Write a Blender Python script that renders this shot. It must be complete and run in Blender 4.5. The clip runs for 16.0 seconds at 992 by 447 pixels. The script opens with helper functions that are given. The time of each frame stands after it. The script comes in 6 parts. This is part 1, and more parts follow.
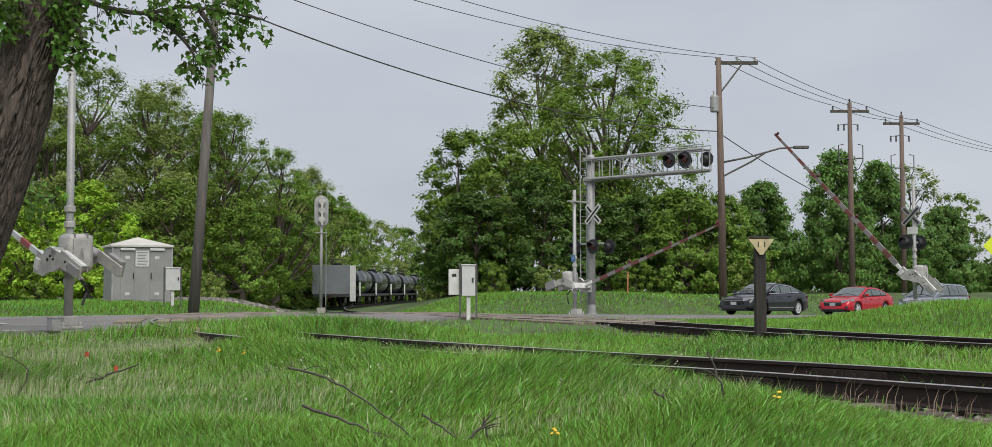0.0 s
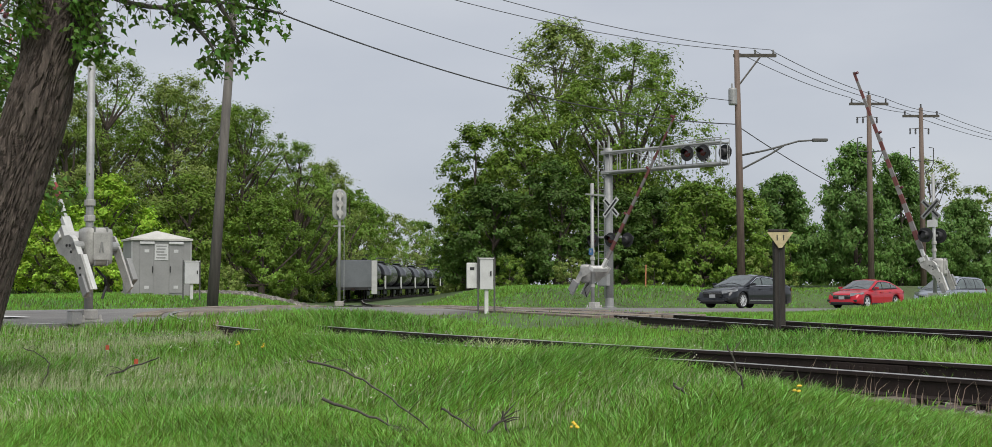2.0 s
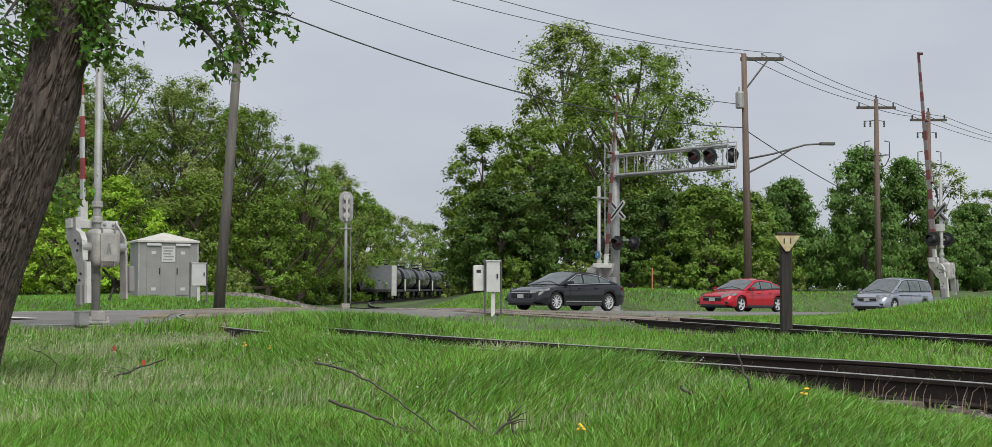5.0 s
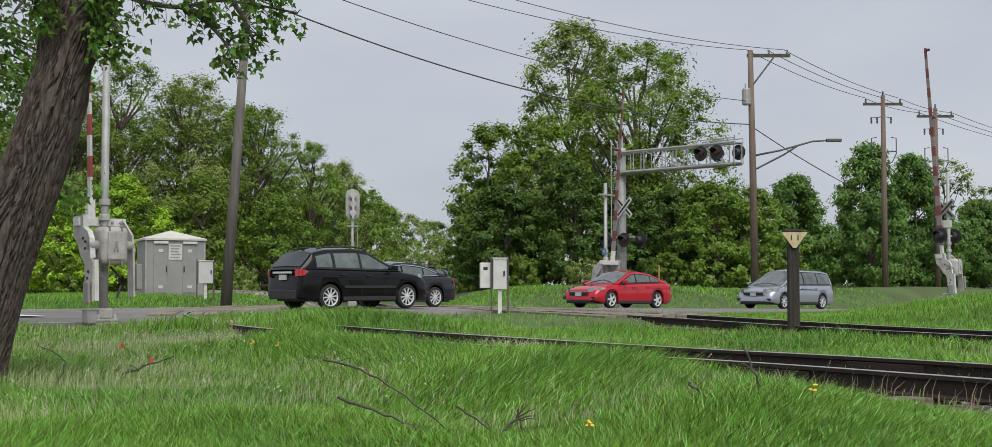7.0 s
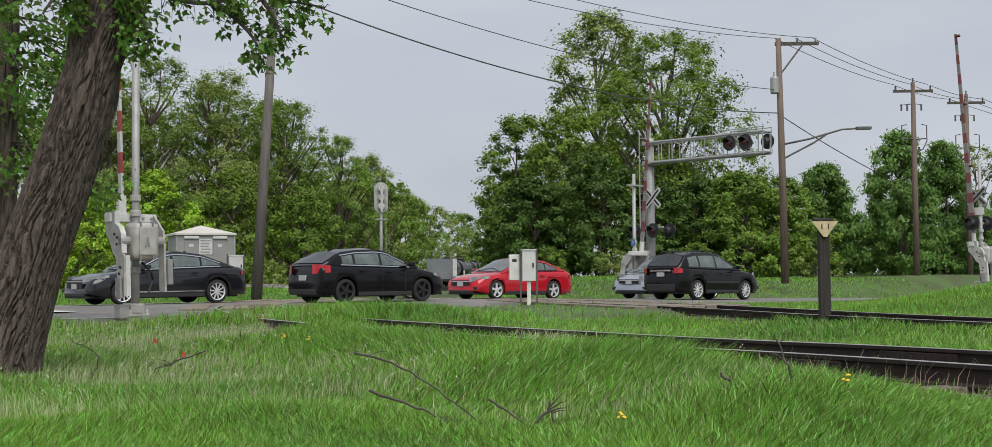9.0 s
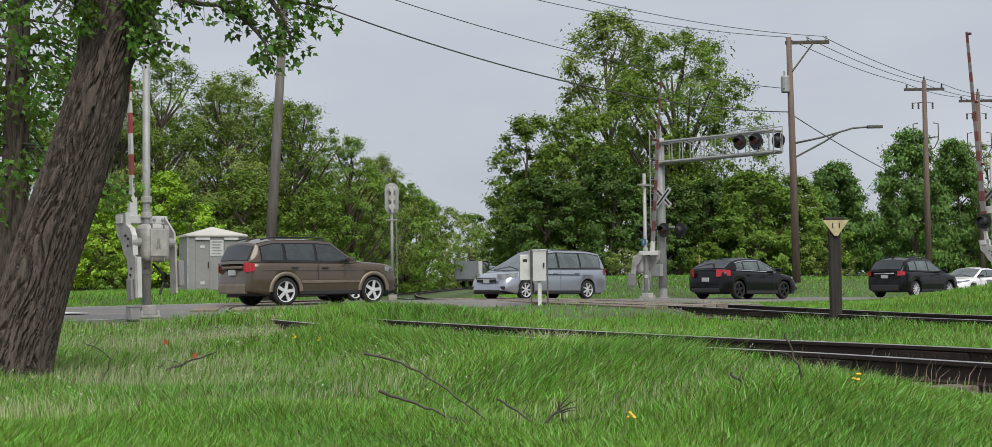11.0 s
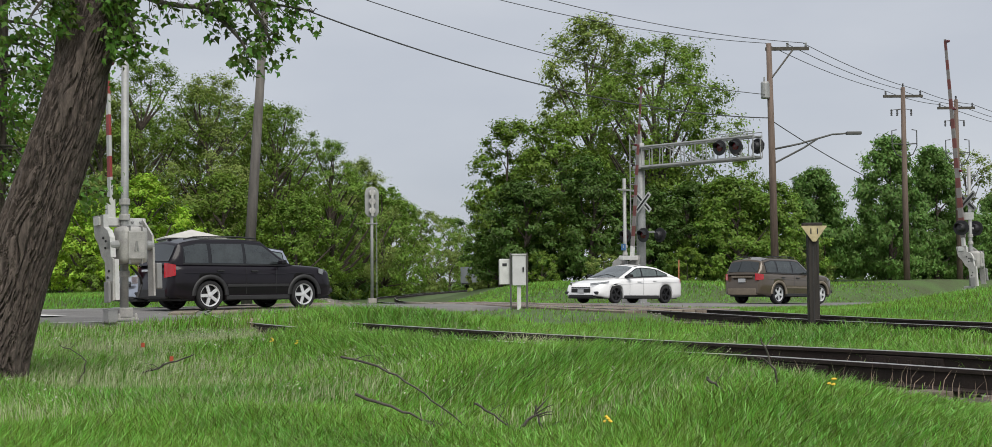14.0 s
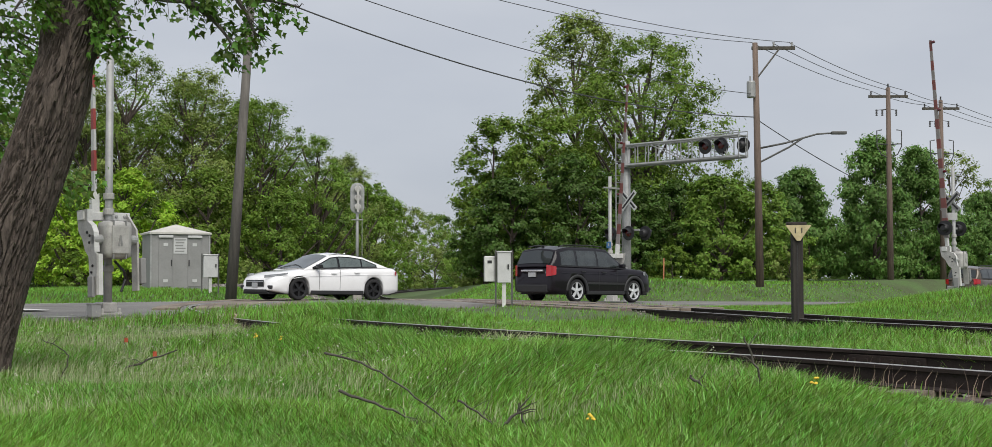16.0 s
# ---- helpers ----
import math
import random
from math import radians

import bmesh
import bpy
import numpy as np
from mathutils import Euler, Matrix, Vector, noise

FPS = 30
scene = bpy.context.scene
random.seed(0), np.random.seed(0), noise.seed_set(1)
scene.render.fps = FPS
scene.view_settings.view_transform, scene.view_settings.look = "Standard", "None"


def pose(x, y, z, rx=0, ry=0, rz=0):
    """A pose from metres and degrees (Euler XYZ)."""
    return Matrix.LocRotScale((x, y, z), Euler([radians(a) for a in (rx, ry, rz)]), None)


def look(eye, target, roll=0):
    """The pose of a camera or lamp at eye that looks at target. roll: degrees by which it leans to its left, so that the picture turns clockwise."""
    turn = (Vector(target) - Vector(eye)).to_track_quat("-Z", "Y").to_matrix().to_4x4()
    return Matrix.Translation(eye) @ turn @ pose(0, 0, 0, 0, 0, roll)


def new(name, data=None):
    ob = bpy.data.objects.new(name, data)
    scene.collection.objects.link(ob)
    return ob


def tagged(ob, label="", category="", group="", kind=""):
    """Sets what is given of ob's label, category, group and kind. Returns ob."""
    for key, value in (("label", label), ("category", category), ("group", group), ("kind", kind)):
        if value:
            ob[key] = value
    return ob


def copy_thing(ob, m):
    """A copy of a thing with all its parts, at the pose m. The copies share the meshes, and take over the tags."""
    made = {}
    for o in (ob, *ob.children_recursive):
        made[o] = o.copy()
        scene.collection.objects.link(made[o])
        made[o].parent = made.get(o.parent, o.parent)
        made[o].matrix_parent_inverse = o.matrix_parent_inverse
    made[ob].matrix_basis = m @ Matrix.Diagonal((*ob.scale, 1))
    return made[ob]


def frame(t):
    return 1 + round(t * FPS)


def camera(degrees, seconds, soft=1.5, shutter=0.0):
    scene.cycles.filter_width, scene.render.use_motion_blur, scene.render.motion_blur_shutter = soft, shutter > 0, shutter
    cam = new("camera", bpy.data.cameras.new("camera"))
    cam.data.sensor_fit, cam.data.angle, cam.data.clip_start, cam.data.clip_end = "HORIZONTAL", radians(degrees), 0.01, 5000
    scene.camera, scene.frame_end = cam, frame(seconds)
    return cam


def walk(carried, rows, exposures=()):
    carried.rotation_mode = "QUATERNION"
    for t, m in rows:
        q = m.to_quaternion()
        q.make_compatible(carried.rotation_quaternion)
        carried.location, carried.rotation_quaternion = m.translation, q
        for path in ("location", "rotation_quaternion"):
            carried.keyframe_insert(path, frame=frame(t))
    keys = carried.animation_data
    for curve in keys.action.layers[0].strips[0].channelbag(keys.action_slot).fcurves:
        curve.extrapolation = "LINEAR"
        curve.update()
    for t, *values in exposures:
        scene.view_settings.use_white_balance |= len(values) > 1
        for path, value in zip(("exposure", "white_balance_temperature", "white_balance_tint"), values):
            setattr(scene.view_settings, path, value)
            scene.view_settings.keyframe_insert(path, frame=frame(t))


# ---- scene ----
# ---------------- camera ----------------
EYE = 1.2
cam = camera(41.86, 16.0, soft=0.65)
TURNS = [
    (0.0, 92.985, 0.066, -1.329, 0.034, 0.012), (0.5, 92.794, 0.038, -1.180, 0.030, 0.015),
    (1.0, 92.801, -0.007, -0.969, 0.022, 0.013), (1.5, 92.752, -0.003, -0.775, 0.022, 0.015),
    (2.0, 92.691, 0.077, -0.555, 0.022, 0.014), (2.5, 92.690, 0.048, -0.347, 0.023, 0.015),
    (3.0, 92.729, -0.016, -0.348, 0.024, 0.013), (3.5, 92.764, -0.081, -0.333, 0.020, 0.013),
    (4.0, 92.875, -0.099, -0.299, 0.016, 0.009), (6.5, 92.716, -0.073, -0.221, 0.018, 0.003),
    (7.0, 92.709, 0.000, 0.000, 0.002, 0.000), (7.5, 92.550, 0.138, 0.329, -0.010, -0.002),
    (8.0, 92.460, 0.299, 0.779, -0.015, 0.002), (8.5, 92.417, 0.367, 1.081, -0.015, 0.006),
    (9.0, 92.350, 0.507, 1.265, -0.010, 0.006), (11.5, 92.380, 0.694, 1.796, 0.006, 0.004),
    (12.0, 92.430, 0.669, 1.788, 0.009, 0.007), (12.5, 92.498, 0.610, 1.622, 0.018, 0.008),
    (13.0, 92.534, 0.569, 1.366, 0.027, 0.007), (13.5, 92.555, 0.543, 1.112, 0.029, 0.004),
    (14.0, 92.545, 0.464, 0.889, 0.027, 0.001), (14.5, 92.510, 0.373, 0.685, 0.026, 0.002),
    (15.0, 92.544, 0.296, 0.520, 0.030, 0.000), (15.5, 92.478, 0.215, 0.369, 0.036, 0.001),
    (16.0, 92.413, 0.097, 0.240, 0.035, 0.002)]
walk(cam, [(t, pose(dx, 0, EYE + dz, rx, ry, rz)) for t, rx, ry, rz, dx, dz in TURNS])

# ---------------- light ----------------
world = bpy.data.worlds.new("sky")
scene.world = world
world.use_nodes = True
wn, wl = world.node_tree.nodes, world.node_tree.links
bg = wn["Background"]
sky = wn.new("ShaderNodeTexSky")
sky.sky_type, sky.sun_disc = "NISHITA", False
sky.sun_elevation, sky.sun_rotation = radians(54), radians(165)
wc = wn.new("ShaderNodeTexCoord")
wm = wn.new("ShaderNodeMapping")
wm.inputs["Scale"].default_value = (1.0, 1.0, 3.0)
wz = wn.new("ShaderNodeTexNoise")
wz.inputs["Scale"].default_value, wz.inputs["Detail"].default_value = 2.2, 5.0
wr = wn.new("ShaderNodeValToRGB")
wr.color_ramp.elements[0].position, wr.color_ramp.elements[0].color = 0.3, (5.6, 6.0, 6.9, 1)
wr.color_ramp.elements[1].position, wr.color_ramp.elements[1].color = 0.72, (7.6, 7.9, 8.5, 1)
wx = wn.new("ShaderNodeMix")
wx.data_type = "RGBA"
wx.inputs[0].default_value = 0.88
wl.new(wc.outputs["Generated"], wm.inputs["Vector"])
wl.new(wm.outputs["Vector"], wz.inputs["Vector"])
wl.new(wz.outputs["Fac"], wr.inputs["Fac"])
wl.new(sky.outputs["Color"], wx.inputs[6])
wl.new(wr.outputs["Color"], wx.inputs[7])
wl.new(wx.outputs[2], bg.inputs["Color"])
bg.inputs["Strength"].default_value = 0.085
sun = new("sun", bpy.data.lights.new("sun", "SUN"))
sun.data.energy, sun.data.angle, sun.data.color = 3.65, radians(55), (1.0, 0.96, 0.9)
sun.matrix_world = look((20, -42, 100), (0, 30, 0))
scene.view_settings.exposure = 0.0


# ---------------- materials ----------------
def mat(name, col, rough=0.6, metal=0.0, vary=0.25, scale=3.0, bump=0.0, bscale=40.0, col2=None, rnd=0.0, island=0.0,
        coat=0.0, emit=None, translucent=0.0, spec=None, stretch=None):
    m = bpy.data.materials.new(name)
    m.use_nodes = True
    n, l = m.node_tree.nodes, m.node_tree.links
    b = n["Principled BSDF"]
    b.inputs["Roughness"].default_value, b.inputs["Metallic"].default_value = rough, metal
    b.inputs["Coat Weight"].default_value = coat
    b.inputs["Coat Roughness"].default_value = 0.05
    if spec is not None:
        b.inputs["Specular IOR Level"].default_value = spec
    tc = n.new("ShaderNodeTexCoord")
    src = tc.outputs["Object"]
    if stretch:
        mp = n.new("ShaderNodeMapping")
        mp.inputs["Scale"].default_value = stretch
        l.new(src, mp.inputs["Vector"])
        src = mp.outputs["Vector"]
    n1 = n.new("ShaderNodeTexNoise")
    n1.inputs["Scale"].default_value, n1.inputs["Detail"].default_value = scale, 6
    l.new(src, n1.inputs["Vector"])
    n2 = n.new("ShaderNodeTexNoise")
    n2.inputs["Scale"].default_value, n2.inputs["Detail"].default_value = scale * 9, 3
    l.new(src, n2.inputs["Vector"])
    mixn = n.new("ShaderNodeMath")
    mixn.operation = "MULTIPLY_ADD"
    l.new(n2.outputs["Fac"], mixn.inputs[0])
    mixn.inputs[1].default_value = 0.45
    l.new(n1.outputs["Fac"], mixn.inputs[2])
    ramp = n.new("ShaderNodeValToRGB")
    c2 = col2 or [c * (1 - vary) for c in col]
    ramp.color_ramp.elements[0].position, ramp.color_ramp.elements[0].color = 0.5, (*c2, 1)
    ramp.color_ramp.elements[1].position, ramp.color_ramp.elements[1].color = 0.95, (*[min(1, c * (1 + vary * 0.4)) for c in col], 1)
    l.new(mixn.outputs[0], ramp.inputs["Fac"])
    out = ramp.outputs["Color"]
    if rnd or island:
        hs = n.new("ShaderNodeHueSaturation")
        if rnd:
            rs = n.new("ShaderNodeObjectInfo").outputs["Random"]
        else:
            rs = n.new("ShaderNodeNewGeometry").outputs["Random Per Island"]
        k = rnd or island
        mr = n.new("ShaderNodeMapRange")
        mr.inputs["To Min"].default_value, mr.inputs["To Max"].default_value = 1 - k, 1 + k
        l.new(rs, mr.inputs["Value"])
        l.new(mr.outputs["Result"], hs.inputs["Value"])
        mh = n.new("ShaderNodeMapRange")
        mh.inputs["To Min"].default_value, mh.inputs["To Max"].default_value = 0.5 - k * 0.05, 0.5 + k * 0.05
        l.new(rs, mh.inputs["Value"])
        l.new(mh.outputs["Result"], hs.inputs["Hue"])
        l.new(out, hs.inputs["Color"])
        out = hs.outputs["Color"]
    l.new(out, b.inputs["Base Color"])
    if bump:
        bn = n.new("ShaderNodeTexNoise")
        bn.inputs["Scale"].default_value, bn.inputs["Detail"].default_value = bscale, 5
        l.new(src, bn.inputs["Vector"])
        bp = n.new("ShaderNodeBump")
        bp.inputs["Strength"].default_value, bp.inputs["Distance"].default_value = bump, 0.02
        l.new(bn.outputs["Fac"], bp.inputs["Height"])
        l.new(bp.outputs["Normal"], b.inputs["Normal"])
    if emit:
        b.inputs["Emission Color"].default_value = (*emit[:3], 1)
        b.inputs["Emission Strength"].default_value = emit[3]
    if translucent:
        tr = n.new("ShaderNodeBsdfTranslucent")
        l.new(out, tr.inputs["Color"])
        mx = n.new("ShaderNodeMixShader")
        mx.inputs[0].default_value = translucent
        l.new(b.outputs[0], mx.inputs[1])
        l.new(tr.outputs[0], mx.inputs[2])
        l.new(mx.outputs[0], n["Material Output"].inputs["Surface"])
    return m


M = {}
M["soil"] = mat("soil", (0.06, 0.115, 0.026), 0.9, vary=0.4, scale=0.7, bump=0.5, bscale=30, col2=(0.055, 0.068, 0.026))
M["grass"] = mat("grass", (0.205, 0.36, 0.048), 0.36, vary=0.3, scale=0.35, island=0.7, translucent=0.35, spec=0.5, col2=(0.12, 0.25, 0.036))
M["dry"] = mat("dry_grass", (0.43, 0.47, 0.26), 0.7, vary=0.3, scale=2, island=0.3, translucent=0.2)
M["asphalt"] = mat("asphalt", (0.175, 0.17, 0.162), 0.9, vary=0.35, scale=0.6, bump=0.4, bscale=120)
M["paint"] = mat("road_paint", (0.62, 0.62, 0.6), 0.7, vary=0.25, scale=4)
M["gravel"] = mat("gravel", (0.26, 0.24, 0.215), 0.9, vary=0.5, scale=6, bump=1.0, bscale=60, island=0.4)
M["concrete"] = mat("concrete", (0.3, 0.28, 0.255), 0.85, vary=0.25, scale=2, bump=0.3, bscale=60)
M["rust"] = mat("rusty_steel", (0.024, 0.015, 0.012), 0.85, 0.1, vary=0.4, scale=6, bump=0.3)
M["railtop"] = mat("worn_rail_steel", (0.5, 0.47, 0.45), 0.35, 0.9, vary=0.3, scale=6)
M["tie"] = mat("old_tie_wood", (0.13, 0.105, 0.085), 0.9, vary=0.5, scale=4, bump=0.6, bscale=30, rnd=0.3, stretch=(0.3, 2, 2))
M["plank"] = mat("crossing_plank", (0.2, 0.165, 0.13), 0.9, vary=0.4, scale=3, bump=0.5, rnd=0.25)
M["galv"] = mat("galvanised_steel", (0.33, 0.335, 0.33), 0.5, 0.2, vary=0.25, scale=3, bump=0.08)
M["darkpost"] = mat("dark_galvanised", (0.1, 0.1, 0.095), 0.7, 0.2, vary=0.3, scale=3)
M["alu"] = mat("dull_aluminium", (0.43, 0.42, 0.4), 0.55, 0.12, vary=0.3, scale=4, bump=0.1)
M["silver"] = mat("silver_paint", (0.62, 0.62, 0.6), 0.45, 0.1, vary=0.2, scale=3)
M["white"] = mat("white_paint", (0.5, 0.505, 0.5), 0.5, vary=0.15, scale=3)
M["red"] = mat("red_paint", (0.3, 0.05, 0.045), 0.5, vary=0.2, scale=3)
M["black"] = mat("black_paint", (0.02, 0.02, 0.022), 0.55, vary=0.3, scale=3)
M["lens"] = mat("red_lens", (0.09, 0.006, 0.01), 0.12, vary=0.2, scale=8, coat=0.6)
M["yellow"] = mat("faded_yellow", (0.5, 0.42, 0.24), 0.6, vary=0.3, scale=6)
M["signyellow"] = mat("yellow_green_sign", (0.62, 0.72, 0.03), 0.5, vary=0.1)
M["pole"] = mat("weathered_pole", (0.13, 0.12, 0.108), 0.9, vary=0.35, scale=2.5, bump=0.4, stretch=(4, 4, 0.4))
M["polebrown"] = mat("brown_pole", (0.15, 0.11, 0.088), 0.9, vary=0.4, scale=2.5, bump=0.4, stretch=(4, 4, 0.4))
M["bark"] = mat("bark", (0.115, 0.09, 0.075), 0.95, vary=0.6, col2=(0.03, 0.023, 0.019), scale=11, bump=1.0, bscale=34, stretch=(2.2, 2.2, 0.35))
M["twig"] = mat("dark_twig", (0.075, 0.068, 0.055), 0.9, vary=0.4, scale=6)
M["leaf"] = mat("near_leaf", (0.105, 0.2, 0.03), 0.5, vary=0.3, scale=2, island=0.5, translucent=0.4, spec=0.3)
M["wire"] = mat("wire", (0.06, 0.06, 0.062), 0.6)
M["shed"] = mat("shed_metal", (0.25, 0.25, 0.245), 0.6, 0.1, vary=0.15, scale=1.5)
M["shedroof"] = mat("shed_roof", (0.48, 0.47, 0.43), 0.6, vary=0.15, scale=2)
M["tyre"] = mat("tyre_rubber", (0.018, 0.018, 0.019), 0.85, vary=0.3, scale=10)
M["rim"] = mat("alloy_rim", (0.66, 0.67, 0.68), 0.35, 0.35, vary=0.1)
M["darkrim"] = mat("black_rim", (0.025, 0.025, 0.027), 0.35, 0.4, vary=0.1)
M["glass"] = mat("tinted_glass", (0.02, 0.025, 0.026), 0.03, vary=0.15, scale=0.6, spec=0.9)
# opaque side glass; pale mottled base paints in sky reflection and daylight through the cabin
M["sideglass"] = mat("lit_side_glass", (0.1, 0.125, 0.12), 0.03, vary=0.5, scale=2.5, spec=1.0)
M["midglass"] = mat("privacy_glass", (0.035, 0.042, 0.043), 0.03, vary=0.5, scale=2.5, spec=0.9)
# windscreen is opaque too, its sky reflection lightened into the base colour
M["clearglass"] = mat("lit_windscreen_glass", (0.1, 0.115, 0.12), 0.03, vary=0.4, scale=2.5, spec=1.0)
M["trim"] = mat("black_plastic", (0.02, 0.02, 0.021), 0.6, vary=0.2)
M["gloss"] = mat("gloss_black_trim", (0.008, 0.008, 0.009), 0.15, vary=0.1, spec=0.6)
M["chrome"] = mat("chrome", (0.75, 0.75, 0.76), 0.12, 1.0, vary=0.05)
M["headlamp"] = mat("headlamp_lens", (0.34, 0.355, 0.37), 0.08, metal=0.3, vary=0.5, scale=5, coat=1)
M["tail"] = mat("tail_lens", (0.42, 0.012, 0.02), 0.15, vary=0.2, coat=1)
M["plate"] = mat("pale_plate", (0.4, 0.41, 0.42), 0.5, vary=0.1)
M["tank"] = mat("tank_black", (0.006, 0.0065, 0.0065), 0.2, vary=0.5, scale=0.8, spec=0.4)
M["wagon"] = mat("grey_wagon", (0.15, 0.165, 0.18), 0.7, vary=0.2, scale=0.8)


def leafmat(name, col):
    return mat(name, col, 0.55, vary=0.3, scale=0.25, island=0.34, translucent=0.3, spec=0.3)


M["f_dark"] = leafmat("foliage_dark", (0.08, 0.15, 0.024))
M["f_pear"] = leafmat("foliage_pear", (0.135, 0.25, 0.052))
M["f_mid"] = leafmat("foliage_mid", (0.155, 0.245, 0.03))
M["f_light"] = leafmat("foliage_light", (0.165, 0.275, 0.036))
M["f_bright"] = leafmat("foliage_bright", (0.33, 0.52, 0.045))
M["f_olive"] = leafmat("foliage_olive", (0.23, 0.3, 0.07))


# ---------------- mesh helpers ----------------
def thing(name, x, y, z, rz, label, category, group="", kind=""):
    e = new(name)
    e.matrix_world = pose(x, y, z, 0, 0, rz)
    e.empty_display_size = 0.1
    return tagged(e, label, category, group, kind)


def part(name, bm, material, parent, label="", smooth=False, at=None):
    me = bpy.data.meshes.new(name)
    bm.to_mesh(me)
    bm.free()
    me.materials.append(material)
    if smooth:
        me.polygons.foreach_set("use_smooth", [True] * len(me.polygons))
    ob = new(name, me)
    ob.parent = parent
    if at is not None:
        ob.matrix_basis = at
    if label:
        tagged(ob, label)
    return ob


def box(bm, x0, y0, z0, x1, y1, z1, bevel=0.0, m=None):
    vs = [bm.verts.new(v) for v in ((x0, y0, z0), (x1, y0, z0), (x1, y1, z0), (x0, y1, z0), (x0, y0, z1), (x1, y0, z1), (x1, y1, z1), (x0, y1, z1))]
    fs = [bm.faces.new([vs[i] for i in f]) for f in ((3, 2, 1, 0), (4, 5, 6, 7), (0, 1, 5, 4), (1, 2, 6, 5), (2, 3, 7, 6), (3, 0, 4, 7))]
    if m is not None:
        for v in vs:
            v.co = m @ v.co
    if bevel:
        es = list({e for f in fs for e in f.edges})
        bmesh.ops.bevel(bm, geom=es, offset=bevel, segments=2, affect="EDGES", profile=0.6)
    return bm


def boxbm(*a, **k):
    return box(bmesh.new(), *a, **k)


def tube(bm, pts, radii, n=8, cap=True):
    pts = [Vector(p) for p in pts]
    rings = []
    side = None
    for i, p in enumerate(pts):
        d = (pts[min(i + 1, len(pts) - 1)] - pts[max(i - 1, 0)]).normalized()
        if side is None:
            side = d.orthogonal().normalized()
        side = (side - d * side.dot(d)).normalized()
        up = d.cross(side)
        r = radii[i] if hasattr(radii, "__len__") else radii
        rings.append([bm.verts.new(p + (side * math.cos(k * math.tau / n) + up * math.sin(k * math.tau / n)) * r) for k in range(n)])
    for a, b in zip(rings, rings[1:]):
        for k in range(n):
            bm.faces.new((a[k], a[(k + 1) % n], b[(k + 1) % n], b[k]))
    if cap:
        bm.faces.new(rings[0][::-1])
        bm.faces.new(rings[-1])
    return bm


def tubebm(*a, **k):
    return tube(bmesh.new(), *a, **k)


def lathe(bm, prof, n=24, m=None, cap=True):
    """prof: (radius, height) pairs turned round the z axis."""
    m = m or Matrix()
    rings = [[bm.verts.new(m @ Vector((r * math.cos(k * math.tau / n), r * math.sin(k * math.tau / n), h))) for k in range(n)] for r, h in prof]
    for a, b in zip(rings, rings[1:]):
        for k in range(n):
            bm.faces.new((a[k], a[(k + 1) % n], b[(k + 1) % n], b[k]))
    if cap:
        bm.faces.new(rings[0][::-1])
        bm.faces.new(rings[-1])
    return bm


def prism(bm, poly, t0, t1, m=None):
    """poly: (x, z) outline, extruded along y from t0 to t1."""
    m = m or Matrix()
    a = [bm.verts.new(m @ Vector((x, t0, z))) for x, z in poly]
    b = [bm.verts.new(m @ Vector((x, t1, z))) for x, z in poly]
    bm.faces.new(a)
    bm.faces.new(b[::-1])
    n = len(poly)
    for i in range(n):
        bm.faces.new((a[i], b[i], b[(i + 1) % n], a[(i + 1) % n]))
    bmesh.ops.recalc_face_normals(bm, faces=bm.faces[:])
    return bm


def np_mesh(name, verts, faces_n, loops, material, smooth=False):
    """faces_n: corners of each face (one number for all); loops: the corner indices."""
    me = bpy.data.meshes.new(name)
    nf = len(loops) // faces_n
    me.vertices.add(len(verts))
    me.vertices.foreach_set("co", np.asarray(verts, np.float32).ravel())
    me.loops.add(len(loops))
    me.loops.foreach_set("vertex_index", np.asarray(loops, np.int32))
    me.polygons.add(nf)
    me.polygons.foreach_set("loop_start", np.arange(nf, dtype=np.int32) * faces_n)
    if smooth:
        me.polygons.foreach_set("use_smooth", np.ones(nf, bool))
    me.update(calc_edges=True)
    me.materials.append(material)
    return me


# ---------------- lie of the land ----------------
# the road runs through (MX, MY) with this heading; q along it, p across it
MX, MY = -0.18, 43.1
HEAD = 46.5
SA, CA = math.sin(radians(HEAD)), math.cos(radians(HEAD))


def road_q(x, y):
    return 30.0 + SA * (x - MX) + CA * (y - MY)


def road_p(x, y):
    return 30.25 - CA * (x - MX) + SA * (y - MY)


def road_xy(q, p):
    return MX + SA * (q - 30.0) - CA * (p - 30.25), MY + CA * (q - 30.0) + SA * (p - 30.25)


def road_z(q):
    return EYE - 0.71 - np.maximum(0, q - 24) * 0.0155


def road_lo(q):
    """The near edge of the road, wider before the crossing."""
    return 25.5 - 3.2 * (1 - smooth01((np.asarray(q, float) - 12.5) / 6.5))


def on_road(q, p):
    """q metres along the road, p metres across it."""
    x, y = road_xy(q, p)
    return x, y, float(road_z(q))


def spline(pts, n=12):
    pts = [Vector(p) for p in pts]
    out = []
    for i in range(len(pts) - 1):
        p0, p1, p2, p3 = pts[max(i - 1, 0)], pts[i], pts[i + 1], pts[min(i + 2, len(pts) - 1)]
        for k in range(n):
            t = k / n
            out.append(0.5 * ((2 * p1) + (p2 - p0) * t + (2 * p0 - 5 * p1 + 4 * p2 - p3) * t * t + (3 * p1 - p0 - 3 * p2 + p3) * t ** 3))
    out.append(pts[-1])
    return out


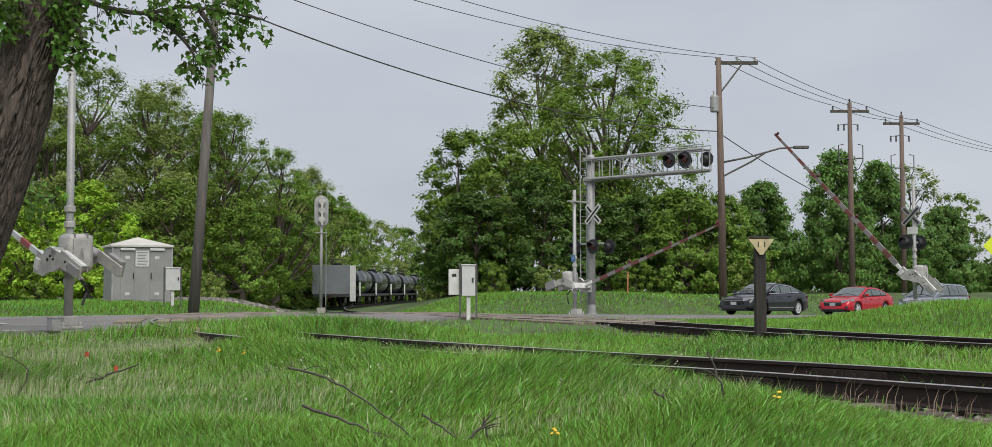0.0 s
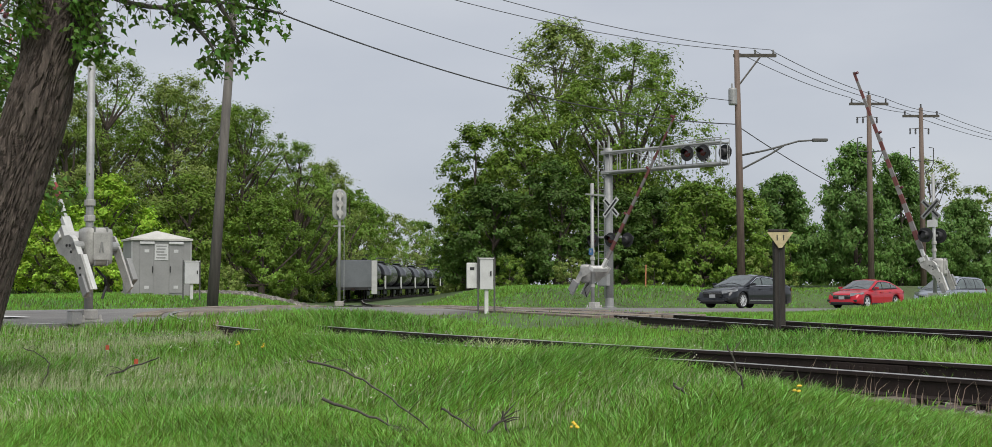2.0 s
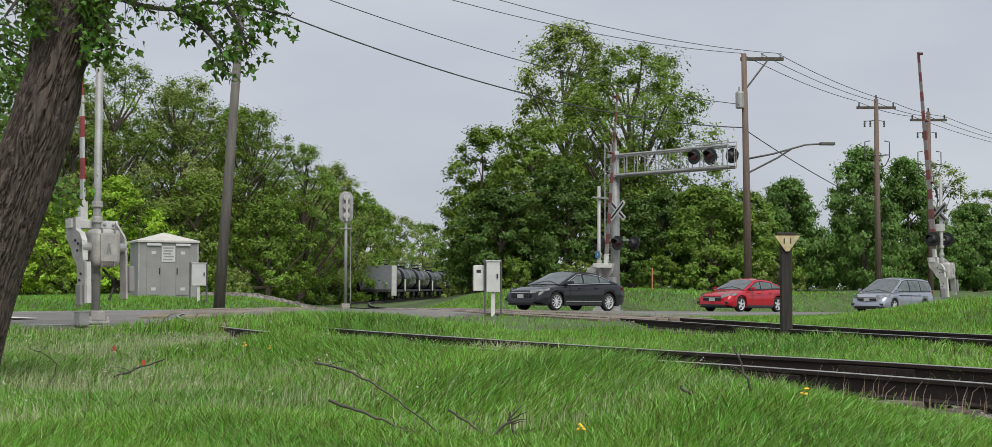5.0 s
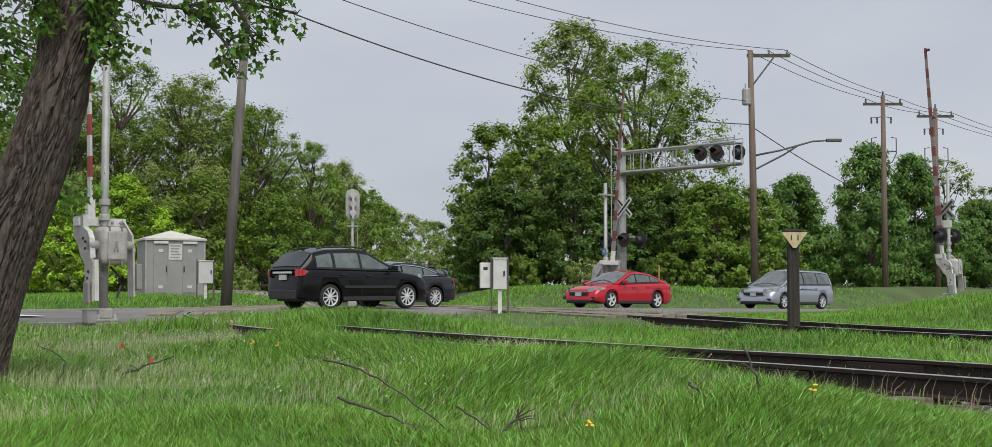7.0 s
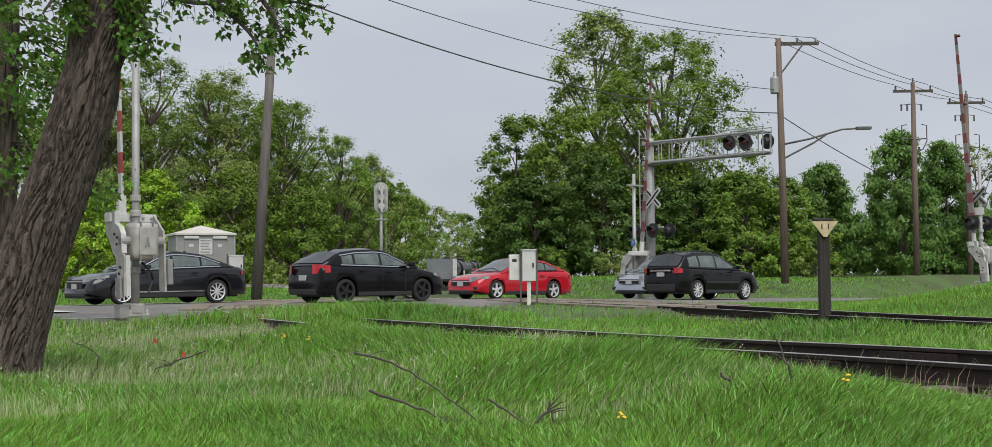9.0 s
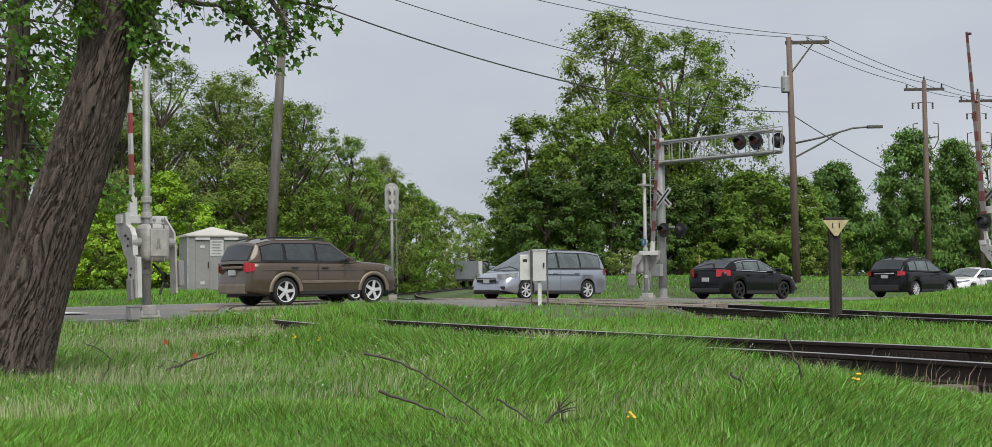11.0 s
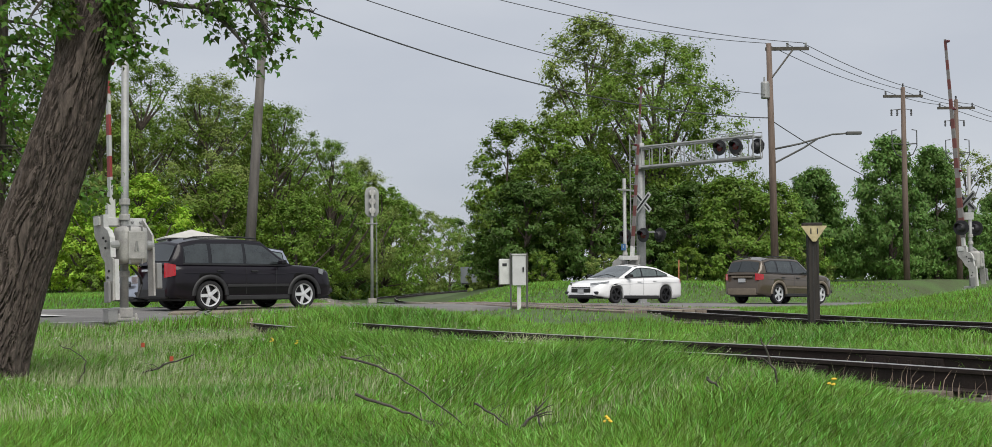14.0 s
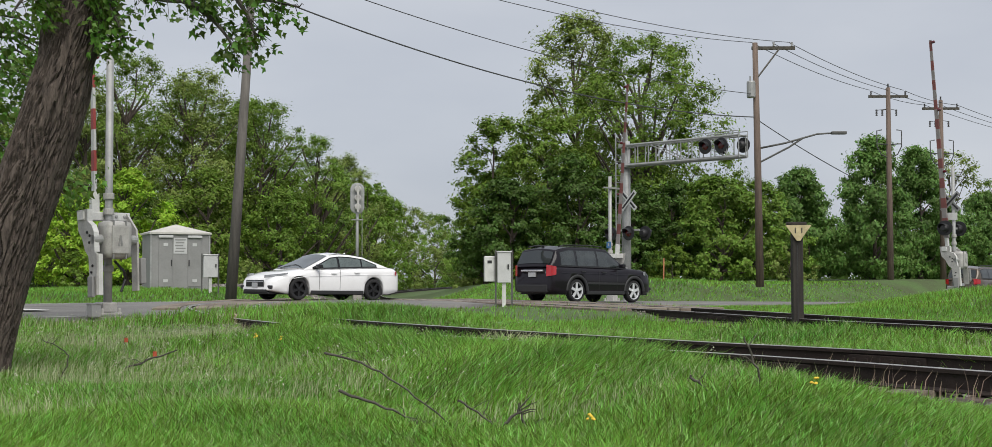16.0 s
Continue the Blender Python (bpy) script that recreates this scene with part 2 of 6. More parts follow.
TRACK_A = spline([(9.4, 1.6, 0.5), (3.75, 10.86, 0.51), (1.33, 14.38, 0.5), (-2.6, 20.4, 0.51), (-4.6, 24.4, 0.53), (-6.4, 30.0, 0.55), (-7.1, 35.0, 0.52), (-7.1, 40.0, 0.48), (-6.4, 48.0, 0.38), (-5.7, 56, 0.28), (-5.3, 63.5, 0.2)])
TRACK_B = spline([(13.6, 8, 0.4), (9.3, 17.2, 0.43), (7.7, 20.8, 0.44), (6.2, 24.3, 0.45), (4.0, 31.0, 0.48), (0.6, 39, 0.5), (-2.6, 49, 0.42), (-5.1, 63, 0.2), (-8.0, 82, 0.0), (-10.4, 104, -0.1),
                  (-11.3, 118, -0.12), (-10.2, 150, -0.12), (-8.0, 185, -0.12), (-4, 230, -0.12), (3, 290, -0.12), (14, 350, -0.12)])
TA, TB = np.array(TRACK_A), np.array(TRACK_B)


def smooth01(x):
    x = np.clip(x, 0, 1)
    return x * x * (3 - 2 * x)


def near_track(x, y, T):
    d = np.full(np.shape(x), 1e9)
    z = np.zeros(np.shape(x))
    for i in range(len(T) - 1):
        a, b = T[i], T[i + 1]
        e = b[:2] - a[:2]
        k = np.clip(((x - a[0]) * e[0] + (y - a[1]) * e[1]) / (e @ e), 0, 1)
        dd = np.hypot(x - a[0] - k * e[0], y - a[1] - k * e[1])
        m = dd < d
        d = np.where(m, dd, d)
        z = np.where(m, a[2] + k * (b[2] - a[2]), z)
    return d, z


def ground_z(x, y):
    x, y = np.asarray(x, float), np.asarray(y, float)
    q, p = road_q(x, y), road_p(x, y)
    base = 0.02 + 0.05 * np.sin(x * 0.7 + 1) * np.sin(y * 0.55)
    rz = road_z(q)
    # beyond the near track the land lies as high as the road
    da, za = near_track(x, y, TA)
    db, zb = near_track(x, y, TB)
    beyond = smooth01((p - 10) / 10)
    z = base + beyond * (rz - 0.12 - base)
    bank = smooth01((p - 35.2) / 4) * (1 - smooth01((p - 60) / 40))
    z = z + bank * ((0.3 + 0.32 * smooth01((x + 5) / 7)) + 0.0155 * np.maximum(0, q - 24) + 0.1 * np.sin(x * 0.3))
    mound = np.exp(-(((x - 15.0) / 3.7) ** 2 + ((y - 37.5) / 4.5) ** 2))
    z = z + 0.72 * mound
    z = z - 0.1 * np.exp(-(((x - 2.5) / 5.0) ** 2 + ((y - 27.0) / 5.0) ** 2))
    z = np.where(p > 60, np.maximum(z, -0.4), z)
    z = z + smooth01((p - 70) / 60) * (-0.6)
    ka = 1 - smooth01((da - 1.5) / 2.2)
    z = z + ka * (za - 0.24 + 0.2 * smooth01((y - 21.2) / 1.2) * (1 - smooth01((p - 21.5) / 1.5)) - z)
    kb = 1 - smooth01((db - 1.7) / np.where(p > 34, 5.0, 2.0))
    z = z + kb * (zb - 0.26 + 0.2 * smooth01((p - 17) / 2) * (1 - smooth01((p - 36) / 3)) - z)
    kr = 1 - smooth01(np.maximum(p - 35.0, road_lo(q) - p) / 1.4)
    z = z + kr * (rz - 0.1 - z)
    pad = np.exp(-(((x + 13.3) / 2.6) ** 2 + ((y - 52.6) / 2.4) ** 2))
    z = z + np.minimum(1, pad * 1.6) * (0.74 - z)
    return z


def gz(x, y):
    return float(ground_z(np.array([x]), np.array([y]))[0])


def build_ground():
    ang = np.radians(np.concatenate([np.linspace(-180, -34, 40, endpoint=False), np.linspace(-34, 34, 300, endpoint=False), np.linspace(34, 180, 40, endpoint=False)]))
    rad = np.concatenate([[0.3], 1.0 * 1.028 ** np.arange(1, 205), np.geomspace(330, 3500, 14)])
    A, R = np.meshgrid(ang, rad)
    X, Y = R * np.sin(A) + 0.21, R * np.cos(A) - 0.13
    Z = ground_z(X, Y)
    Z = np.where(R > 330, -0.6, Z)
    na, nr = len(ang), len(rad)
    idx = np.arange(na * nr).reshape(nr, na)
    a, b = idx[:-1], idx[1:]
    f = np.stack([a, np.roll(a, -1, 1), np.roll(b, -1, 1), b], -1).reshape(-1, 4)[:, ::-1]
    V = np.stack([X, Y, Z], -1).reshape(-1, 3)
    V[:na] = (0.21, -0.13, 0.0)
    me = np_mesh("ground", V, 4, f.ravel(), M["soil"], True)
    tagged(new("ground", me), "grassy ground with soil showing between blades", "ground", kind="structure")


def build_road():
    qs = np.concatenate([np.linspace(-120, 10, 14), np.linspace(12, 60, 49), np.linspace(65, 200, 12)])
    ps = np.linspace(25.5, 35.0, 12)
    Q, P = np.meshgrid(qs, ps)
    P = 35.0 - (35.0 - P) * (35.0 - road_lo(Q)) / 9.5
    crown = 0.05 - 0.05 * np.minimum(1, np.abs((P - 30.25) / 4.7)) ** 2 - 0.02 * np.maximum(0, 25.5 - P) / 2
    RX, RY = road_xy(Q, P)
    V = np.stack([RX, RY, road_z(Q) + crown], -1)
    V2 = V.copy()
    V2[..., 2] -= 0.3
    n, m = len(ps), len(qs)
    idx = np.arange(n * m).reshape(n, m)
    quad = np.stack([idx[:-1, :-1], idx[:-1, 1:], idx[1:, 1:], idx[1:, :-1]], -1).reshape(-1, 4)
    low = quad[:, ::-1] + n * m
    e0, e1 = idx[0], idx[-1]
    s0 = np.stack([e0[:-1] + n * m, e0[1:] + n * m, e0[1:], e0[:-1]], -1)
    s1 = np.stack([e1[:-1], e1[1:], e1[1:] + n * m, e1[:-1] + n * m], -1)
    F = np.concatenate([quad, low, s0, s1])
    me = np_mesh("road", np.concatenate([V.reshape(-1, 3), V2.reshape(-1, 3)]), 4, F.ravel(), M["asphalt"])
    tagged(new("road", me), "worn grey asphalt road crossing the railway", "road", kind="structure")

    def stripe(name, q0, q1, p, w, label):
        bm = bmesh.new()
        prev = None
        n = max(2, int((q1 - q0) / 2))
        for i in range(n + 1):
            q = q0 + (q1 - q0) * i / n
            row = []
            for dp in (-w / 2, w / 2):
                x, y, z = on_road(q, (p if p else float(road_lo(q)) + 0.35) + dp)
                row.append(bm.verts.new((x, y, z + 0.05 - 0.05 * (((p or 25.9) - 30.25) / 4.7) ** 2 + (0.006 if p else -0.015))))
            if prev:
                bm.faces.new((prev[0], row[0], row[1], prev[1]))
            prev = row
        bmesh.ops.recalc_face_normals(bm, faces=bm.faces[:])
        ob = part(name, bm, M["paint"], None)
        tagged(ob, label, "road marking", kind="structure")
    stripe("edge_line", -60, 12.0, 0, 0.14, "white painted edge line along the asphalt")
    stripe("edge_line", -60, 90, 34.55, 0.13, "white painted edge line along the asphalt")
    stripe("stop_line", 12.2, 12.75, 27.95, 4.0, "white painted stop line before the crossing")
    stripe("centre_line", -60, 11, 30.25, 0.12, "worn painted centre line on the asphalt")


def along(T, s):
    """The place and heading s metres along a track line."""
    seg = np.hypot(*np.diff(T[:, :2], axis=0).T)
    c = np.concatenate([[0], np.cumsum(seg)])
    i = int(np.clip(np.searchsorted(c, s) - 1, 0, len(seg) - 1))
    k = (s - c[i]) / seg[i]
    a, b = T[i], T[i + 1]
    return a + k * (b - a), math.atan2(b[1] - a[1], b[0] - a[0])


def build_track(name, T, label, tie_from, tie_to):
    root = thing(name, 0, 0, 0, 0, label, "railway track", kind="structure")
    prof = [(-0.07, -0.18), (0.07, -0.18), (0.07, -0.168), (0.012, -0.15), (0.012, -0.045), (0.036, -0.035), (0.036, -0.004), (-0.036, -0.004), (-0.036, -0.035), (-0.012, -0.045), (-0.012, -0.15), (-0.07, -0.168)]
    P = np.array(T)
    D = np.gradient(P[:, :2], axis=0)
    D /= np.hypot(D[:, 0], D[:, 1])[:, None]
    N = np.stack([D[:, 1], -D[:, 0]], -1)
    for off in (-0.755, 0.755):
        for nm, pr, mt in (("rail", prof, M["rust"]), ("rail_head", [(-0.035, -0.004), (0.035, -0.004), (0.03, 0.0), (-0.03, 0.0)], M["railtop"])):
            bm = bmesh.new()
            prev = None
            for i in range(len(P)):
                ring = [bm.verts.new((P[i, 0] + N[i, 0] * (off + u), P[i, 1] + N[i, 1] * (off + u), P[i, 2] + w)) for u, w in pr]
                if prev:
                    for k in range(len(pr)):
                        bm.faces.new((prev[k], prev[(k + 1) % len(pr)], ring[(k + 1) % len(pr)], ring[k]))
                prev = ring
            bmesh.ops.recalc_face_normals(bm, faces=bm.faces[:])
            part(nm, bm, mt, root, "bright worn running surface of the rail" if nm == "rail_head" else "")
    tie = boxbm(-0.115, -1.3, -0.17, 0.115, 1.3, 0.0, bevel=0.012)
    me = bpy.data.meshes.new("tie")
    tie.to_mesh(me)
    tie.free()
    me.materials.append(M["tie"])
    rng = random.Random(5)
    s = tie_from
    while s < tie_to:
        c, h = along(T, s)
        o = new("tie", me)
        o.parent = root
        o.matrix_basis = pose(c[0], c[1], c[2] - 0.19 + rng.uniform(-0.012, 0.008), rng.uniform(-1, 1), 0, math.degrees(h) + rng.uniform(-2.5, 2.5))
        s += 0.54
    for s in np.arange(tie_from + 1.2, tie_to, 5.9):
        for off in (-0.755, 0.755):
            c, h = along(T, s)
            bm = bmesh.new()
            for sd in (-1, 1):
                box(bm, -0.45, sd * 0.012 if sd > 0 else -0.04, -0.14, 0.45, 0.04 if sd > 0 else -0.012, -0.05, bevel=0.006)
                for k in range(6):
                    box(bm, -0.38 + k * 0.152 - 0.018, sd * 0.04 - 0.02, -0.115, -0.38 + k * 0.152 + 0.018, sd * 0.04 + 0.02, -0.08)
            part("joint_bar", bm, M["rust"], root, at=pose(c[0] + math.sin(h) * off, c[1] - math.cos(h) * off, c[2], 0, 0, math.degrees(h)))
    return root


# ---------------- trees ----------------
def leaf_cloud(rng, centers, radii, per, size, flat=0.75, droop=0.0, out=None):
    """Leaf sprays round cluster centres, one pointed leaf each; out: the crown's outward way at each centre."""
    C = np.repeat(np.asarray(centers), per, 0)
    Rr = np.repeat(np.asarray(radii), per)
    n = len(C)
    d = rng.normal(size=(n, 3))
    d /= np.linalg.norm(d, axis=1)[:, None]
    rad = Rr * np.clip(np.abs(rng.normal(0.45, 0.42, n)), 0, 1.15)
    P = C + d * rad[:, None] * np.array([1, 1, flat])
    nrm = d * 0.55 + rng.normal(size=(n, 3)) * 0.42 + np.array([0, 0, 0.45])
    if out is not None:
        nrm += np.repeat(out, per, 0) * 0.6
    nrm /= np.linalg.norm(nrm, axis=1)[:, None]
    t = np.cross(nrm, rng.normal(size=(n, 3)))
    t /= np.linalg.norm(t, axis=1)[:, None]
    t[:, 2] -= droop
    b = np.cross(nrm, t)
    s = (size * rng.uniform(0.55, 1.35, n))[:, None]
    V = np.stack([P - t * s * 0.45 + b * s * 0.34, P + t * s * 0.6 - nrm * s * 0.06, P - t * s * 0.45 - b * s * 0.34], 1).reshape(-1, 3)
    return V, np.arange(3 * n)


def crown_clusters(rng, n, height, width, low, kind):
    out, rad = [], []
    lobes = [(rng.uniform(0, 6.28), rng.uniform(0.75, 1.12)) for _ in range(7)]
    while len(out) < n:
        h = rng.uniform(0, 1)
        if kind == "cone":
            r = (0.5 * width - 0.45) * (1.02 - h) ** 0.42 * (0.55 + 0.45 * min(1, h * 4 + 0.3))
        elif kind == "bush":
            r = 0.5 * width * math.sqrt(max(0, 1 - h ** 2.2))
        else:
            r = 0.5 * width * (math.sin(math.pi * min(1, 0.12 + 0.85 * h)) ** 0.6)
        a = rng.uniform(0, math.tau)
        k = 1 + 0.16 * sum(w * math.cos(a * (i + 1) + f + h * 5) for i, (f, w) in enumerate(lobes[:3]))
        rr = r * k * rng.uniform(0.05, 1.0) ** 0.42
        out.append((rr * math.cos(a), rr * math.sin(a), low + h * (height - low)))
        rad.append(rng.uniform(0.5, 1.0) * (0.042 * height + 0.052 * width))
    return out, rad


TREE_CACHE = {}


def tree_meshes(key, height, width, low, kind, n, per, size, material, trunk_r, limbs, seed):
    if key in TREE_CACHE:
        return TREE_CACHE[key]
    rng = np.random.default_rng(seed)
    fine = 0.82 if limbs == 34 else 1.0
    n, per, size = int(n * 1.9), int(per * 1.75 / fine ** 1.6), size * 0.54 * fine
    cs, rs = crown_clusters(rng, n, height * 0.96, width, low, kind)
    C = np.asarray(cs)
    away = C - np.array([0, 0, low + 0.35 * (height - low)])
    away /= np.linalg.norm(away, axis=1)[:, None] + 0.01
    V, L = leaf_cloud(rng, cs, rs, per, size, droop=0.5 if kind == "cone" else 0.15, out=away)
    crown = np_mesh("crown", V, 3, L, material)
    bm = bmesh.new()
    r2 = random.Random(seed)
    lean = Vector((r2.uniform(-0.06, 0.06), r2.uniform(-0.06, 0.06), 1))
    top = height * 0.8
    tp = [lean * (top * i / 6) + Vector((r2.uniform(-0.15, 0.15), r2.uniform(-0.15, 0.15), 0)) * (i > 0) for i in range(7)]
    tube(bm, tp, [trunk_r * (1.25 if i == 0 else 1 - 0.14 * i) for i in range(7)], 9)
    order = sorted(range(len(cs)), key=lambda i: cs[i][2])
    for j in range(limbs):
        c = Vector(cs[order[int((j + 0.5) * len(order) / limbs)]])
        z0 = max(0.1 * height, min(top * 0.85, c.z - 1.25 * math.hypot(c.x, c.y) - 0.5))
        k = z0 / top * 6
        i0 = min(5, int(k))
        st = tp[i0].lerp(tp[i0 + 1], k - i0)
        mid = st.lerp(c, 0.5) + Vector((r2.uniform(-0.3, 0.3), r2.uniform(-0.3, 0.3), -0.03 * (c - st).length))
        r0 = trunk_r * (0.62 - 0.35 * z0 / height)
        tube(bm, [st, st.lerp(mid, 0.5) + Vector((0, 0, 0.05)), mid, mid.lerp(c, 0.6), c], [r0, r0 * 0.8, r0 * 0.6, r0 * 0.35, r0 * 0.12], 5, cap=False)
    wood = bpy.data.meshes.new("trunk")
    bm.to_mesh(wood)
    bm.free()
    wood.materials.append(M["bark"])
    TREE_CACHE[key] = (crown, wood)
    return TREE_CACHE[key]


def tree(name, x, y, label, key, height, width, low=1.0, kind="round", n=60, per=80, size=0.36, material=None, trunk_r=0.25, limbs=16, seed=1, scale=1.0, rz=0, group="", category="tree"):
    crown, wood = tree_meshes(key, height, width, low, kind, n, per, size, material, trunk_r, limbs, seed)
    root = thing(name, x, y, gz(x, y) - 0.05, rz, label, category, group)
    for nm, me in (("trunk", wood), ("crown", crown)):
        o = new(nm, me)
        o.parent = root
        o.scale = (scale, scale, scale)
    return root


build_ground()
build_road()
build_track("railway_track_1", TA, "rusty near railway track half sunk in grass", 5, 36)
build_track("railway_track_2", TB, "rusty railway track curving away past the road", 8, 60)


# ---------------- woods ----------------
def woods():
    rnd = random.Random(11)
    # big spreading tree by the cantilever signal and its neighbours
    tree("tall_tree", 9.8, 88, "tall spreading green tree with bare dark limbs showing", "big", 17.2, 12.8, 3.8, "round", 125, 85, 0.42, M["f_mid"], 0.36, 34, 3)
    tree("tall_tree", 6.0, 96, "tall upright green tree behind the signal", "big2", 20.4, 9.4, 3.0, "round", 112, 80, 0.42, M["f_olive"], 0.3, 26, 4)
    row = [(2.8, 84, 11.0, 7.5, "f_mid"), (-0.2, 88, 11.6, 7.0, "f_mid"), (4.5, 80, 8.0, 7.0, "f_dark"), (0.6, 80, 6.6, 6.0, "f_dark"), (8.0, 80, 6.0, 6.5, "f_dark"),
           (11.0, 82, 6.5, 6.0, "f_dark"), (13.2, 78, 6.6, 7.0, "f_light"), (15.8, 80, 6.4, 6.5, "f_light"), (-0.6, 94, 8.5, 6.0, "f_dark"), (-1.0, 86, 4.5, 4.2, "f_dark"), (10.5, 94, 9, 7, "f_dark"), (15.5, 95, 7, 9, "f_dark")]
    for i, (x, y, h, w, m) in enumerate(row):
        tree("broadleaf_tree", x, y, "green broadleaf tree in the wood edge", "row%d" % i, h, w, 0.5, "bush" if h < 8.1 else "round", int(34 + w * 8), 80, 0.36, M[m], 0.16, 14, 20 + i, group="wood edge")
    # columnar trees by the right poles
    for i, (x, y, h, w) in enumerate([(19.0, 82, 7.4, 5.7), (24.2, 84, 9.4, 7.0), (28.4, 88, 9.2, 6.4), (21.6, 92, 5.6, 6), (26.0, 92, 5.0, 7), (30.9, 90, 5.5, 6), (34.5, 92, 6.5, 6)]):
        tree("pear_tree", x, y, "dense dark green pear tree with drooping leaves", "pear%d" % i, h, w, 0.4, "cone", 115, 120, 0.3, M["f_pear"], 0.16, 10, 40 + i, group="roadside pears")
    tree("airy_tree", 33.2, 96, "thin airy light green tree", "airy", 10.2, 5.0, 2.5, "round", 40, 34, 0.34, M["f_olive"], 0.14, 18, 61)
    tree("airy_tree", 37.2, 98, "thin airy light green tree", "airy2", 8.0, 6.0, 1.0, "round", 50, 45, 0.34, M["f_mid"], 0.14, 18, 62)
    # left wood
    left = [(-31.5, 92, 16.0, 9.5, "f_olive"), (-26.0, 90, 16.4, 9.0, "f_mid"), (-21.5, 92, 15.4, 8.5, "f_olive"), (-17.8, 96, 14.0, 8.0, "f_mid"), (-15.2, 104, 12.4, 7.5, "f_light"),
            (-36.5, 90, 14, 9, "f_mid"), (-19.0, 84, 8.0, 7.0, "f_mid"), (-24, 82, 7.5, 7, "f_dark"), (-15.0, 88, 7.0, 6.0, "f_light"), (-20.4, 71, 6.7, 5.4, "f_bright"), (-23.9, 73, 5.8, 5, "f_bright"), (-32, 76, 5, 7, "f_bright"), (-21.5, 76, 4.5, 4.5, "f_light"),
            (-14.6, 118, 12.5, 8.0, "f_olive"), (-16.5, 112, 9.0, 7, "f_mid"), (-15.5, 140, 12.5, 10, "f_mid"), (-15.0, 165, 13.0, 10, "f_light"), (-13.5, 190, 13.0, 11, "f_olive"), (-11, 215, 13, 11, "f_light"), (-7, 245, 13.5, 12, "f_light"), (-1, 270, 14, 14, "f_mid"),
            (-21, 130, 13, 10, "f_mid"), (-20, 150, 14, 10, "f_olive"), (-18, 180, 14, 11, "f_mid"), (5, 260, 13, 12, "f_mid"), (-22, 105, 15, 9, "f_mid"), (-40, 86, 9, 9, "f_light"), (-29, 100, 14, 9, "f_mid"), (-35, 100, 14, 9, "f_olive"), (-23.5, 97, 15.6, 9, "f_light"), (-19.3, 100, 14.6, 8, "f_light"), (-28.5, 88, 13.5, 8, "f_olive"), (-13.2, 128, 11.5, 7, "f_light")]
    for i, (x, y, h, w, m) in enumerate(left):
        far = y > 125
        if h > 10 and not far:
            h *= 1.06
        tree("broadleaf_tree", x, y, "tall green tree with bare lower limbs" if h > 10 else "bright green leafy shrub tree", "left%d" % i, h, w, (1.6 if not far else 0.2) if h > 10 else 0.3,
             "round" if h > 10 else "bush", int(50 + w * 5) if h < 10 or far else int(62 + w * 5.5), 45 if far else 75, 0.5 if far else 0.34, M[m], 0.2 if far or h < 10 else 0.3, 22 if far or h < 10 else 34, 80 + i, group="left wood")
    # scrub along the line and at the wood's foot
    k = 0
    for x, y, s in [(-1.6, 120, 1.0), (-2.0, 106, 0.7), (-2.6, 140, 1.2), (-2.0, 165, 1.6), (-2, 95, 0.8), (-16, 78, 0.6), (-19, 72, 0.5), (-23, 70, 0.7), (-13.6, 70, 0.5), (-13.8, 92, 0.8), (-29, 66, 0.9), (-26.5, 64, 0.6), (-32, 66, 0.8), (1.5, 74, 0.6), (5, 74, 0.6), (10, 76, 0.7), (17, 76, 0.8), (-1.5, 190, 2.0)]:
        tree("shrub", x, y, "low leafy shrub at the wood edge", "shrub%d" % (k % 4), 3.2, 4.2, 0.1, "bush", 30, 80, 0.28, M["f_mid" if k % 2 else "f_olive"], 0.05, 6, 120 + k % 4, scale=s, rz=rnd.uniform(0, 360), group="undergrowth", category="shrub")
        k += 1


woods()


# ---------------- poles and wires ----------------
def wire(name, a, b, sag, r=0.018, label="thin sagging overhead wire"):
    a, b = Vector(a), Vector(b)
    pts = []
    for i in range(25):
        t = i / 24
        p = a.lerp(b, t)
        p.z -= sag * 4 * t * (1 - t)
        pts.append(p)
    tagged(part(name, tubebm(pts, r, 5), M["wire"], None), label, "wire", "overhead wires")


def utility_pole_plain():
    x, y, z = -9.04, 43.5, 0.5
    root = thing("utility_pole", x, y, z, 0, "bare grey weathered wooden utility pole, leaning slightly", "utility pole")
    part("shaft", tubebm([(0, 0, 0), (0.28, 0, 4.5), (0.66, 0, 10.6)], [0.19, 0.165, 0.13], 14), M["pole"], root, smooth=True)


utility_pole_plain()


def insulator(bm, x, y, z, h=0.3):
    for i in range(4):
        lathe(bm, [(0.02, z + i * h / 4), (0.07, z + i * h / 4 + 0.02), (0.05, z + (i + 1) * h / 4 - 0.01), (0.02, z + (i + 1) * h / 4)], 8, Matrix.Translation((x, y, 0)))


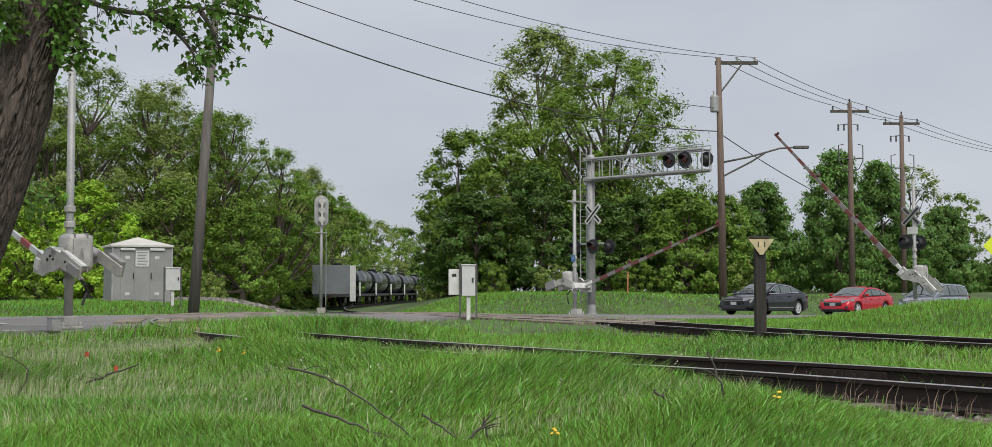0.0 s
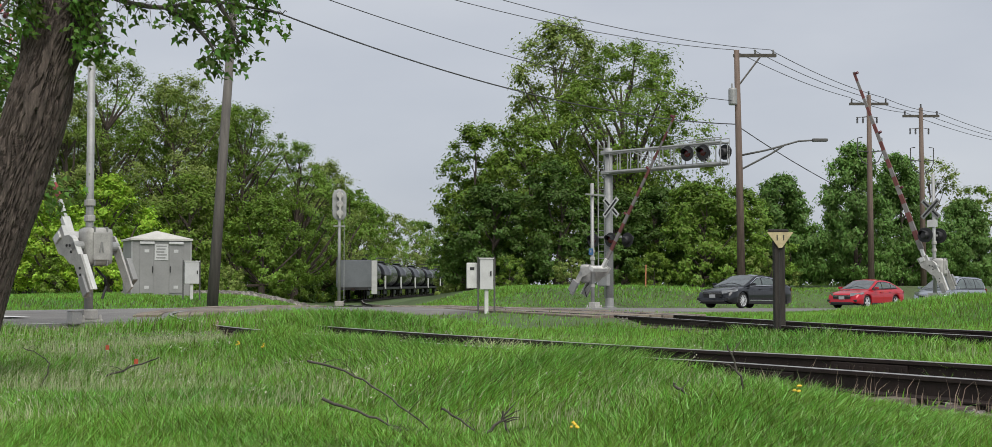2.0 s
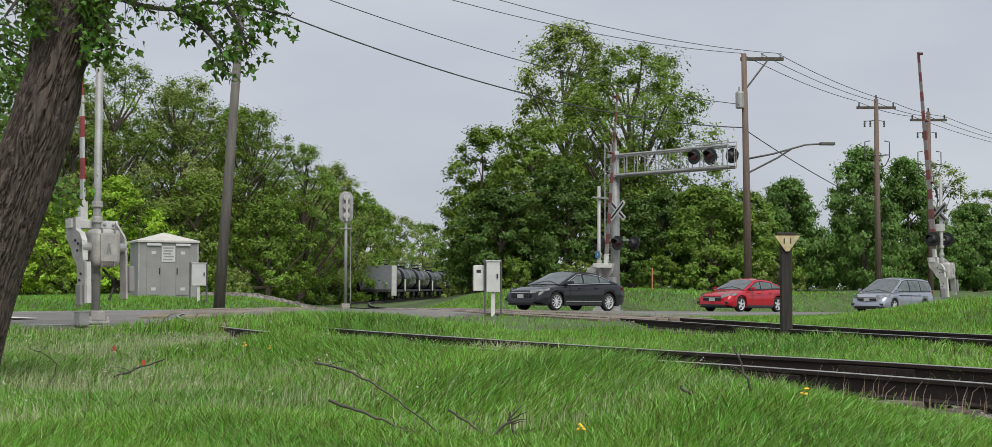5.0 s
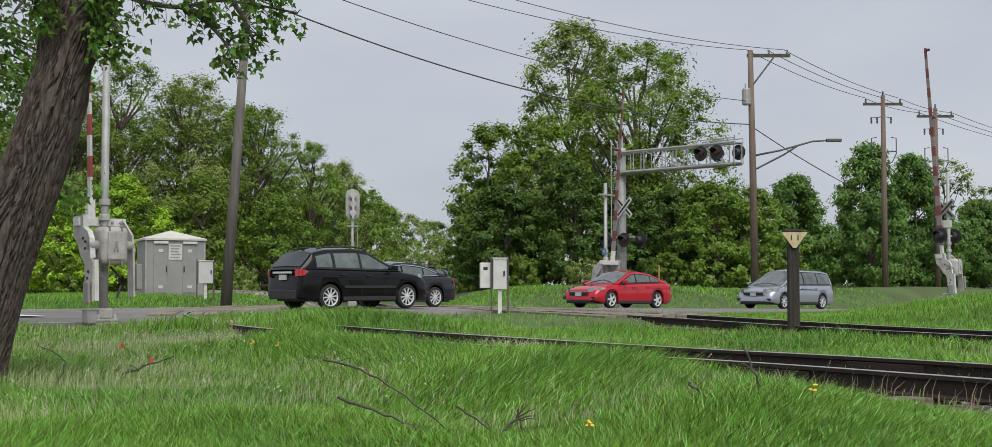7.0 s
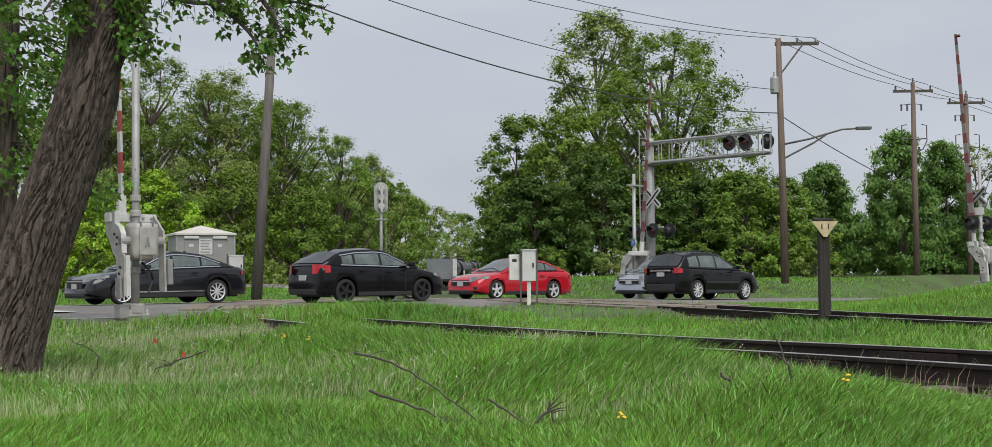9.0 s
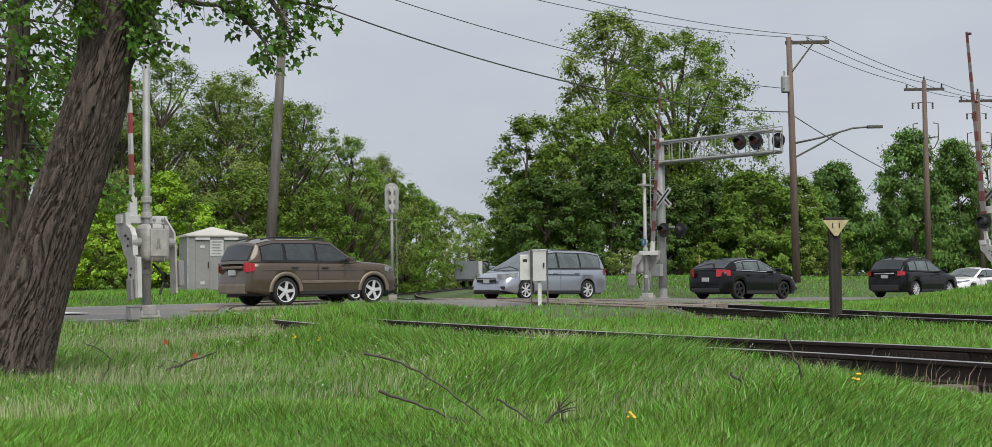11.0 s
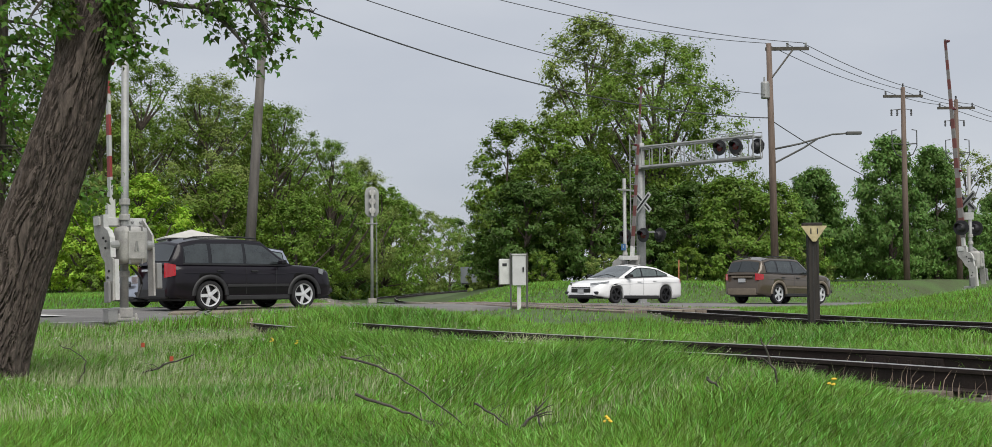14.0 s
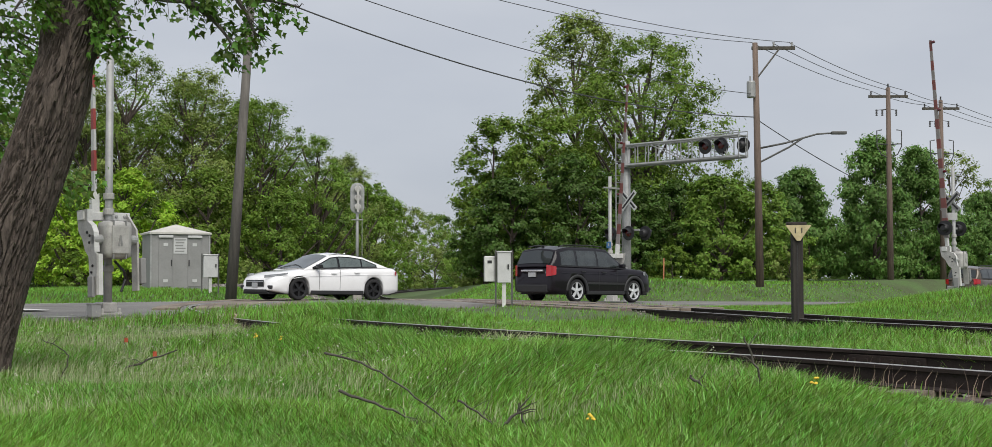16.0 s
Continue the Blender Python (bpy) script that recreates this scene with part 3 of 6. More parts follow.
def utility_pole_a():
    x, y, z = 12.77, 64, 0.75
    root = thing("utility_pole", x, y, z, 0, "wooden utility pole with a side arm and street lamp", "utility pole")
    part("shaft", tubebm([(0, 0, 0), (-0.05, 0, 6), (-0.13, 0, 12.1)], [0.2, 0.17, 0.13], 14), M["polebrown"], root, smooth=True)
    part("crossarm", boxbm(-0.3, -0.06, 11.75, 1.85, 0.06, 11.92, bevel=0.01), M["twig"], root)
    part("brace", tubebm([(0.0, -0.08, 10.4), (1.05, -0.08, 11.78)], 0.045, 6), M["pole"], root)
    for px in (-0.2, 0.8, 1.7):
        bm = bmesh.new()
        insulator(bm, px, 0, 11.92, 0.22)
        part("insulator", bm, M["galv"], root)
    bm = bmesh.new()
    lathe(bm, [(0.19, 9.35), (0.22, 9.4), (0.22, 10.1), (0.18, 10.18), (0.05, 10.2)], 14, Matrix.Translation((-0.36, -0.1, 0)))
    tr = part("transformer", bm, M["galv"], root, "grey transformer can")
    part("bushing", tubebm([(-0.4, -0.1, 10.2), (-0.4, -0.1, 10.42)], 0.04, 6), M["galv"], tr)
    arm = part("lamp_arm", tubebm([(0.05, 0, 6.85), (1.3, 0, 7.1), (2.9, 0, 7.55), (4.0, 0, 7.62)], [0.05, 0.048, 0.045, 0.04], 8), M["darkpost"], root, smooth=True)
    part("lamp_brace", tubebm([(0.05, 0, 6.15), (1.5, 0, 6.9), (2.2, 0, 7.35)], 0.05, 6), M["darkpost"], root)
    part("lamp_head", boxbm(3.6, -0.14, 7.53, 4.35, 0.14, 7.68, bevel=0.04), M["darkpost"], root, "flat grey lamp head")


utility_pole_a()


def utility_pole_b(x, y, z, h):
    root = thing("utility_pole", x, y, z, 0, "brown wooden pole with crossarm and switch brackets", "utility pole", "line poles")
    part("shaft", tubebm([(0, 0, 0), (0, 0, h * 0.5), (0, 0, h)], [0.2, 0.17, 0.13], 14), M["polebrown"], root, smooth=True)
    part("crossarm", boxbm(-1.2, -0.06, h - 0.62, 1.2, 0.06, h - 0.46, bevel=0.01), M["twig"], root)
    for px in (-1.05, 1.05, 0.0):
        bm = bmesh.new()
        insulator(bm, px, 0, h - 0.46 if px else h, 0.25)
        part("insulator", bm, M["wire"], root)
    for px in (-0.75, -0.4, 0.45):
        bm = bmesh.new()
        insulator(bm, px, -0.1, h - 1.75, 0.4)
        tube(bm, [(px, -0.1, h - 1.4), (0, 0, h - 1.3)], 0.02, 5)
        part("cutout", bm, M["wire"], root, "hanging grey fuse cutout")
    for sx in (-1, 1):
        part("cable_loop", tubebm([(sx * 0.45, -0.1, h - 2.6), (sx * 0.75, -0.1, h - 2.65), (sx * 0.75, -0.1, h - 3.6), (sx * 0.5, -0.1, h - 4.1), (sx * 0.1, -0.05, h - 4.3)], 0.035, 6), M["wire"], root)
        part("switch_arm", tubebm([(0, -0.1, h - 3.5), (sx * 0.75, -0.1, h - 3.45)], 0.035, 6), M["wire"], root)


utility_pole_b(23.7, 79, 0.5, 12.3)
utility_pole_b(28.6, 84, 0.5, 12.2)

PA, PB, PC = (12.6, 64, 12.7), (23.7, 79, 12.55), (28.6, 84, 12.4)
for dx in (-0.1, 0.9, 1.75):
    wire("power_wire", (PA[0] + dx, 64, 12.85), (PB[0] - 1.0 + dx * 1.1, 79, 12.65), 0.22)
for dx in (-1.05, 0.0, 1.05):
    wire("power_wire", (PB[0] + dx, 79, 12.6), (PC[0] + dx, 84, 12.4), 0.15)
    wire("power_wire", (PC[0] + dx, 84, 12.4), (48 + dx, 104, 12.0), 0.5)
wire("power_wire", (PA[0] - 0.1, 64, 12.87), (-9.7, 40, 12.9), 0.8, 0.016)
wire("power_wire", (PA[0] + 1.75, 64, 12.87), (-7.9, 40, 12.9), 0.8, 0.016)
wire("power_wire", (PA[0], 64, 10.3), (-9.5, 40, 11.85), 0.8, 0.018)
wire("telephone_cable", (PA[0], 64, 9.15), (-8.42, 43.5, 11.0), 0.95, 0.028, "thick black sagging telephone cable")
wire("guy_wire", (PA[0], 64, 9.1), (19.5, 72, 6.8), 0.1, 0.025)


# ---------------- tank train ----------------
def wagon(tank):
    L, r = 14.0, 1.22
    root = thing("tank_wagon", 0, 0, 0, 0, "black cylindrical railway tank wagon" if tank else "black tank wagon with a grey end shield at the train's tail", "railway wagon", "tank train")
    part("underframe", boxbm(-L / 2, -1.3, 0.85, L / 2, 1.3, 1.1, bevel=0.02), M["trim"], root)
    bm = bmesh.new()
    if L:
        lathe(bm, [(0.3, -L / 2 + 0.5), (1.1, -L / 2 + 0.65), (r, -L / 2 + 1.1), (r, -2), (r + 0.02, -1.95), (r + 0.02, 1.95), (r, 2), (r, L / 2 - 1.1), (1.1, L / 2 - 0.65), (0.3, L / 2 - 0.5)], 28, Matrix.Translation((0, 0, 2.32)) @ Matrix.Rotation(math.pi / 2, 4, "Y"))
        part("tank", bm, M["tank"], root, "glossy black tank shell", smooth=True)
        bm = bmesh.new()
        lathe(bm, [(0.45, 3.4), (0.45, 3.75), (0.2, 3.81)], 14)
        part("dome", bm, M["tank"], root)
        for sx in (-1.3, 1.3):
            part("walkway_rail", tubebm([(sx, -0.6, 3.5), (sx, -0.6, 4.1), (sx, 0.6, 4.1), (sx, 0.6, 3.5)], 0.03, 5), M["trim"], root)
        part("walkway", boxbm(-1.6, -0.7, 3.52, 1.6, 0.7, 3.57), M["trim"], root)
    if not tank:
        part("end_shield", boxbm(-L / 2, -1.58, 1.1, -L / 2 + 0.5, 1.52, 3.5, bevel=0.04), M["wagon"], root, "plain grey end shield")
        part("shield_post", boxbm(-L / 2 + 0.02, -2.05, 0.5, -L / 2 + 0.45, -1.585, 3.45, bevel=0.02), M["white"], root, "white corner panel")
    for sx in (-4.6, 4.6):
        for dx in (-0.9, 0.9):
            for sd in (-1, 1):
                bm = bmesh.new()
                lathe(bm, [(0.44, -0.06), (0.46, 0.0), (0.46, 0.06)], 18, Matrix.Translation((sx + dx, sd * 0.75, 0.46)) @ Matrix.Rotation(math.pi / 2, 4, "X"))
                part("wheel", bm, M["rust"], root)
        for sd in (-1, 1):
            part("side_frame", boxbm(sx - 1.2, sd * 1.0 - 0.08, 0.35, sx + 1.2, sd * 1.0 + 0.08, 0.75, bevel=0.05), M["trim"], root)
    part("coupler", boxbm(-L / 2 - 0.55, -0.15, 0.75, -L / 2 + 0.1, 0.15, 1.05, bevel=0.04), M["rust"], root)
    for sd in (-1, 1):
        part("end_ladder", boxbm(-L / 2 + 0.12, sd * 1.35 - 0.08, 0.9, -L / 2 + 0.2, sd * 1.35 + 0.08, 3.4 if not tank else 2.2), M["wagon"] if not tank else M["white"], root, "end ladder")
    return root


WAGONS = [wagon(False)]
WAGONS.append(wagon(True))
for _ in range(4):
    WAGONS.append(copy_thing(WAGONS[1], Matrix()))
# ---------------- cars ----------------
def interp(pts, x):
    return float(np.interp(x, [p[0] for p in pts], [p[1] for p in pts]))


def patch(bm, fn, us, vs):
    rows = [[bm.verts.new(fn(u, v)) for v in vs] for u in us]
    for a, b in zip(rows, rows[1:]):
        for k in range(len(vs) - 1):
            bm.faces.new((a[k], a[k + 1], b[k + 1], b[k]))
    bmesh.ops.recalc_face_normals(bm, faces=bm.faces[:])
    return bm


def wheel_part(root, x, y, r, w, rimmat, spokes, side):
    bm = bmesh.new()
    ax = Matrix.Rotation(math.pi / 2, 4, "X")
    lathe(bm, [(r * 0.74, -w / 2), (r * 0.9, -w / 2), (r * 0.985, -w / 2 + 0.03), (r, -w / 4), (r, w / 4), (r * 0.985, w / 2 - 0.03), (r * 0.9, w / 2), (r * 0.74, w / 2), (r * 0.72, 0.0), (r * 0.74, -w / 2)], 28, ax, cap=False)
    wh = part("wheel", bm, M["tyre"], root, smooth=False, at=pose(x, y, r))
    bm = bmesh.new()
    o = side * (w / 2 - 0.02)
    sw = 0.5 / spokes if spokes > 6 else 0.11
    for k in range(spokes):
        a = k * math.tau / spokes
        m = Matrix.Rotation(a, 4, "Y")
        box(bm, r * 0.08, min(o, o - side * 0.03), -r * sw, r * 0.7, max(o, o - side * 0.03), r * sw, m=m)
    lathe(bm, [(r * 0.17, o - side * 0.04), (r * 0.15, o + side * 0.008), (r * 0.05, o + side * 0.012)], 12, Matrix.Rotation(-math.pi / 2, 4, "X"))
    n = 28
    for r0, r1 in ((r * 0.67, r * 0.755),):
        a = [[bm.verts.new((rr * math.cos(k * math.tau / n), yy, rr * math.sin(k * math.tau / n))) for k in range(n)] for rr, yy in ((r0, o - side * 0.06), (r0, o), (r1, o + side * 0.012), (r1, o - side * 0.05))]
        for p, q in zip(a, a[1:]):
            for k in range(n):
                bm.faces.new((p[k], p[(k + 1) % n], q[(k + 1) % n], q[k]))
    bmesh.ops.recalc_face_normals(bm, faces=bm.faces[:])
    part("rim", bm, rimmat, wh)
    bm = bmesh.new()
    lathe(bm, [(r * 0.7, o - side * 0.1), (r * 0.68, o - side * 0.095)], 20, Matrix.Rotation(-math.pi / 2, 4, "X"))
    part("brake_drum", bm, M["trim"], wh)
    return wh


def car(name, label, paint, L, W, belt, roof, wb, wx, r, rimmat, spokes, windows, ground=0.2, head=(0.62, 0.14), tail=(0.75, 0.2), tumble=0.34, rails=False, lower=None, grille=None, cladding=False, suv=False, glass=None, brightline=False, sideline=None, fog=True):
    """belt: (x, z) line of bonnet, waist and boot; roof: (x, z) line of the cabin; wx: x of the front axle; windows: x ranges."""
    root = thing(name, 0, 0, 0, 0, label, "car", "passing cars")
    w = W / 2
    axles = (wx, wx - wb)
    ra = r + 0.05

    def plan(x):
        e = min(1.0, (L / 2 - abs(x)) / 0.62)
        return w * (0.74 + 0.26 * math.sqrt(max(0, 1 - (1 - e) ** 2.4))) if e < 1 else w

    def under(x):
        z = ground + 0.1 * max(0, (abs(x) - L / 2 + 0.55) / 0.55)
        for a in axles:
            if abs(x - a) < ra:
                z = max(z, r + math.sqrt(ra * ra - (x - a) ** 2) * 1.0)
        return z
    xs = sorted(set(list(np.linspace(-L / 2, L / 2, 58)) + [a + ra * math.cos(k * math.pi / 14) for a in axles for k in range(15)]))
    bm = bmesh.new()
    prev = None
    for x in xs:
        hw, zb, zt = plan(x), under(x), interp(belt, x)
        e = max(0.0, 1 - (L / 2 - abs(x)) / 0.12)
        zb2 = max(zb, ground)
        mid = max(zb2 + 0.02, min(zt - 0.2, 0.62 * zt))
        sec = [(0, zb2), (hw * 0.9, zb2), (hw * (0.965 - 0.02 * e), zb2 + 0.01), (hw * 0.99, max(zb2 + 0.015, 0.36 * zt)), (hw, max(zb2 + 0.02, mid)), (hw * 0.985, max(zb2 + 0.025, zt - 0.13)), (hw * 0.955, max(zb2 + 0.03, zt - 0.045)), (hw * 0.88, zt), (hw * 0.5, zt + 0.028), (0, zt + 0.036)]
        ring = [bm.verts.new((x, y, z)) for y, z in sec] + [bm.verts.new((x, -y, z)) for y, z in sec[-2:0:-1]]
        if prev:
            n = len(ring)
            for k in range(n):
                bm.faces.new((prev[k], prev[(k + 1) % n], ring[(k + 1) % n], ring[k]))
        else:
            bm.faces.new(ring)
        prev = ring
    bm.faces.new(prev[::-1])
    bmesh.ops.recalc_face_normals(bm, faces=bm.faces[:])
    part("body", bm, paint, root, smooth=True)
    # cabin
    xa, xd = roof[-1][0], roof[0][0]

    def cab(x, v):
        """v from 0 at the waist to 1 at the roof's edge, then to 2 at the middle."""
        zt, zr = interp(belt, x) + 0.0, interp(roof, x)
        zr = max(zr, zt + 0.002)
        hb = plan(x) * 0.93 - 0.02
        h = zr - zt
        ht = hb - tumble * h
        if v <= 1:
            k = v
            bow = 0.035 * math.sin(math.pi * k)
            return Vector((x, hb + (ht - hb) * k + bow * min(1, h * 2), zt + (h - 0.04 * min(1, h * 3)) * k))
        k = v - 1
        return Vector((x, ht * (1 - k) - 0.0, zr - 0.04 * min(1, h * 3) + (0.04 * min(1, h * 3) + 0.03 * min(1, h * 2)) * math.sin(k * math.pi / 2)))
    bm = bmesh.new()
    cx = sorted(set(list(np.linspace(xd, xa, 44)) + [p[0] for p in roof]))
    vv = [0, 0.25, 0.5, 0.75, 0.92, 1, 1.06, 1.2, 1.5, 1.8, 2]
    prev = None
    for x in cx:
        half = [cab(x, v) for v in vv]
        ring = [bm.verts.new(p) for p in half] + [bm.verts.new((p.x, -p.y, p.z)) for p in half[-2::-1]]
        if prev:
            for k in range(len(ring) - 1):
                bm.faces.new((prev[k], prev[k + 1], ring[k + 1], ring[k]))
        prev = ring
    bmesh.ops.recalc_face_normals(bm, faces=bm.faces[:])
    part("cabin", bm, paint, root, smooth=True)
    out = 0.008
    # side windows, split by the pillars
    for x0, x1 in windows:
        for sd in (1, -1):
            def fn(u, v, sd=sd):
                zt, zr = interp(belt, u), interp(roof, u)
                h = max(zr - zt, 0.01)
                lo, hi = min(0.06 / h, 0.4), max(0.4, 1 - 0.1 / h)
                p = cab(u, lo + (hi - lo) * v)
                return (p.x, sd * (p.y + out), p.z)
            part("side_window", patch(bmesh.new(), fn, np.linspace(x0, x1, 12), np.linspace(0, 1, 5)), glass or M["glass"], root, "glossy side window", smooth=True)
    for sd in (1, -1):
        def around(u, v, sd=sd):
            h = max(interp(roof, u) - interp(belt, u), 0.01)
            p = cab(u, min(0.03 / h, 0.3) + (max(0.45, 1 - 0.065 / h) - min(0.03 / h, 0.3)) * v)
            return (p.x, sd * (p.y + 0.003), p.z)
        part("window_surround", patch(bmesh.new(), around, np.linspace(windows[0][0] - 0.035, windows[-1][1] + 0.05, 22), np.linspace(0, 1, 5)), M["gloss"], root, "glossy black window surround", smooth=True)
        if brightline:
            def arch(u, v, sd=sd):
                h = max(interp(roof, u) - interp(belt, u), 0.01)
                p = cab(u, max(0.5, 1 - (0.07 - 0.028 * v) / h))
                return (p.x, sd * (p.y + 0.012), p.z)
            part("window_trim", patch(bmesh.new(), arch, np.linspace(windows[0][0] - 0.05, windows[-1][1] - 0.1, 18), (0, 1)), M["chrome"], root, "bright roof-edge strip")
        if sideline:
            zs, ms = sideline
            bm = bmesh.new()
            box(bm, axles[1] + ra + 0.06, sd * w - 0.015, zs, axles[0] - ra - 0.06, sd * w + 0.012, zs + 0.035, bevel=0.006)
            part("side_strip", bm, ms, root)
        def crease(u, v, sd=sd):
            z = interp(belt, u) - 0.2 + 0.012 * v
            return (u, sd * (plan(u) * (1.0 - 0.002 * v) + 0.006 - 0.007 * v), z)
        part("shoulder_crease", patch(bmesh.new(), crease, np.linspace(-L / 2 + 0.35, L / 2 - 0.75, 26), (0, 1)), paint, root)

        def strip(u, v, sd=sd):
            h = max(interp(roof, u) - interp(belt, u), 0.02)
            p = cab(u, min(0.5, (0.015 + 0.025 * v) / h))
            return (p.x, sd * (p.y + 0.012), p.z)
        part("window_trim", patch(bmesh.new(), strip, np.linspace(windows[0][0] - 0.05, windows[-1][1] + 0.05, 16), (0, 1)), M["chrome"] if brightline else M["trim"], root, "bright waist strip" if brightline else "")
    # windscreen and rear window on the sloping ends of the cabin
    fx0 = roof[-2][0]
    rx1 = roof[1][0]

    def top(u, v):
        p = cab(u, 2 - abs(v) * 0.93)
        return Vector((p.x, p.y * (1 if v > 0 else -1), p.z + 0.012))
    part("windscreen", patch(bmesh.new(), lambda u, v: top(u, v) + Vector((0.008, 0, 0)), np.linspace(fx0 + 0.06, xa - 0.07, 10), np.linspace(-1, 1, 15)), M["clearglass"], root, "sloping windscreen", smooth=True)
    rw = np.linspace(xd + (rx1 - xd) * 0.16, rx1 - 0.03, 10)
    part("rear_window", patch(bmesh.new(), lambda u, v: top(u, v) + Vector((-0.012, 0, 0)), rw, np.linspace(-1, 1, 15)), M["glass"], root, "dark rear window", smooth=True)
    # wheels
    for a in axles:
        for sd in (1, -1):
            wheel_part(root, a, sd * (w - 0.125), r, 0.215, rimmat, spokes, sd)
    part("underbody", boxbm(-L / 2 + 0.35, -w * 0.86, ground - 0.02, L / 2 - 0.35, w * 0.86, ground + 0.16), M["trim"], root)
    for a in axles:
        part("wheel_well", boxbm(a - ra * 0.98, -w * 0.62, ground, a + ra * 0.98, w * 0.62, r + ra), M["trim"], root)

    # lamps, grille, bumpers
    def skin(x, z, sd):
        return Vector((x, sd * plan(x), z))
    for sd in (1, -1):
        hz, hh = head

        def hl(u, v, sd=sd):
            x = L / 2 - 0.02 - u * 0.52
            return (x + 0.012 * (1 - u), sd * (plan(x) * (1.002 - 0.38 * (1 - u) ** 2.2) + 0.008), hz + (v - 0.5) * hh * (1 - 0.45 * u) + 0.1 * u)
        part("headlight", patch(bmesh.new(), hl, np.linspace(0, 1, 8), np.linspace(0, 1, 4)), M["headlamp"], root, "clear headlight", smooth=True)
        tz, th = tail

        def tl(u, v, sd=sd):
            x = -L / 2 - 0.004 + u * (0.3 if not suv else 0.16)
            return (x - 0.012 * (1 - u), sd * (plan(x) * (1.0 - (0.3 if not suv else 0.13) * (1 - u) ** 2.2) + 0.02), tz + (v - 0.5) * th * (1 - 0.3 * u))
        part("tail_light", patch(bmesh.new(), tl, np.linspace(0, 1, 8), np.linspace(0, 1, 4)), M["tail"], root, "red tail light", smooth=True)
        mx = xa - 0.42
        mz = interp(belt, mx) + 0.13
        mir = part("mirror", boxbm(mx - 0.1, sd * (w + 0.1) - 0.11, mz - 0.09, mx + 0.06, sd * (w + 0.1) + 0.07, mz + 0.03, bevel=0.03), M["gloss"] if paint == P_WHITE else paint, root)
        part("mirror_foot", boxbm(mx - 0.04, min(sd * (w - 0.08), sd * (w + 0.04)), mz - 0.06, mx + 0.04, max(sd * (w - 0.08), sd * (w + 0.04)), mz - 0.02), M["trim"], mir)
        for x0, x1 in windows[1:3] if len(windows) > 2 else windows[:2]:
            hx = x0 + 0.1
            hzz = interp(belt, hx) - 0.15
            part("door_handle", boxbm(hx, sd * w - 0.02, hzz, hx + 0.2, sd * w + 0.025, hzz + 0.035, bevel=0.01), paint if not suv else M["trim"], root)
        cuts = sorted({round(v, 2) for x0, x1 in windows for v in (x0, x1)})
        for cxx in (cuts[len(cuts) // 2] + 0.04, windows[-1][1] - 0.15):
            def seam(u, v, sd=sd, cxx=cxx):
                z0, z1 = ground + 0.14, interp(belt, cxx) - 0.03
                z = z0 + (z1 - z0) * u
                k = abs(u - 0.62)
                return (cxx + (v - 0.5) * 0.012, sd * (w * (1.0 - 0.03 * max(0, k - 0.25)) + 0.004), z)
            part("door_seam", patch(bmesh.new(), seam, np.linspace(0, 1, 7), (0, 1)), M["trim"], root)
        part("sill", boxbm(axles[1] + ra + 0.03, sd * w * 0.965 - 0.03, ground, axles[0] - ra - 0.03, sd * w * 0.965 + 0.025, ground + 0.11, bevel=0.015), M["trim"] if cladding or lower is None else lower, root)
        if suv:
            part("side_moulding", boxbm(axles[1] + ra + 0.05, sd * w - 0.015, 0.58, axles[0] - ra - 0.05, sd * w + 0.018, 0.65, bevel=0.008), lower or M["trim"], root)
        if cladding:
            for a in axles:
                bm = bmesh.new()
                pr = None
                for k in range(15):
                    t = k * math.pi / 14
                    ring = [bm.verts.new((a + math.cos(t) * rr, sd * (w + yy), r + math.sin(t) * rr)) for rr, yy in ((ra - 0.01, -0.05), (ra - 0.01, 0.015), (ra + 0.09, 0.012), (ra + 0.1, -0.05))]
                    if pr:
                        for j in range(4):
                            bm.faces.new((pr[j], pr[(j + 1) % 4], ring[(j + 1) % 4], ring[j]))
                    pr = ring
                bmesh.ops.recalc_face_normals(bm, faces=bm.faces[:])
                part("arch_trim", bm, lower or M["trim"], root, smooth=True)
        if rails:
            rr = [(x, sd * (cab(x, 1).y - 0.07), interp(roof, x) + 0.045) for x in np.linspace(roof[1][0] + 0.2, roof[-2][0] - 0.1, 9)]
            part("roof_rail", tubebm(rr, 0.02, 6), M["trim"], root)
    fz0, fz1 = grille or (0.3, 0.62)
    gm = M["trim"]

    def fgr(u, v):
        y = (v * 2 - 1) * 0.52 * w
        x = L / 2 - 0.0
        return (x + 0.012, y, fz0 + (fz1 - fz0) * u)
    part("grille", patch(bmesh.new(), fgr, (0, 0.5, 1), np.linspace(0, 1, 7)), gm, root, "dark front grille")
    part("grille_bar", boxbm(L / 2 - 0.02, -0.5 * w, fz1 - 0.055, L / 2 + 0.022, 0.5 * w, fz1 - 0.03, bevel=0.006), M["chrome"], root)
    part("lower_intake", boxbm(L / 2 - 0.1, -0.66 * w, ground + 0.04, L / 2 + 0.015, 0.66 * w, ground + 0.13, bevel=0.02), gm, root)
    # grille bars, fog lamp recesses, bumper lip, wipers, shark fin
    for k in range(3):
        zz = fz0 + (fz1 - fz0) * (0.2 + 0.25 * k)
        part("grille_slat", boxbm(L / 2 - 0.01, -0.48 * w, zz, L / 2 + 0.018, 0.48 * w, zz + 0.012), M["darkrim"], root)
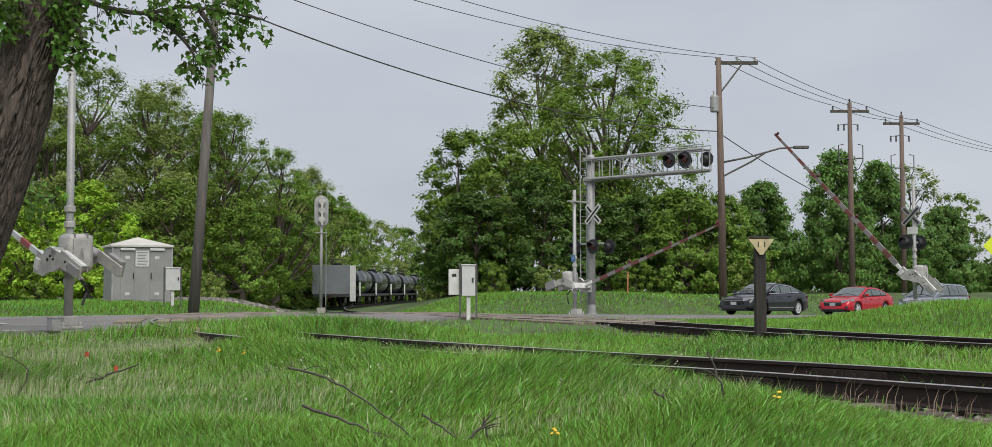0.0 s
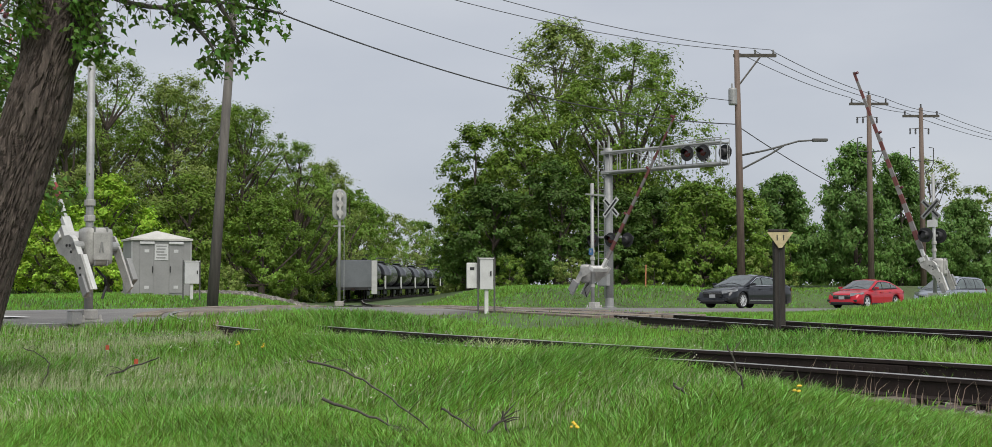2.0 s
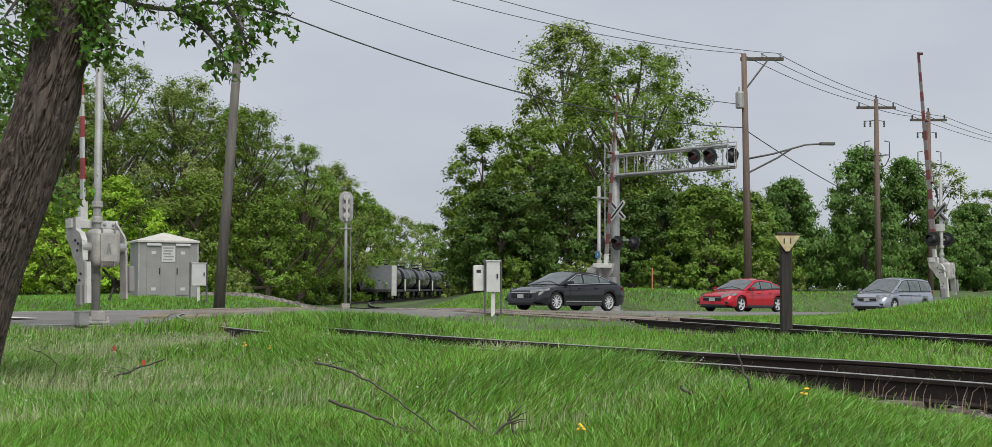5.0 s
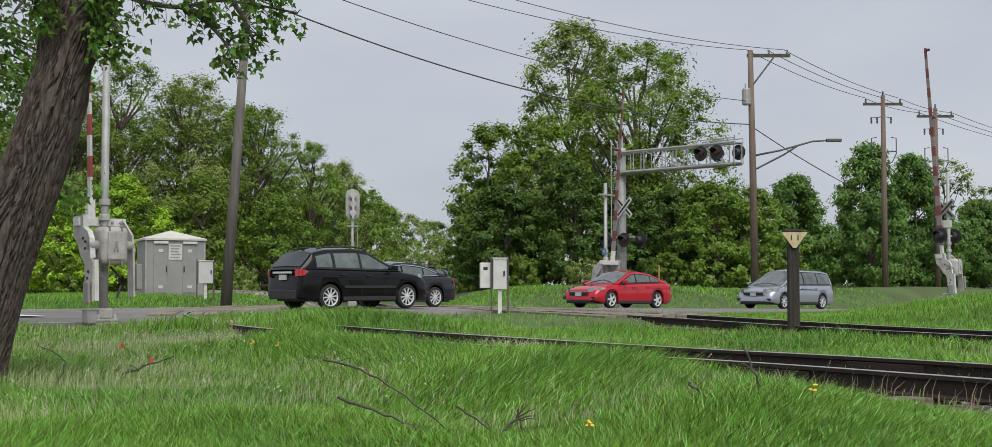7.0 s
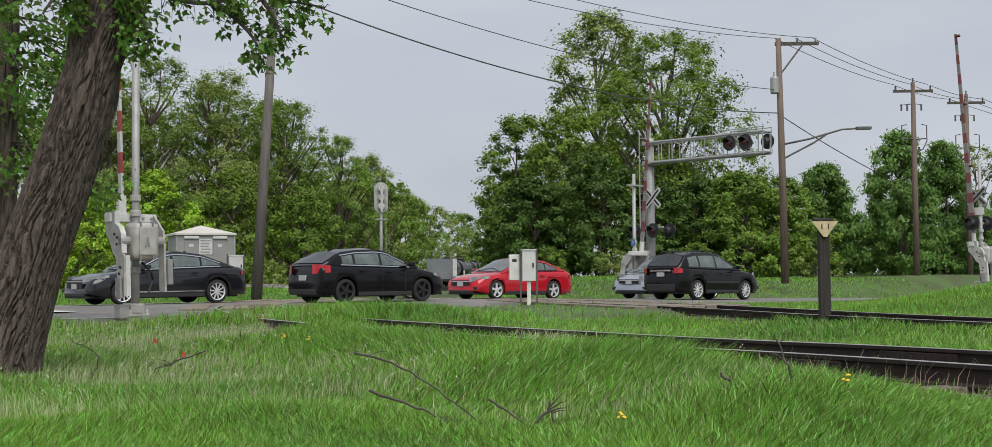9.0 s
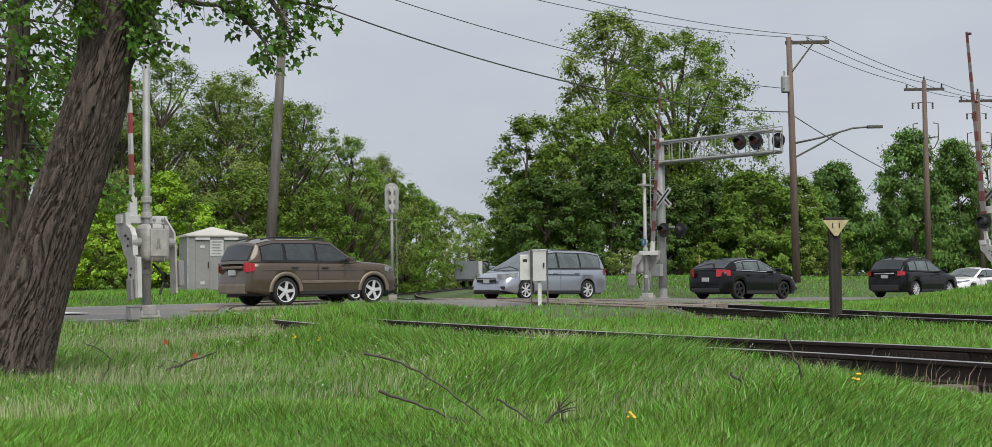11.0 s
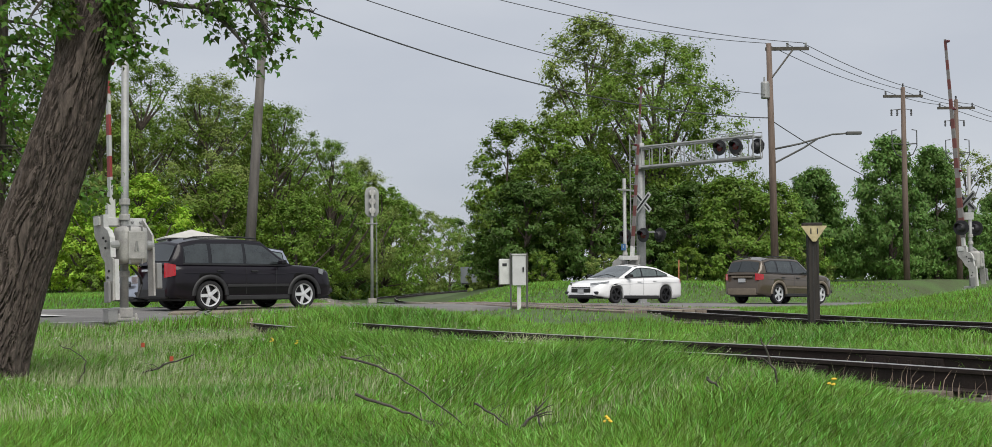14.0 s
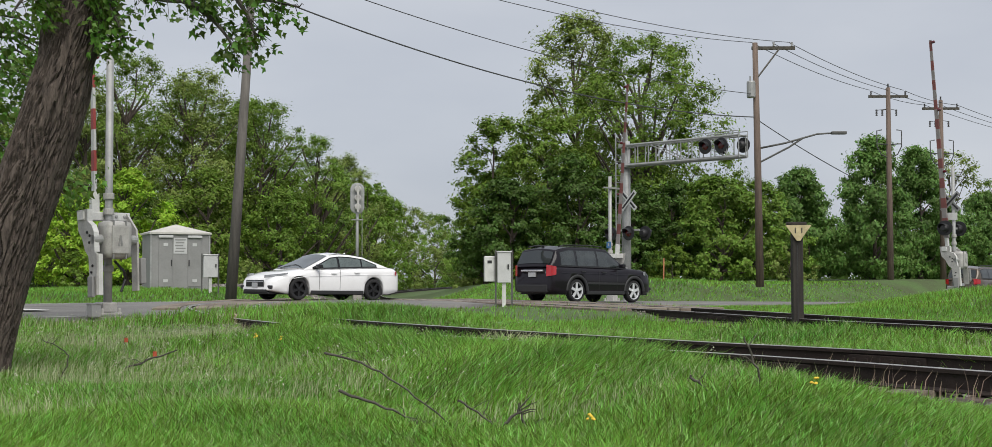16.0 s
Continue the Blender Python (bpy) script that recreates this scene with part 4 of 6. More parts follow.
    for sd in (1, -1):
        if fog:
            x = L / 2 - 0.1
            part("fog_recess", boxbm(x - 0.1, sd * plan(x) * 0.86 - 0.13, ground + 0.14, x + 0.09, sd * plan(x) * 0.86 + 0.1, ground + 0.25, bevel=0.03), M["trim"], root, "dark fog lamp recess")
        part("wiper", tubebm([top(xa - 0.1, sd * 0.75) + Vector((0.01, 0, 0.012)), top(xa - 0.22, sd * 0.3) + Vector((0.01, 0, 0.014)), top(xa - 0.28, -sd * 0.05) + Vector((0.01, 0, 0.014))], 0.009, 5), M["trim"], root)
        part("roof_gutter", tubebm([(x, sd * (cab(x, 1).y - 0.015), cab(x, 1).z + 0.012) for x in np.linspace(roof[1][0] + 0.05, roof[-2][0], 9)], 0.01, 5), M["trim"], root)
    part("bumper_lip", boxbm(L / 2 - 0.28, -0.74 * w, ground - 0.01, L / 2 - 0.02, 0.74 * w, ground + 0.05, bevel=0.015), gm, root)
    fx = roof[1][0] + 0.22
    part("roof_aerial", prism(bmesh.new(), [(-0.09, 0.0), (0.08, 0.0), (-0.06, 0.06)], -0.018, 0.018, Matrix.Translation((fx, 0, interp(roof, fx) + 0.02))), paint, root)
    part("front_plate", boxbm(L / 2, -0.15, fz0 - 0.02, L / 2 + 0.024, 0.15, fz0 + 0.12), M["plate"], root, "plain pale plate")
    rz = 0.62 if not suv else 0.8
    part("rear_plate", boxbm(-L / 2 - 0.02, -0.15, rz, -L / 2 + 0.06, 0.15, rz + 0.14), M["plate"], root, "plain pale plate")
    part("rear_bumper", boxbm(-L / 2 - 0.012, -0.7 * w, ground + 0.04, -L / 2 + 0.12, 0.7 * w, ground + (0.3 if suv else 0.2), bevel=0.04), M["trim"] if not cladding or lower is None else lower, root)
    if suv:
        part("tailgate_strip", boxbm(-L / 2 - 0.016, -0.5 * w, tail[0] - 0.03, -L / 2 + 0.05, 0.5 * w, tail[0] + 0.03, bevel=0.01), M["chrome"] if lower is None else lower, root)
    return root


def paintmat(name, col, metal=0.3, coat=1.0):
    return mat(name, col, 0.3, metal, vary=0.06, scale=1.5, coat=coat, spec=0.16)


P_GREY = paintmat("charcoal_car_paint", (0.013, 0.0145, 0.018), 0.3, 1.0)
P_RED = paintmat("red_car_paint", (0.42, 0.007, 0.018), 0.1)
P_SILV = paintmat("silver_blue_car_paint", (0.42, 0.45, 0.51), 0.75)
P_WHITE = paintmat("white_car_paint", (0.78, 0.78, 0.78), 0.0)
P_BLACK = paintmat("black_car_paint", (0.003, 0.003, 0.0036), 0.0, 0.4)
P_BROWN = paintmat("bronze_car_paint", (0.09, 0.07, 0.05), 0.3)
P_PLUM = paintmat("dark_plum_car_paint", (0.009, 0.007, 0.01), 0.0, 0.4)

SEDAN_BELT = [(-2.43, 0.62), (-2.36, 0.93), (-2.1, 1.02), (-1.4, 1.02), (0.9, 0.93), (1.2, 0.92), (1.9, 0.82), (2.25, 0.7), (2.4, 0.55), (2.43, 0.4)]
SEDAN_ROOF = [(-1.95, 1.03), (-1.0, 1.39), (-0.5, 1.45), (-0.1, 1.46), (0.25, 1.42), (1.28, 0.93)]
SEDAN_WIN = [(-1.45, -0.92), (-0.86, -0.05), (0.03, 0.92)]
VAN_BELT = [(-2.55, 0.5), (-2.52, 0.95), (-2.35, 1.08), (0.8, 1.03), (1.35, 1.02), (1.95, 0.9), (2.35, 0.75), (2.5, 0.6), (2.55, 0.4)]
VAN_ROOF = [(-2.48, 1.08), (-2.2, 1.66), (-1.6, 1.74), (0.0, 1.75), (0.42, 1.69), (1.75, 0.96)]
VAN_WIN = [(-2.12, -1.15), (-1.07, -0.08), (0.02, 1.05)]
SUV_BELT = [(-2.26, 0.55), (-2.24, 1.0), (-2.1, 1.1), (0.7, 1.05), (1.1, 1.05), (1.7, 0.97), (2.1, 0.82), (2.22, 0.6), (2.26, 0.4)]
SUV_ROOF = [(-2.22, 1.08), (-1.78, 1.56), (-1.3, 1.65), (-0.4, 1.68), (0.1, 1.63), (1.22, 1.02)]
SUV_WIN = [(-1.72, -1.2), (-1.1, -0.28), (-0.2, 0.72)]
HATCH_BELT = [(-2.18, 0.5), (-2.16, 0.92), (-2.0, 1.02), (0.7, 0.95), (1.1, 0.94), (1.7, 0.83), (2.05, 0.68), (2.15, 0.5), (2.18, 0.38)]
HATCH_ROOF = [(-2.1, 1.02), (-1.5, 1.38), (-1.0, 1.45), (-0.3, 1.48), (0.1, 1.44), (1.2, 0.94)]
HATCH_WIN = [(-1.45, -1.1), (-1.02, -0.2), (-0.12, 0.78)]
BOXY_BELT = [(-2.42, 0.55), (-2.4, 1.05), (-2.3, 1.13), (0.8, 1.1), (1.15, 1.13), (1.9, 1.08), (2.25, 0.98), (2.38, 0.7), (2.42, 0.42)]
BOXY_ROOF = [(-2.38, 1.13), (-2.12, 1.68), (-1.6, 1.79), (-0.3, 1.8), (0.25, 1.76), (1.12, 1.1)]
BOXY_WIN = [(-2.0, -1.35), (-1.25, -0.35), (-0.27, 0.72)]

fusion = car("saloon_car", "dark charcoal grey saloon car with alloy wheels", P_GREY, 4.86, 1.85, SEDAN_BELT, SEDAN_ROOF, 2.85, 1.47, 0.335, M["rim"], 10, SEDAN_WIN, ground=0.2, head=(0.68, 0.13), tail=(0.85, 0.17), grille=(0.46, 0.68), glass=M["sideglass"], brightline=True, sideline=(0.33, M["chrome"]))
sc = 4.64 / 4.86
redcar = car("saloon_car", "bright red four-door coupe car with silver wheels", P_RED, 4.64, 1.78, [(x * sc, z * 0.97) for x, z in SEDAN_BELT], [(x * sc - 0.05, z * 0.98) for x, z in SEDAN_ROOF], 2.7, 1.42, 0.325, M["rim"], 5, [(x0 * sc - 0.05, x1 * sc - 0.05) for x0, x1 in SEDAN_WIN], ground=0.18, head=(0.66, 0.15), tail=(0.8, 0.17), grille=(0.46, 0.64), glass=M["sideglass"])
van = car("minivan", "silver blue minivan with dark tinted side windows", P_SILV, 5.1, 1.96, VAN_BELT, VAN_ROOF, 3.0, 1.58, 0.335, M["rim"], 7, VAN_WIN, ground=0.2, head=(0.76, 0.2), tail=(0.98, 0.3), tumble=0.3, grille=(0.58, 0.74), glass=M["sideglass"], sideline=(0.84, M["trim"]))
malibu = car("saloon_car", "white saloon car with black wheels", P_WHITE, 4.92, 1.85, [(x * 4.92 / 4.86, z) for x, z in SEDAN_BELT], [(x, z) for x, z in SEDAN_ROOF], 2.83, 1.49, 0.335, M["darkrim"], 5, SEDAN_WIN, ground=0.19, head=(0.7, 0.09), tail=(0.86, 0.17), grille=(0.4, 0.6), glass=M["sideglass"])
escape = car("suv_car", "black compact sport utility car with silver wheels", P_BLACK, 4.52, 1.84, SUV_BELT, SUV_ROOF, 2.69, 1.38, 0.345, M["rim"], 10, SUV_WIN, ground=0.24, head=(0.85, 0.16), tail=(1.0, 0.2), rails=True, grille=(0.5, 0.74), suv=True, glass=M["sideglass"])
focus = car("hatchback_car", "glossy black hatchback car with black wheels", P_BLACK, 4.36, 1.82, HATCH_BELT, HATCH_ROOF, 2.65, 1.28, 0.325, M["darkrim"], 5, HATCH_WIN, ground=0.19, head=(0.68, 0.14), tail=(0.92, 0.26), grille=(0.4, 0.58), glass=M["sideglass"], brightline=True)
jeep = car("suv_car", "bronze brown sport utility car with pale lower trim", P_BROWN, 4.74, 1.86, [(x * 4.74 / 4.84, z) for x, z in BOXY_BELT], [(x * 0.97 - 0.03, z * 0.965) for x, z in BOXY_ROOF], 2.78, 1.47, 0.37, M["rim"], 5, [(x0 * 0.97 - 0.03, x1 * 0.97 - 0.03) for x0, x1 in BOXY_WIN], ground=0.28, head=(0.85, 0.2), tail=(1.0, 0.26), tumble=0.3, rails=True, lower=mat("bronze_trim", (0.2, 0.165, 0.125), 0.5, 0.3), cladding=True, grille=(0.65, 0.95), suv=True, glass=M["midglass"])
pilot = car("suv_car", "dark plum large sport utility car with alloy wheels", P_PLUM, 4.84, 1.98, BOXY_BELT, BOXY_ROOF, 2.775, 1.44, 0.375, M["rim"], 5, BOXY_WIN, ground=0.26, head=(0.88, 0.22), tail=(1.0, 0.36), tumble=0.24, rails=True, grille=(0.6, 0.92), suv=True, cladding=True, glass=M["midglass"])


# ---------------- crossing gates and signals ----------------
def lamp_unit(root, at, name="flasher"):
    """A round flashing lamp that faces along its +x."""
    bm = bmesh.new()
    ax = Matrix.Rotation(math.pi / 2, 4, "Y")
    lathe(bm, [(0.02, -0.012), (0.3, -0.012), (0.305, 0.0), (0.3, 0.012), (0.17, 0.014)], 24, ax)
    lathe(bm, [(0.1, -0.24), (0.16, -0.16), (0.17, -0.01)], 16, ax)
    u = part(name, bm, M["black"], root, "round black flasher with hood", at=at)
    bm = bmesh.new()
    lathe(bm, [(0.155, 0.015), (0.15, 0.04), (0.1, 0.06), (0.02, 0.068)], 18, ax)
    part("lens", bm, M["lens"], u, "dark red lens", smooth=True)
    bm = bmesh.new()
    n = 12
    rows = []
    for x, r in ((0.01, 0.19), (0.3, 0.185), (0.3, 0.175), (0.01, 0.18)):
        rows.append([bm.verts.new((x - (0.14 * (1 - math.sin(math.pi * k / n)) if x > 0.1 else 0), r * math.cos(math.pi * k / n), r * math.sin(math.pi * k / n))) for k in range(n + 1)])
    for a, b in zip(rows, rows[1:] + rows[:1]):
        for k in range(n):
            bm.faces.new((a[k], a[k + 1], b[k + 1], b[k]))
    bmesh.ops.recalc_face_normals(bm, faces=bm.faces[:])
    part("hood", bm, M["black"], u)
    return u


def crossbuck(root, at, face=None):
    for sgn in (1, -1):
        m = Matrix.Rotation(sgn * radians(45), 4, "X")
        bm = box(bmesh.new(), -0.012 + sgn * 0.013, -0.52, -0.1, 0.012 + sgn * 0.013, 0.52, 0.1, bevel=0.004, m=m)
        b = part("crossbuck_blade", bm, face or M["white"], root, "pale crossed sign blade", at=at)
        for y0, y1 in ((-0.45, -0.12), (0.12, 0.45)) if sgn < 0 else ((-0.45, 0.45),):
            for x0 in (0.013, -0.017):
                part("lettering_bar", box(bmesh.new(), x0 + sgn * 0.013, y0, -0.04, x0 + 0.004 + sgn * 0.013, y1, 0.04, m=m), M["black"], b)


ARMS = []
# duller red and white for the arms of the two far gates
M["redback"] = mat("dull_dark_red", (0.15, 0.05, 0.045), 0.7)
M["whiteback"] = mat("dull_grey_white", (0.2, 0.185, 0.18), 0.7)


def gate(x, y, z, rz, length, mast_h, angles, label, lift=1.5, lamps=False, k=1.0):
    """Arm along +x when lowered, pivot axle along y."""
    root = thing("crossing_gate", x, y, z, rz, label, "crossing gate", "crossing gates")
    bm = boxbm(0.06, -0.22, -0.25, 0.6, 0.24, 0.03, bevel=0.02)
    part("foundation", bm, M["concrete"], root, "stained concrete footing")
    bm = bmesh.new()
    box(bm, 0.08, -0.22, 0.06, 0.58, 0.22, 0.1, bevel=0.008)
    box(bm, 0.15, -0.15, 0.1, 0.51, 0.15, 0.3, bevel=0.03)
    for sx in (0.12, 0.54):
        for sy in (-0.18, 0.18):
            lathe(bm, [(0.03, 0.1), (0.03, 0.16), (0.015, 0.19)], 6, Matrix.Translation((sx, sy, 0)))
    part("base_flange", bm, M["alu"], root)
    part("mast", tubebm([(0.25, 0, 0.1), (0.25, 0, 1.6), (0.25, 0, mast_h)], [0.085, 0.075, 0.07], 16), M["galv"], root, "silver galvanised mast", smooth=True)
    for zz in (0.95, 2.05, 2.35):
        bm = bmesh.new()
        lathe(bm, [(0.1, zz - 0.06), (0.105, zz - 0.05), (0.105, zz + 0.05), (0.1, zz + 0.06)], 16, Matrix.Translation((0.25, 0, 0)))
        part("mast_clamp", bm, M["alu"], root)
    mech = part("mechanism", boxbm(-0.22, -0.27, lift - 0.36, 0.22, 0.28, lift + 0.36, bevel=0.11), M["alu"], root, "rounded grey cast gate mechanism box", smooth=True)
    part("mechanism_door", boxbm(-0.245, -0.17, lift - 0.27, -0.215, 0.18, lift + 0.27, bevel=0.02), M["alu"], mech)
    for yy in (-0.12, 0.14):
        bm = bmesh.new()
        box(bm, -0.235, yy - 0.014, lift - 0.372, 0.235, yy + 0.014, lift + 0.372, bevel=0.01)
        part("band", bm, M["shed"], mech, "dark strap round the box")
    part("cast_mark", prism(bmesh.new(), [(-0.05, -0.1), (-0.02, -0.1), (0.0, 0.02), (0.02, -0.1), (0.05, -0.1), (0.015, 0.1), (-0.015, 0.1)], 0.0, 0.012, Matrix.Translation((-0.245, 0.01, lift - 0.02)) @ Matrix.Rotation(math.pi / 2, 4, "Z")), M["shed"], mech)
    bm = bmesh.new()
    lathe(bm, [(0.09, -0.46), (0.1, -0.4), (0.1, 0.4), (0.09, 0.46)], 14, Matrix.Translation((0, 0, lift)) @ Matrix.Rotation(math.pi / 2, 4, "X"))
    part("axle", bm, M["galv"], root)
    jb = part("junction_box", boxbm(0.0, 0.26, 0.02, 0.22, 0.46, 0.27, bevel=0.02), M["galv"], root)
    part("junction_lid", boxbm(-0.012, 0.248, 0.262, 0.232, 0.472, 0.285, bevel=0.008), M["galv"], jb)
    part("cable", tubebm([(0.1, -0.05, lift - 0.4), (0.0, -0.2, lift - 0.6), (0.12, -0.3, lift - 0.75), (0.1, -0.2, 0.5)], 0.025, 6), M["black"], root)
    arm = new("gate_arm")
    arm.parent = root
    arm.empty_display_size = 0.1
    bm = prism(bmesh.new(), [(0.6, -0.62), (0.6, -0.2), (0.36, -0.2), (0.28, -0.05), (0.14, 0.04), (-0.24, 0.06), (-0.28, 0.15), (-1.06, 0.13), (-1.08, -0.13), (-0.32, -0.17), (-0.2, -0.3), (0.05, -0.42), (0.2, -0.56)], 0.42, 0.46)
    b1 = part("side_bracket", bm, M["alu"], arm, "cranked aluminium counterweight bracket")
    part("bracket_edge", boxbm(-1.06, 0.33, 0.12, -0.28, 0.42, 0.15, bevel=0.008), M["silver"], b1, "pale flange")
    part("bracket_edge", boxbm(-1.06, 0.34, -0.13, -0.28, 0.42, -0.1, bevel=0.008), M["alu"], b1)
    crank = [(-0.24, 0.3, 0.07), (0.14, 0.3, 0.05), (0.28, 0.3, -0.04), (0.36, 0.3, -0.19), (0.6, 0.3, -0.19)]
    bm = bmesh.new()
    rows = [[bm.verts.new((x, y0, z0)) for x, y0, z0 in ((px, 0.36, pz), (px, 0.465, pz), (px, 0.465, pz + 0.016), (px, 0.36, pz + 0.016))] for px, _, pz in crank]
    for ra, rb in zip(rows, rows[1:]):
        for j in range(4):
            bm.faces.new((ra[j], ra[(j + 1) % 4], rb[(j + 1) % 4], rb[j]))
    bmesh.ops.recalc_face_normals(bm, faces=bm.faces[:])
    part("bracket_edge", bm, M["silver"], b1, "pale cranked flange")
    for bx, bz in ((-0.5, 0.0), (-0.62, -0.05), (0.08, -0.1), (0.15, -0.2), (-0.05, -0.12)):
        bm = bmesh.new()
        lathe(bm, [(0.026, 0.0), (0.026, 0.02), (0.012, 0.026)], 8, Matrix.Translation((bx, 0.46, bz)) @ Matrix.Rotation(-math.pi / 2, 4, "X"))
        part("bolt", bm, M["black"], b1)
    bm = prism(bmesh.new(), [(0.55, -0.5), (0.55, -0.3), (0.2, 0.06), (-0.2, 0.1), (-0.3, 0.09), (-0.98, 0.09), (-0.98, -0.12), (-0.3, -0.13), (-0.1, -0.14), (0.25, -0.4)], -0.46, -0.42)
    b2 = part("side_bracket", bm, M["alu"], arm, "cranked aluminium counterweight bracket")
    part("counterweight", boxbm(-0.85, -0.58, -0.17, -0.35, -0.47, 0.15, bevel=0.02), M["shed"], arm, "grey cast counterweight")
    part("counterweight", boxbm(-1.1, 0.47, -0.1, -0.7, 0.53, 0.09, bevel=0.02), M["shed"], arm, "grey cast counterweight")
    part("cross_plate", boxbm(0.4, -0.5, -0.52, 0.56, 0.5, -0.3, bevel=0.012), M["silver"], arm, "pale riveted cross plate")
    for yy in (-0.38, -0.2, 0.38):
        bm = bmesh.new()
        lathe(bm, [(0.03, 0.11), (0.03, 0.135), (0.012, 0.14)], 8, Matrix.Translation((0.48, yy, -0.41)))
        part("bolt", bm, M["galv"], arm)
    part("arm_socket", boxbm(0.5, 0.12, -0.46, 0.95, 0.28, -0.34, bevel=0.015), M["silver"], arm)
    s0, i = 0.95, 0
    while s0 < length:
        s1 = min(length, s0 + 0.41)

        def hw(s):
            return (0.062 - 0.034 * s / length) * k
        bm = bmesh.new()
        a = [bm.verts.new((s0, 0.2 + sy * hw(s0) * 0.5, -0.4 + sz * hw(s0))) for sy, sz in ((-1, -1), (1, -1), (1, 1), (-1, 1))]
        b = [bm.verts.new((s1, 0.2 + sy * hw(s1) * 0.5, -0.4 + sz * hw(s1))) for sy, sz in ((-1, -1), (1, -1), (1, 1), (-1, 1))]
        for j in range(4):
            bm.faces.new((a[j], a[(j + 1) % 4], b[(j + 1) % 4], b[j]))
        bm.faces.new(a[::-1])
        bm.faces.new(b)
        part("arm_stripe", bm, (M["redback"] if mast_h < 5.5 else M["red"]) if i % 2 else (M["whiteback"] if mast_h < 5.5 else M["white"]), arm)
        s0, i = s1, i + 1
    for s in (length * 0.4, length * 0.68, length - 0.1):
        bm = bmesh.new()
        lathe(bm, [(0.05, 0.0), (0.06, 0.02), (0.06, 0.12), (0.04, 0.14)], 10, Matrix.Translation((s, 0.2, hw(s) - 0.4)))
        part("arm_lamp", bm, M["lens"], arm, "small red arm lamp")
    if lamps:
        bar = part("lamp_bar", boxbm(0.27, -0.75, 2.62, 0.39, 0.75, 2.7, bevel=0.01), M["galv"], root)
        for yy in (-0.62, 0.62):
            lamp_unit(root, pose(0.36, yy, 2.66, 0, 0, 90))
            lamp_unit(root, pose(0.30, yy, 2.66, 0, 0, -90))
        crossbuck(root, pose(0.33, 0.11, 3.75, 0, 0, 90), M["shed"])
        part("sign_plate", boxbm(0.05, 0.08, 3.0, 0.5, 0.1, 3.3), M["silver"], root, "small white plate under the crossed sign")
        part("top_bar", boxbm(0.29, -0.9, mast_h - 0.35, 0.37, 0.25, mast_h - 0.29), M["galv"], root)
    ARMS.append((arm, lift, angles))
    return root


UP = [(0, 22), (0.5, 32), (1, 41), (1.5, 50), (2, 57), (2.5, 64), (3, 70), (3.5, 76), (4, 81), (4.6, 85.5), (5.2, 87), (16, 87)]
UP_FAR = [(0, 19), (0.5, 29), (1, 39), (1.5, 49), (2, 58), (2.5, 66), (3, 72), (3.5, 76), (4, 80), (4.6, 84), (5.2, 85), (16, 85)]
UP_R = [(0, 46), (0.5, 52), (1, 57), (1.5, 63), (2, 69), (2.5, 75), (3, 80), (3.5, 84), (4, 85.5), (4.6, 86), (5.2, 86), (16, 86)]
gate(-7.4, 24.9, 0.45, 135, 9.0, 5.75, UP, "grey crossing gate with striped arm beside the road")
gate(4.25, 52.5, 0.2, -45, 7.4, 5.1, UP_FAR, "grey crossing gate with striped arm by the cantilever", lift=1.45, k=1.3)
gate(18.75, 53, 0.55, 135, 9.2, 5.2, UP_R, "grey crossing gate with flashers and crossed sign", lift=1.35, lamps=True, k=1.8)
part("top_bar", boxbm(0.29, -0.5, 4.6, 0.37, 0.7, 4.66), M["galv"], bpy.data.objects["crossing_gate.001"])
part("notice_plate", boxbm(0.14, -0.1, 2.2, 0.36, -0.085, 2.46), mat("blue_plate", (0.06, 0.16, 0.34), 0.5, vary=0.15), bpy.data.objects["crossing_gate.001"], "small blue notice plate")


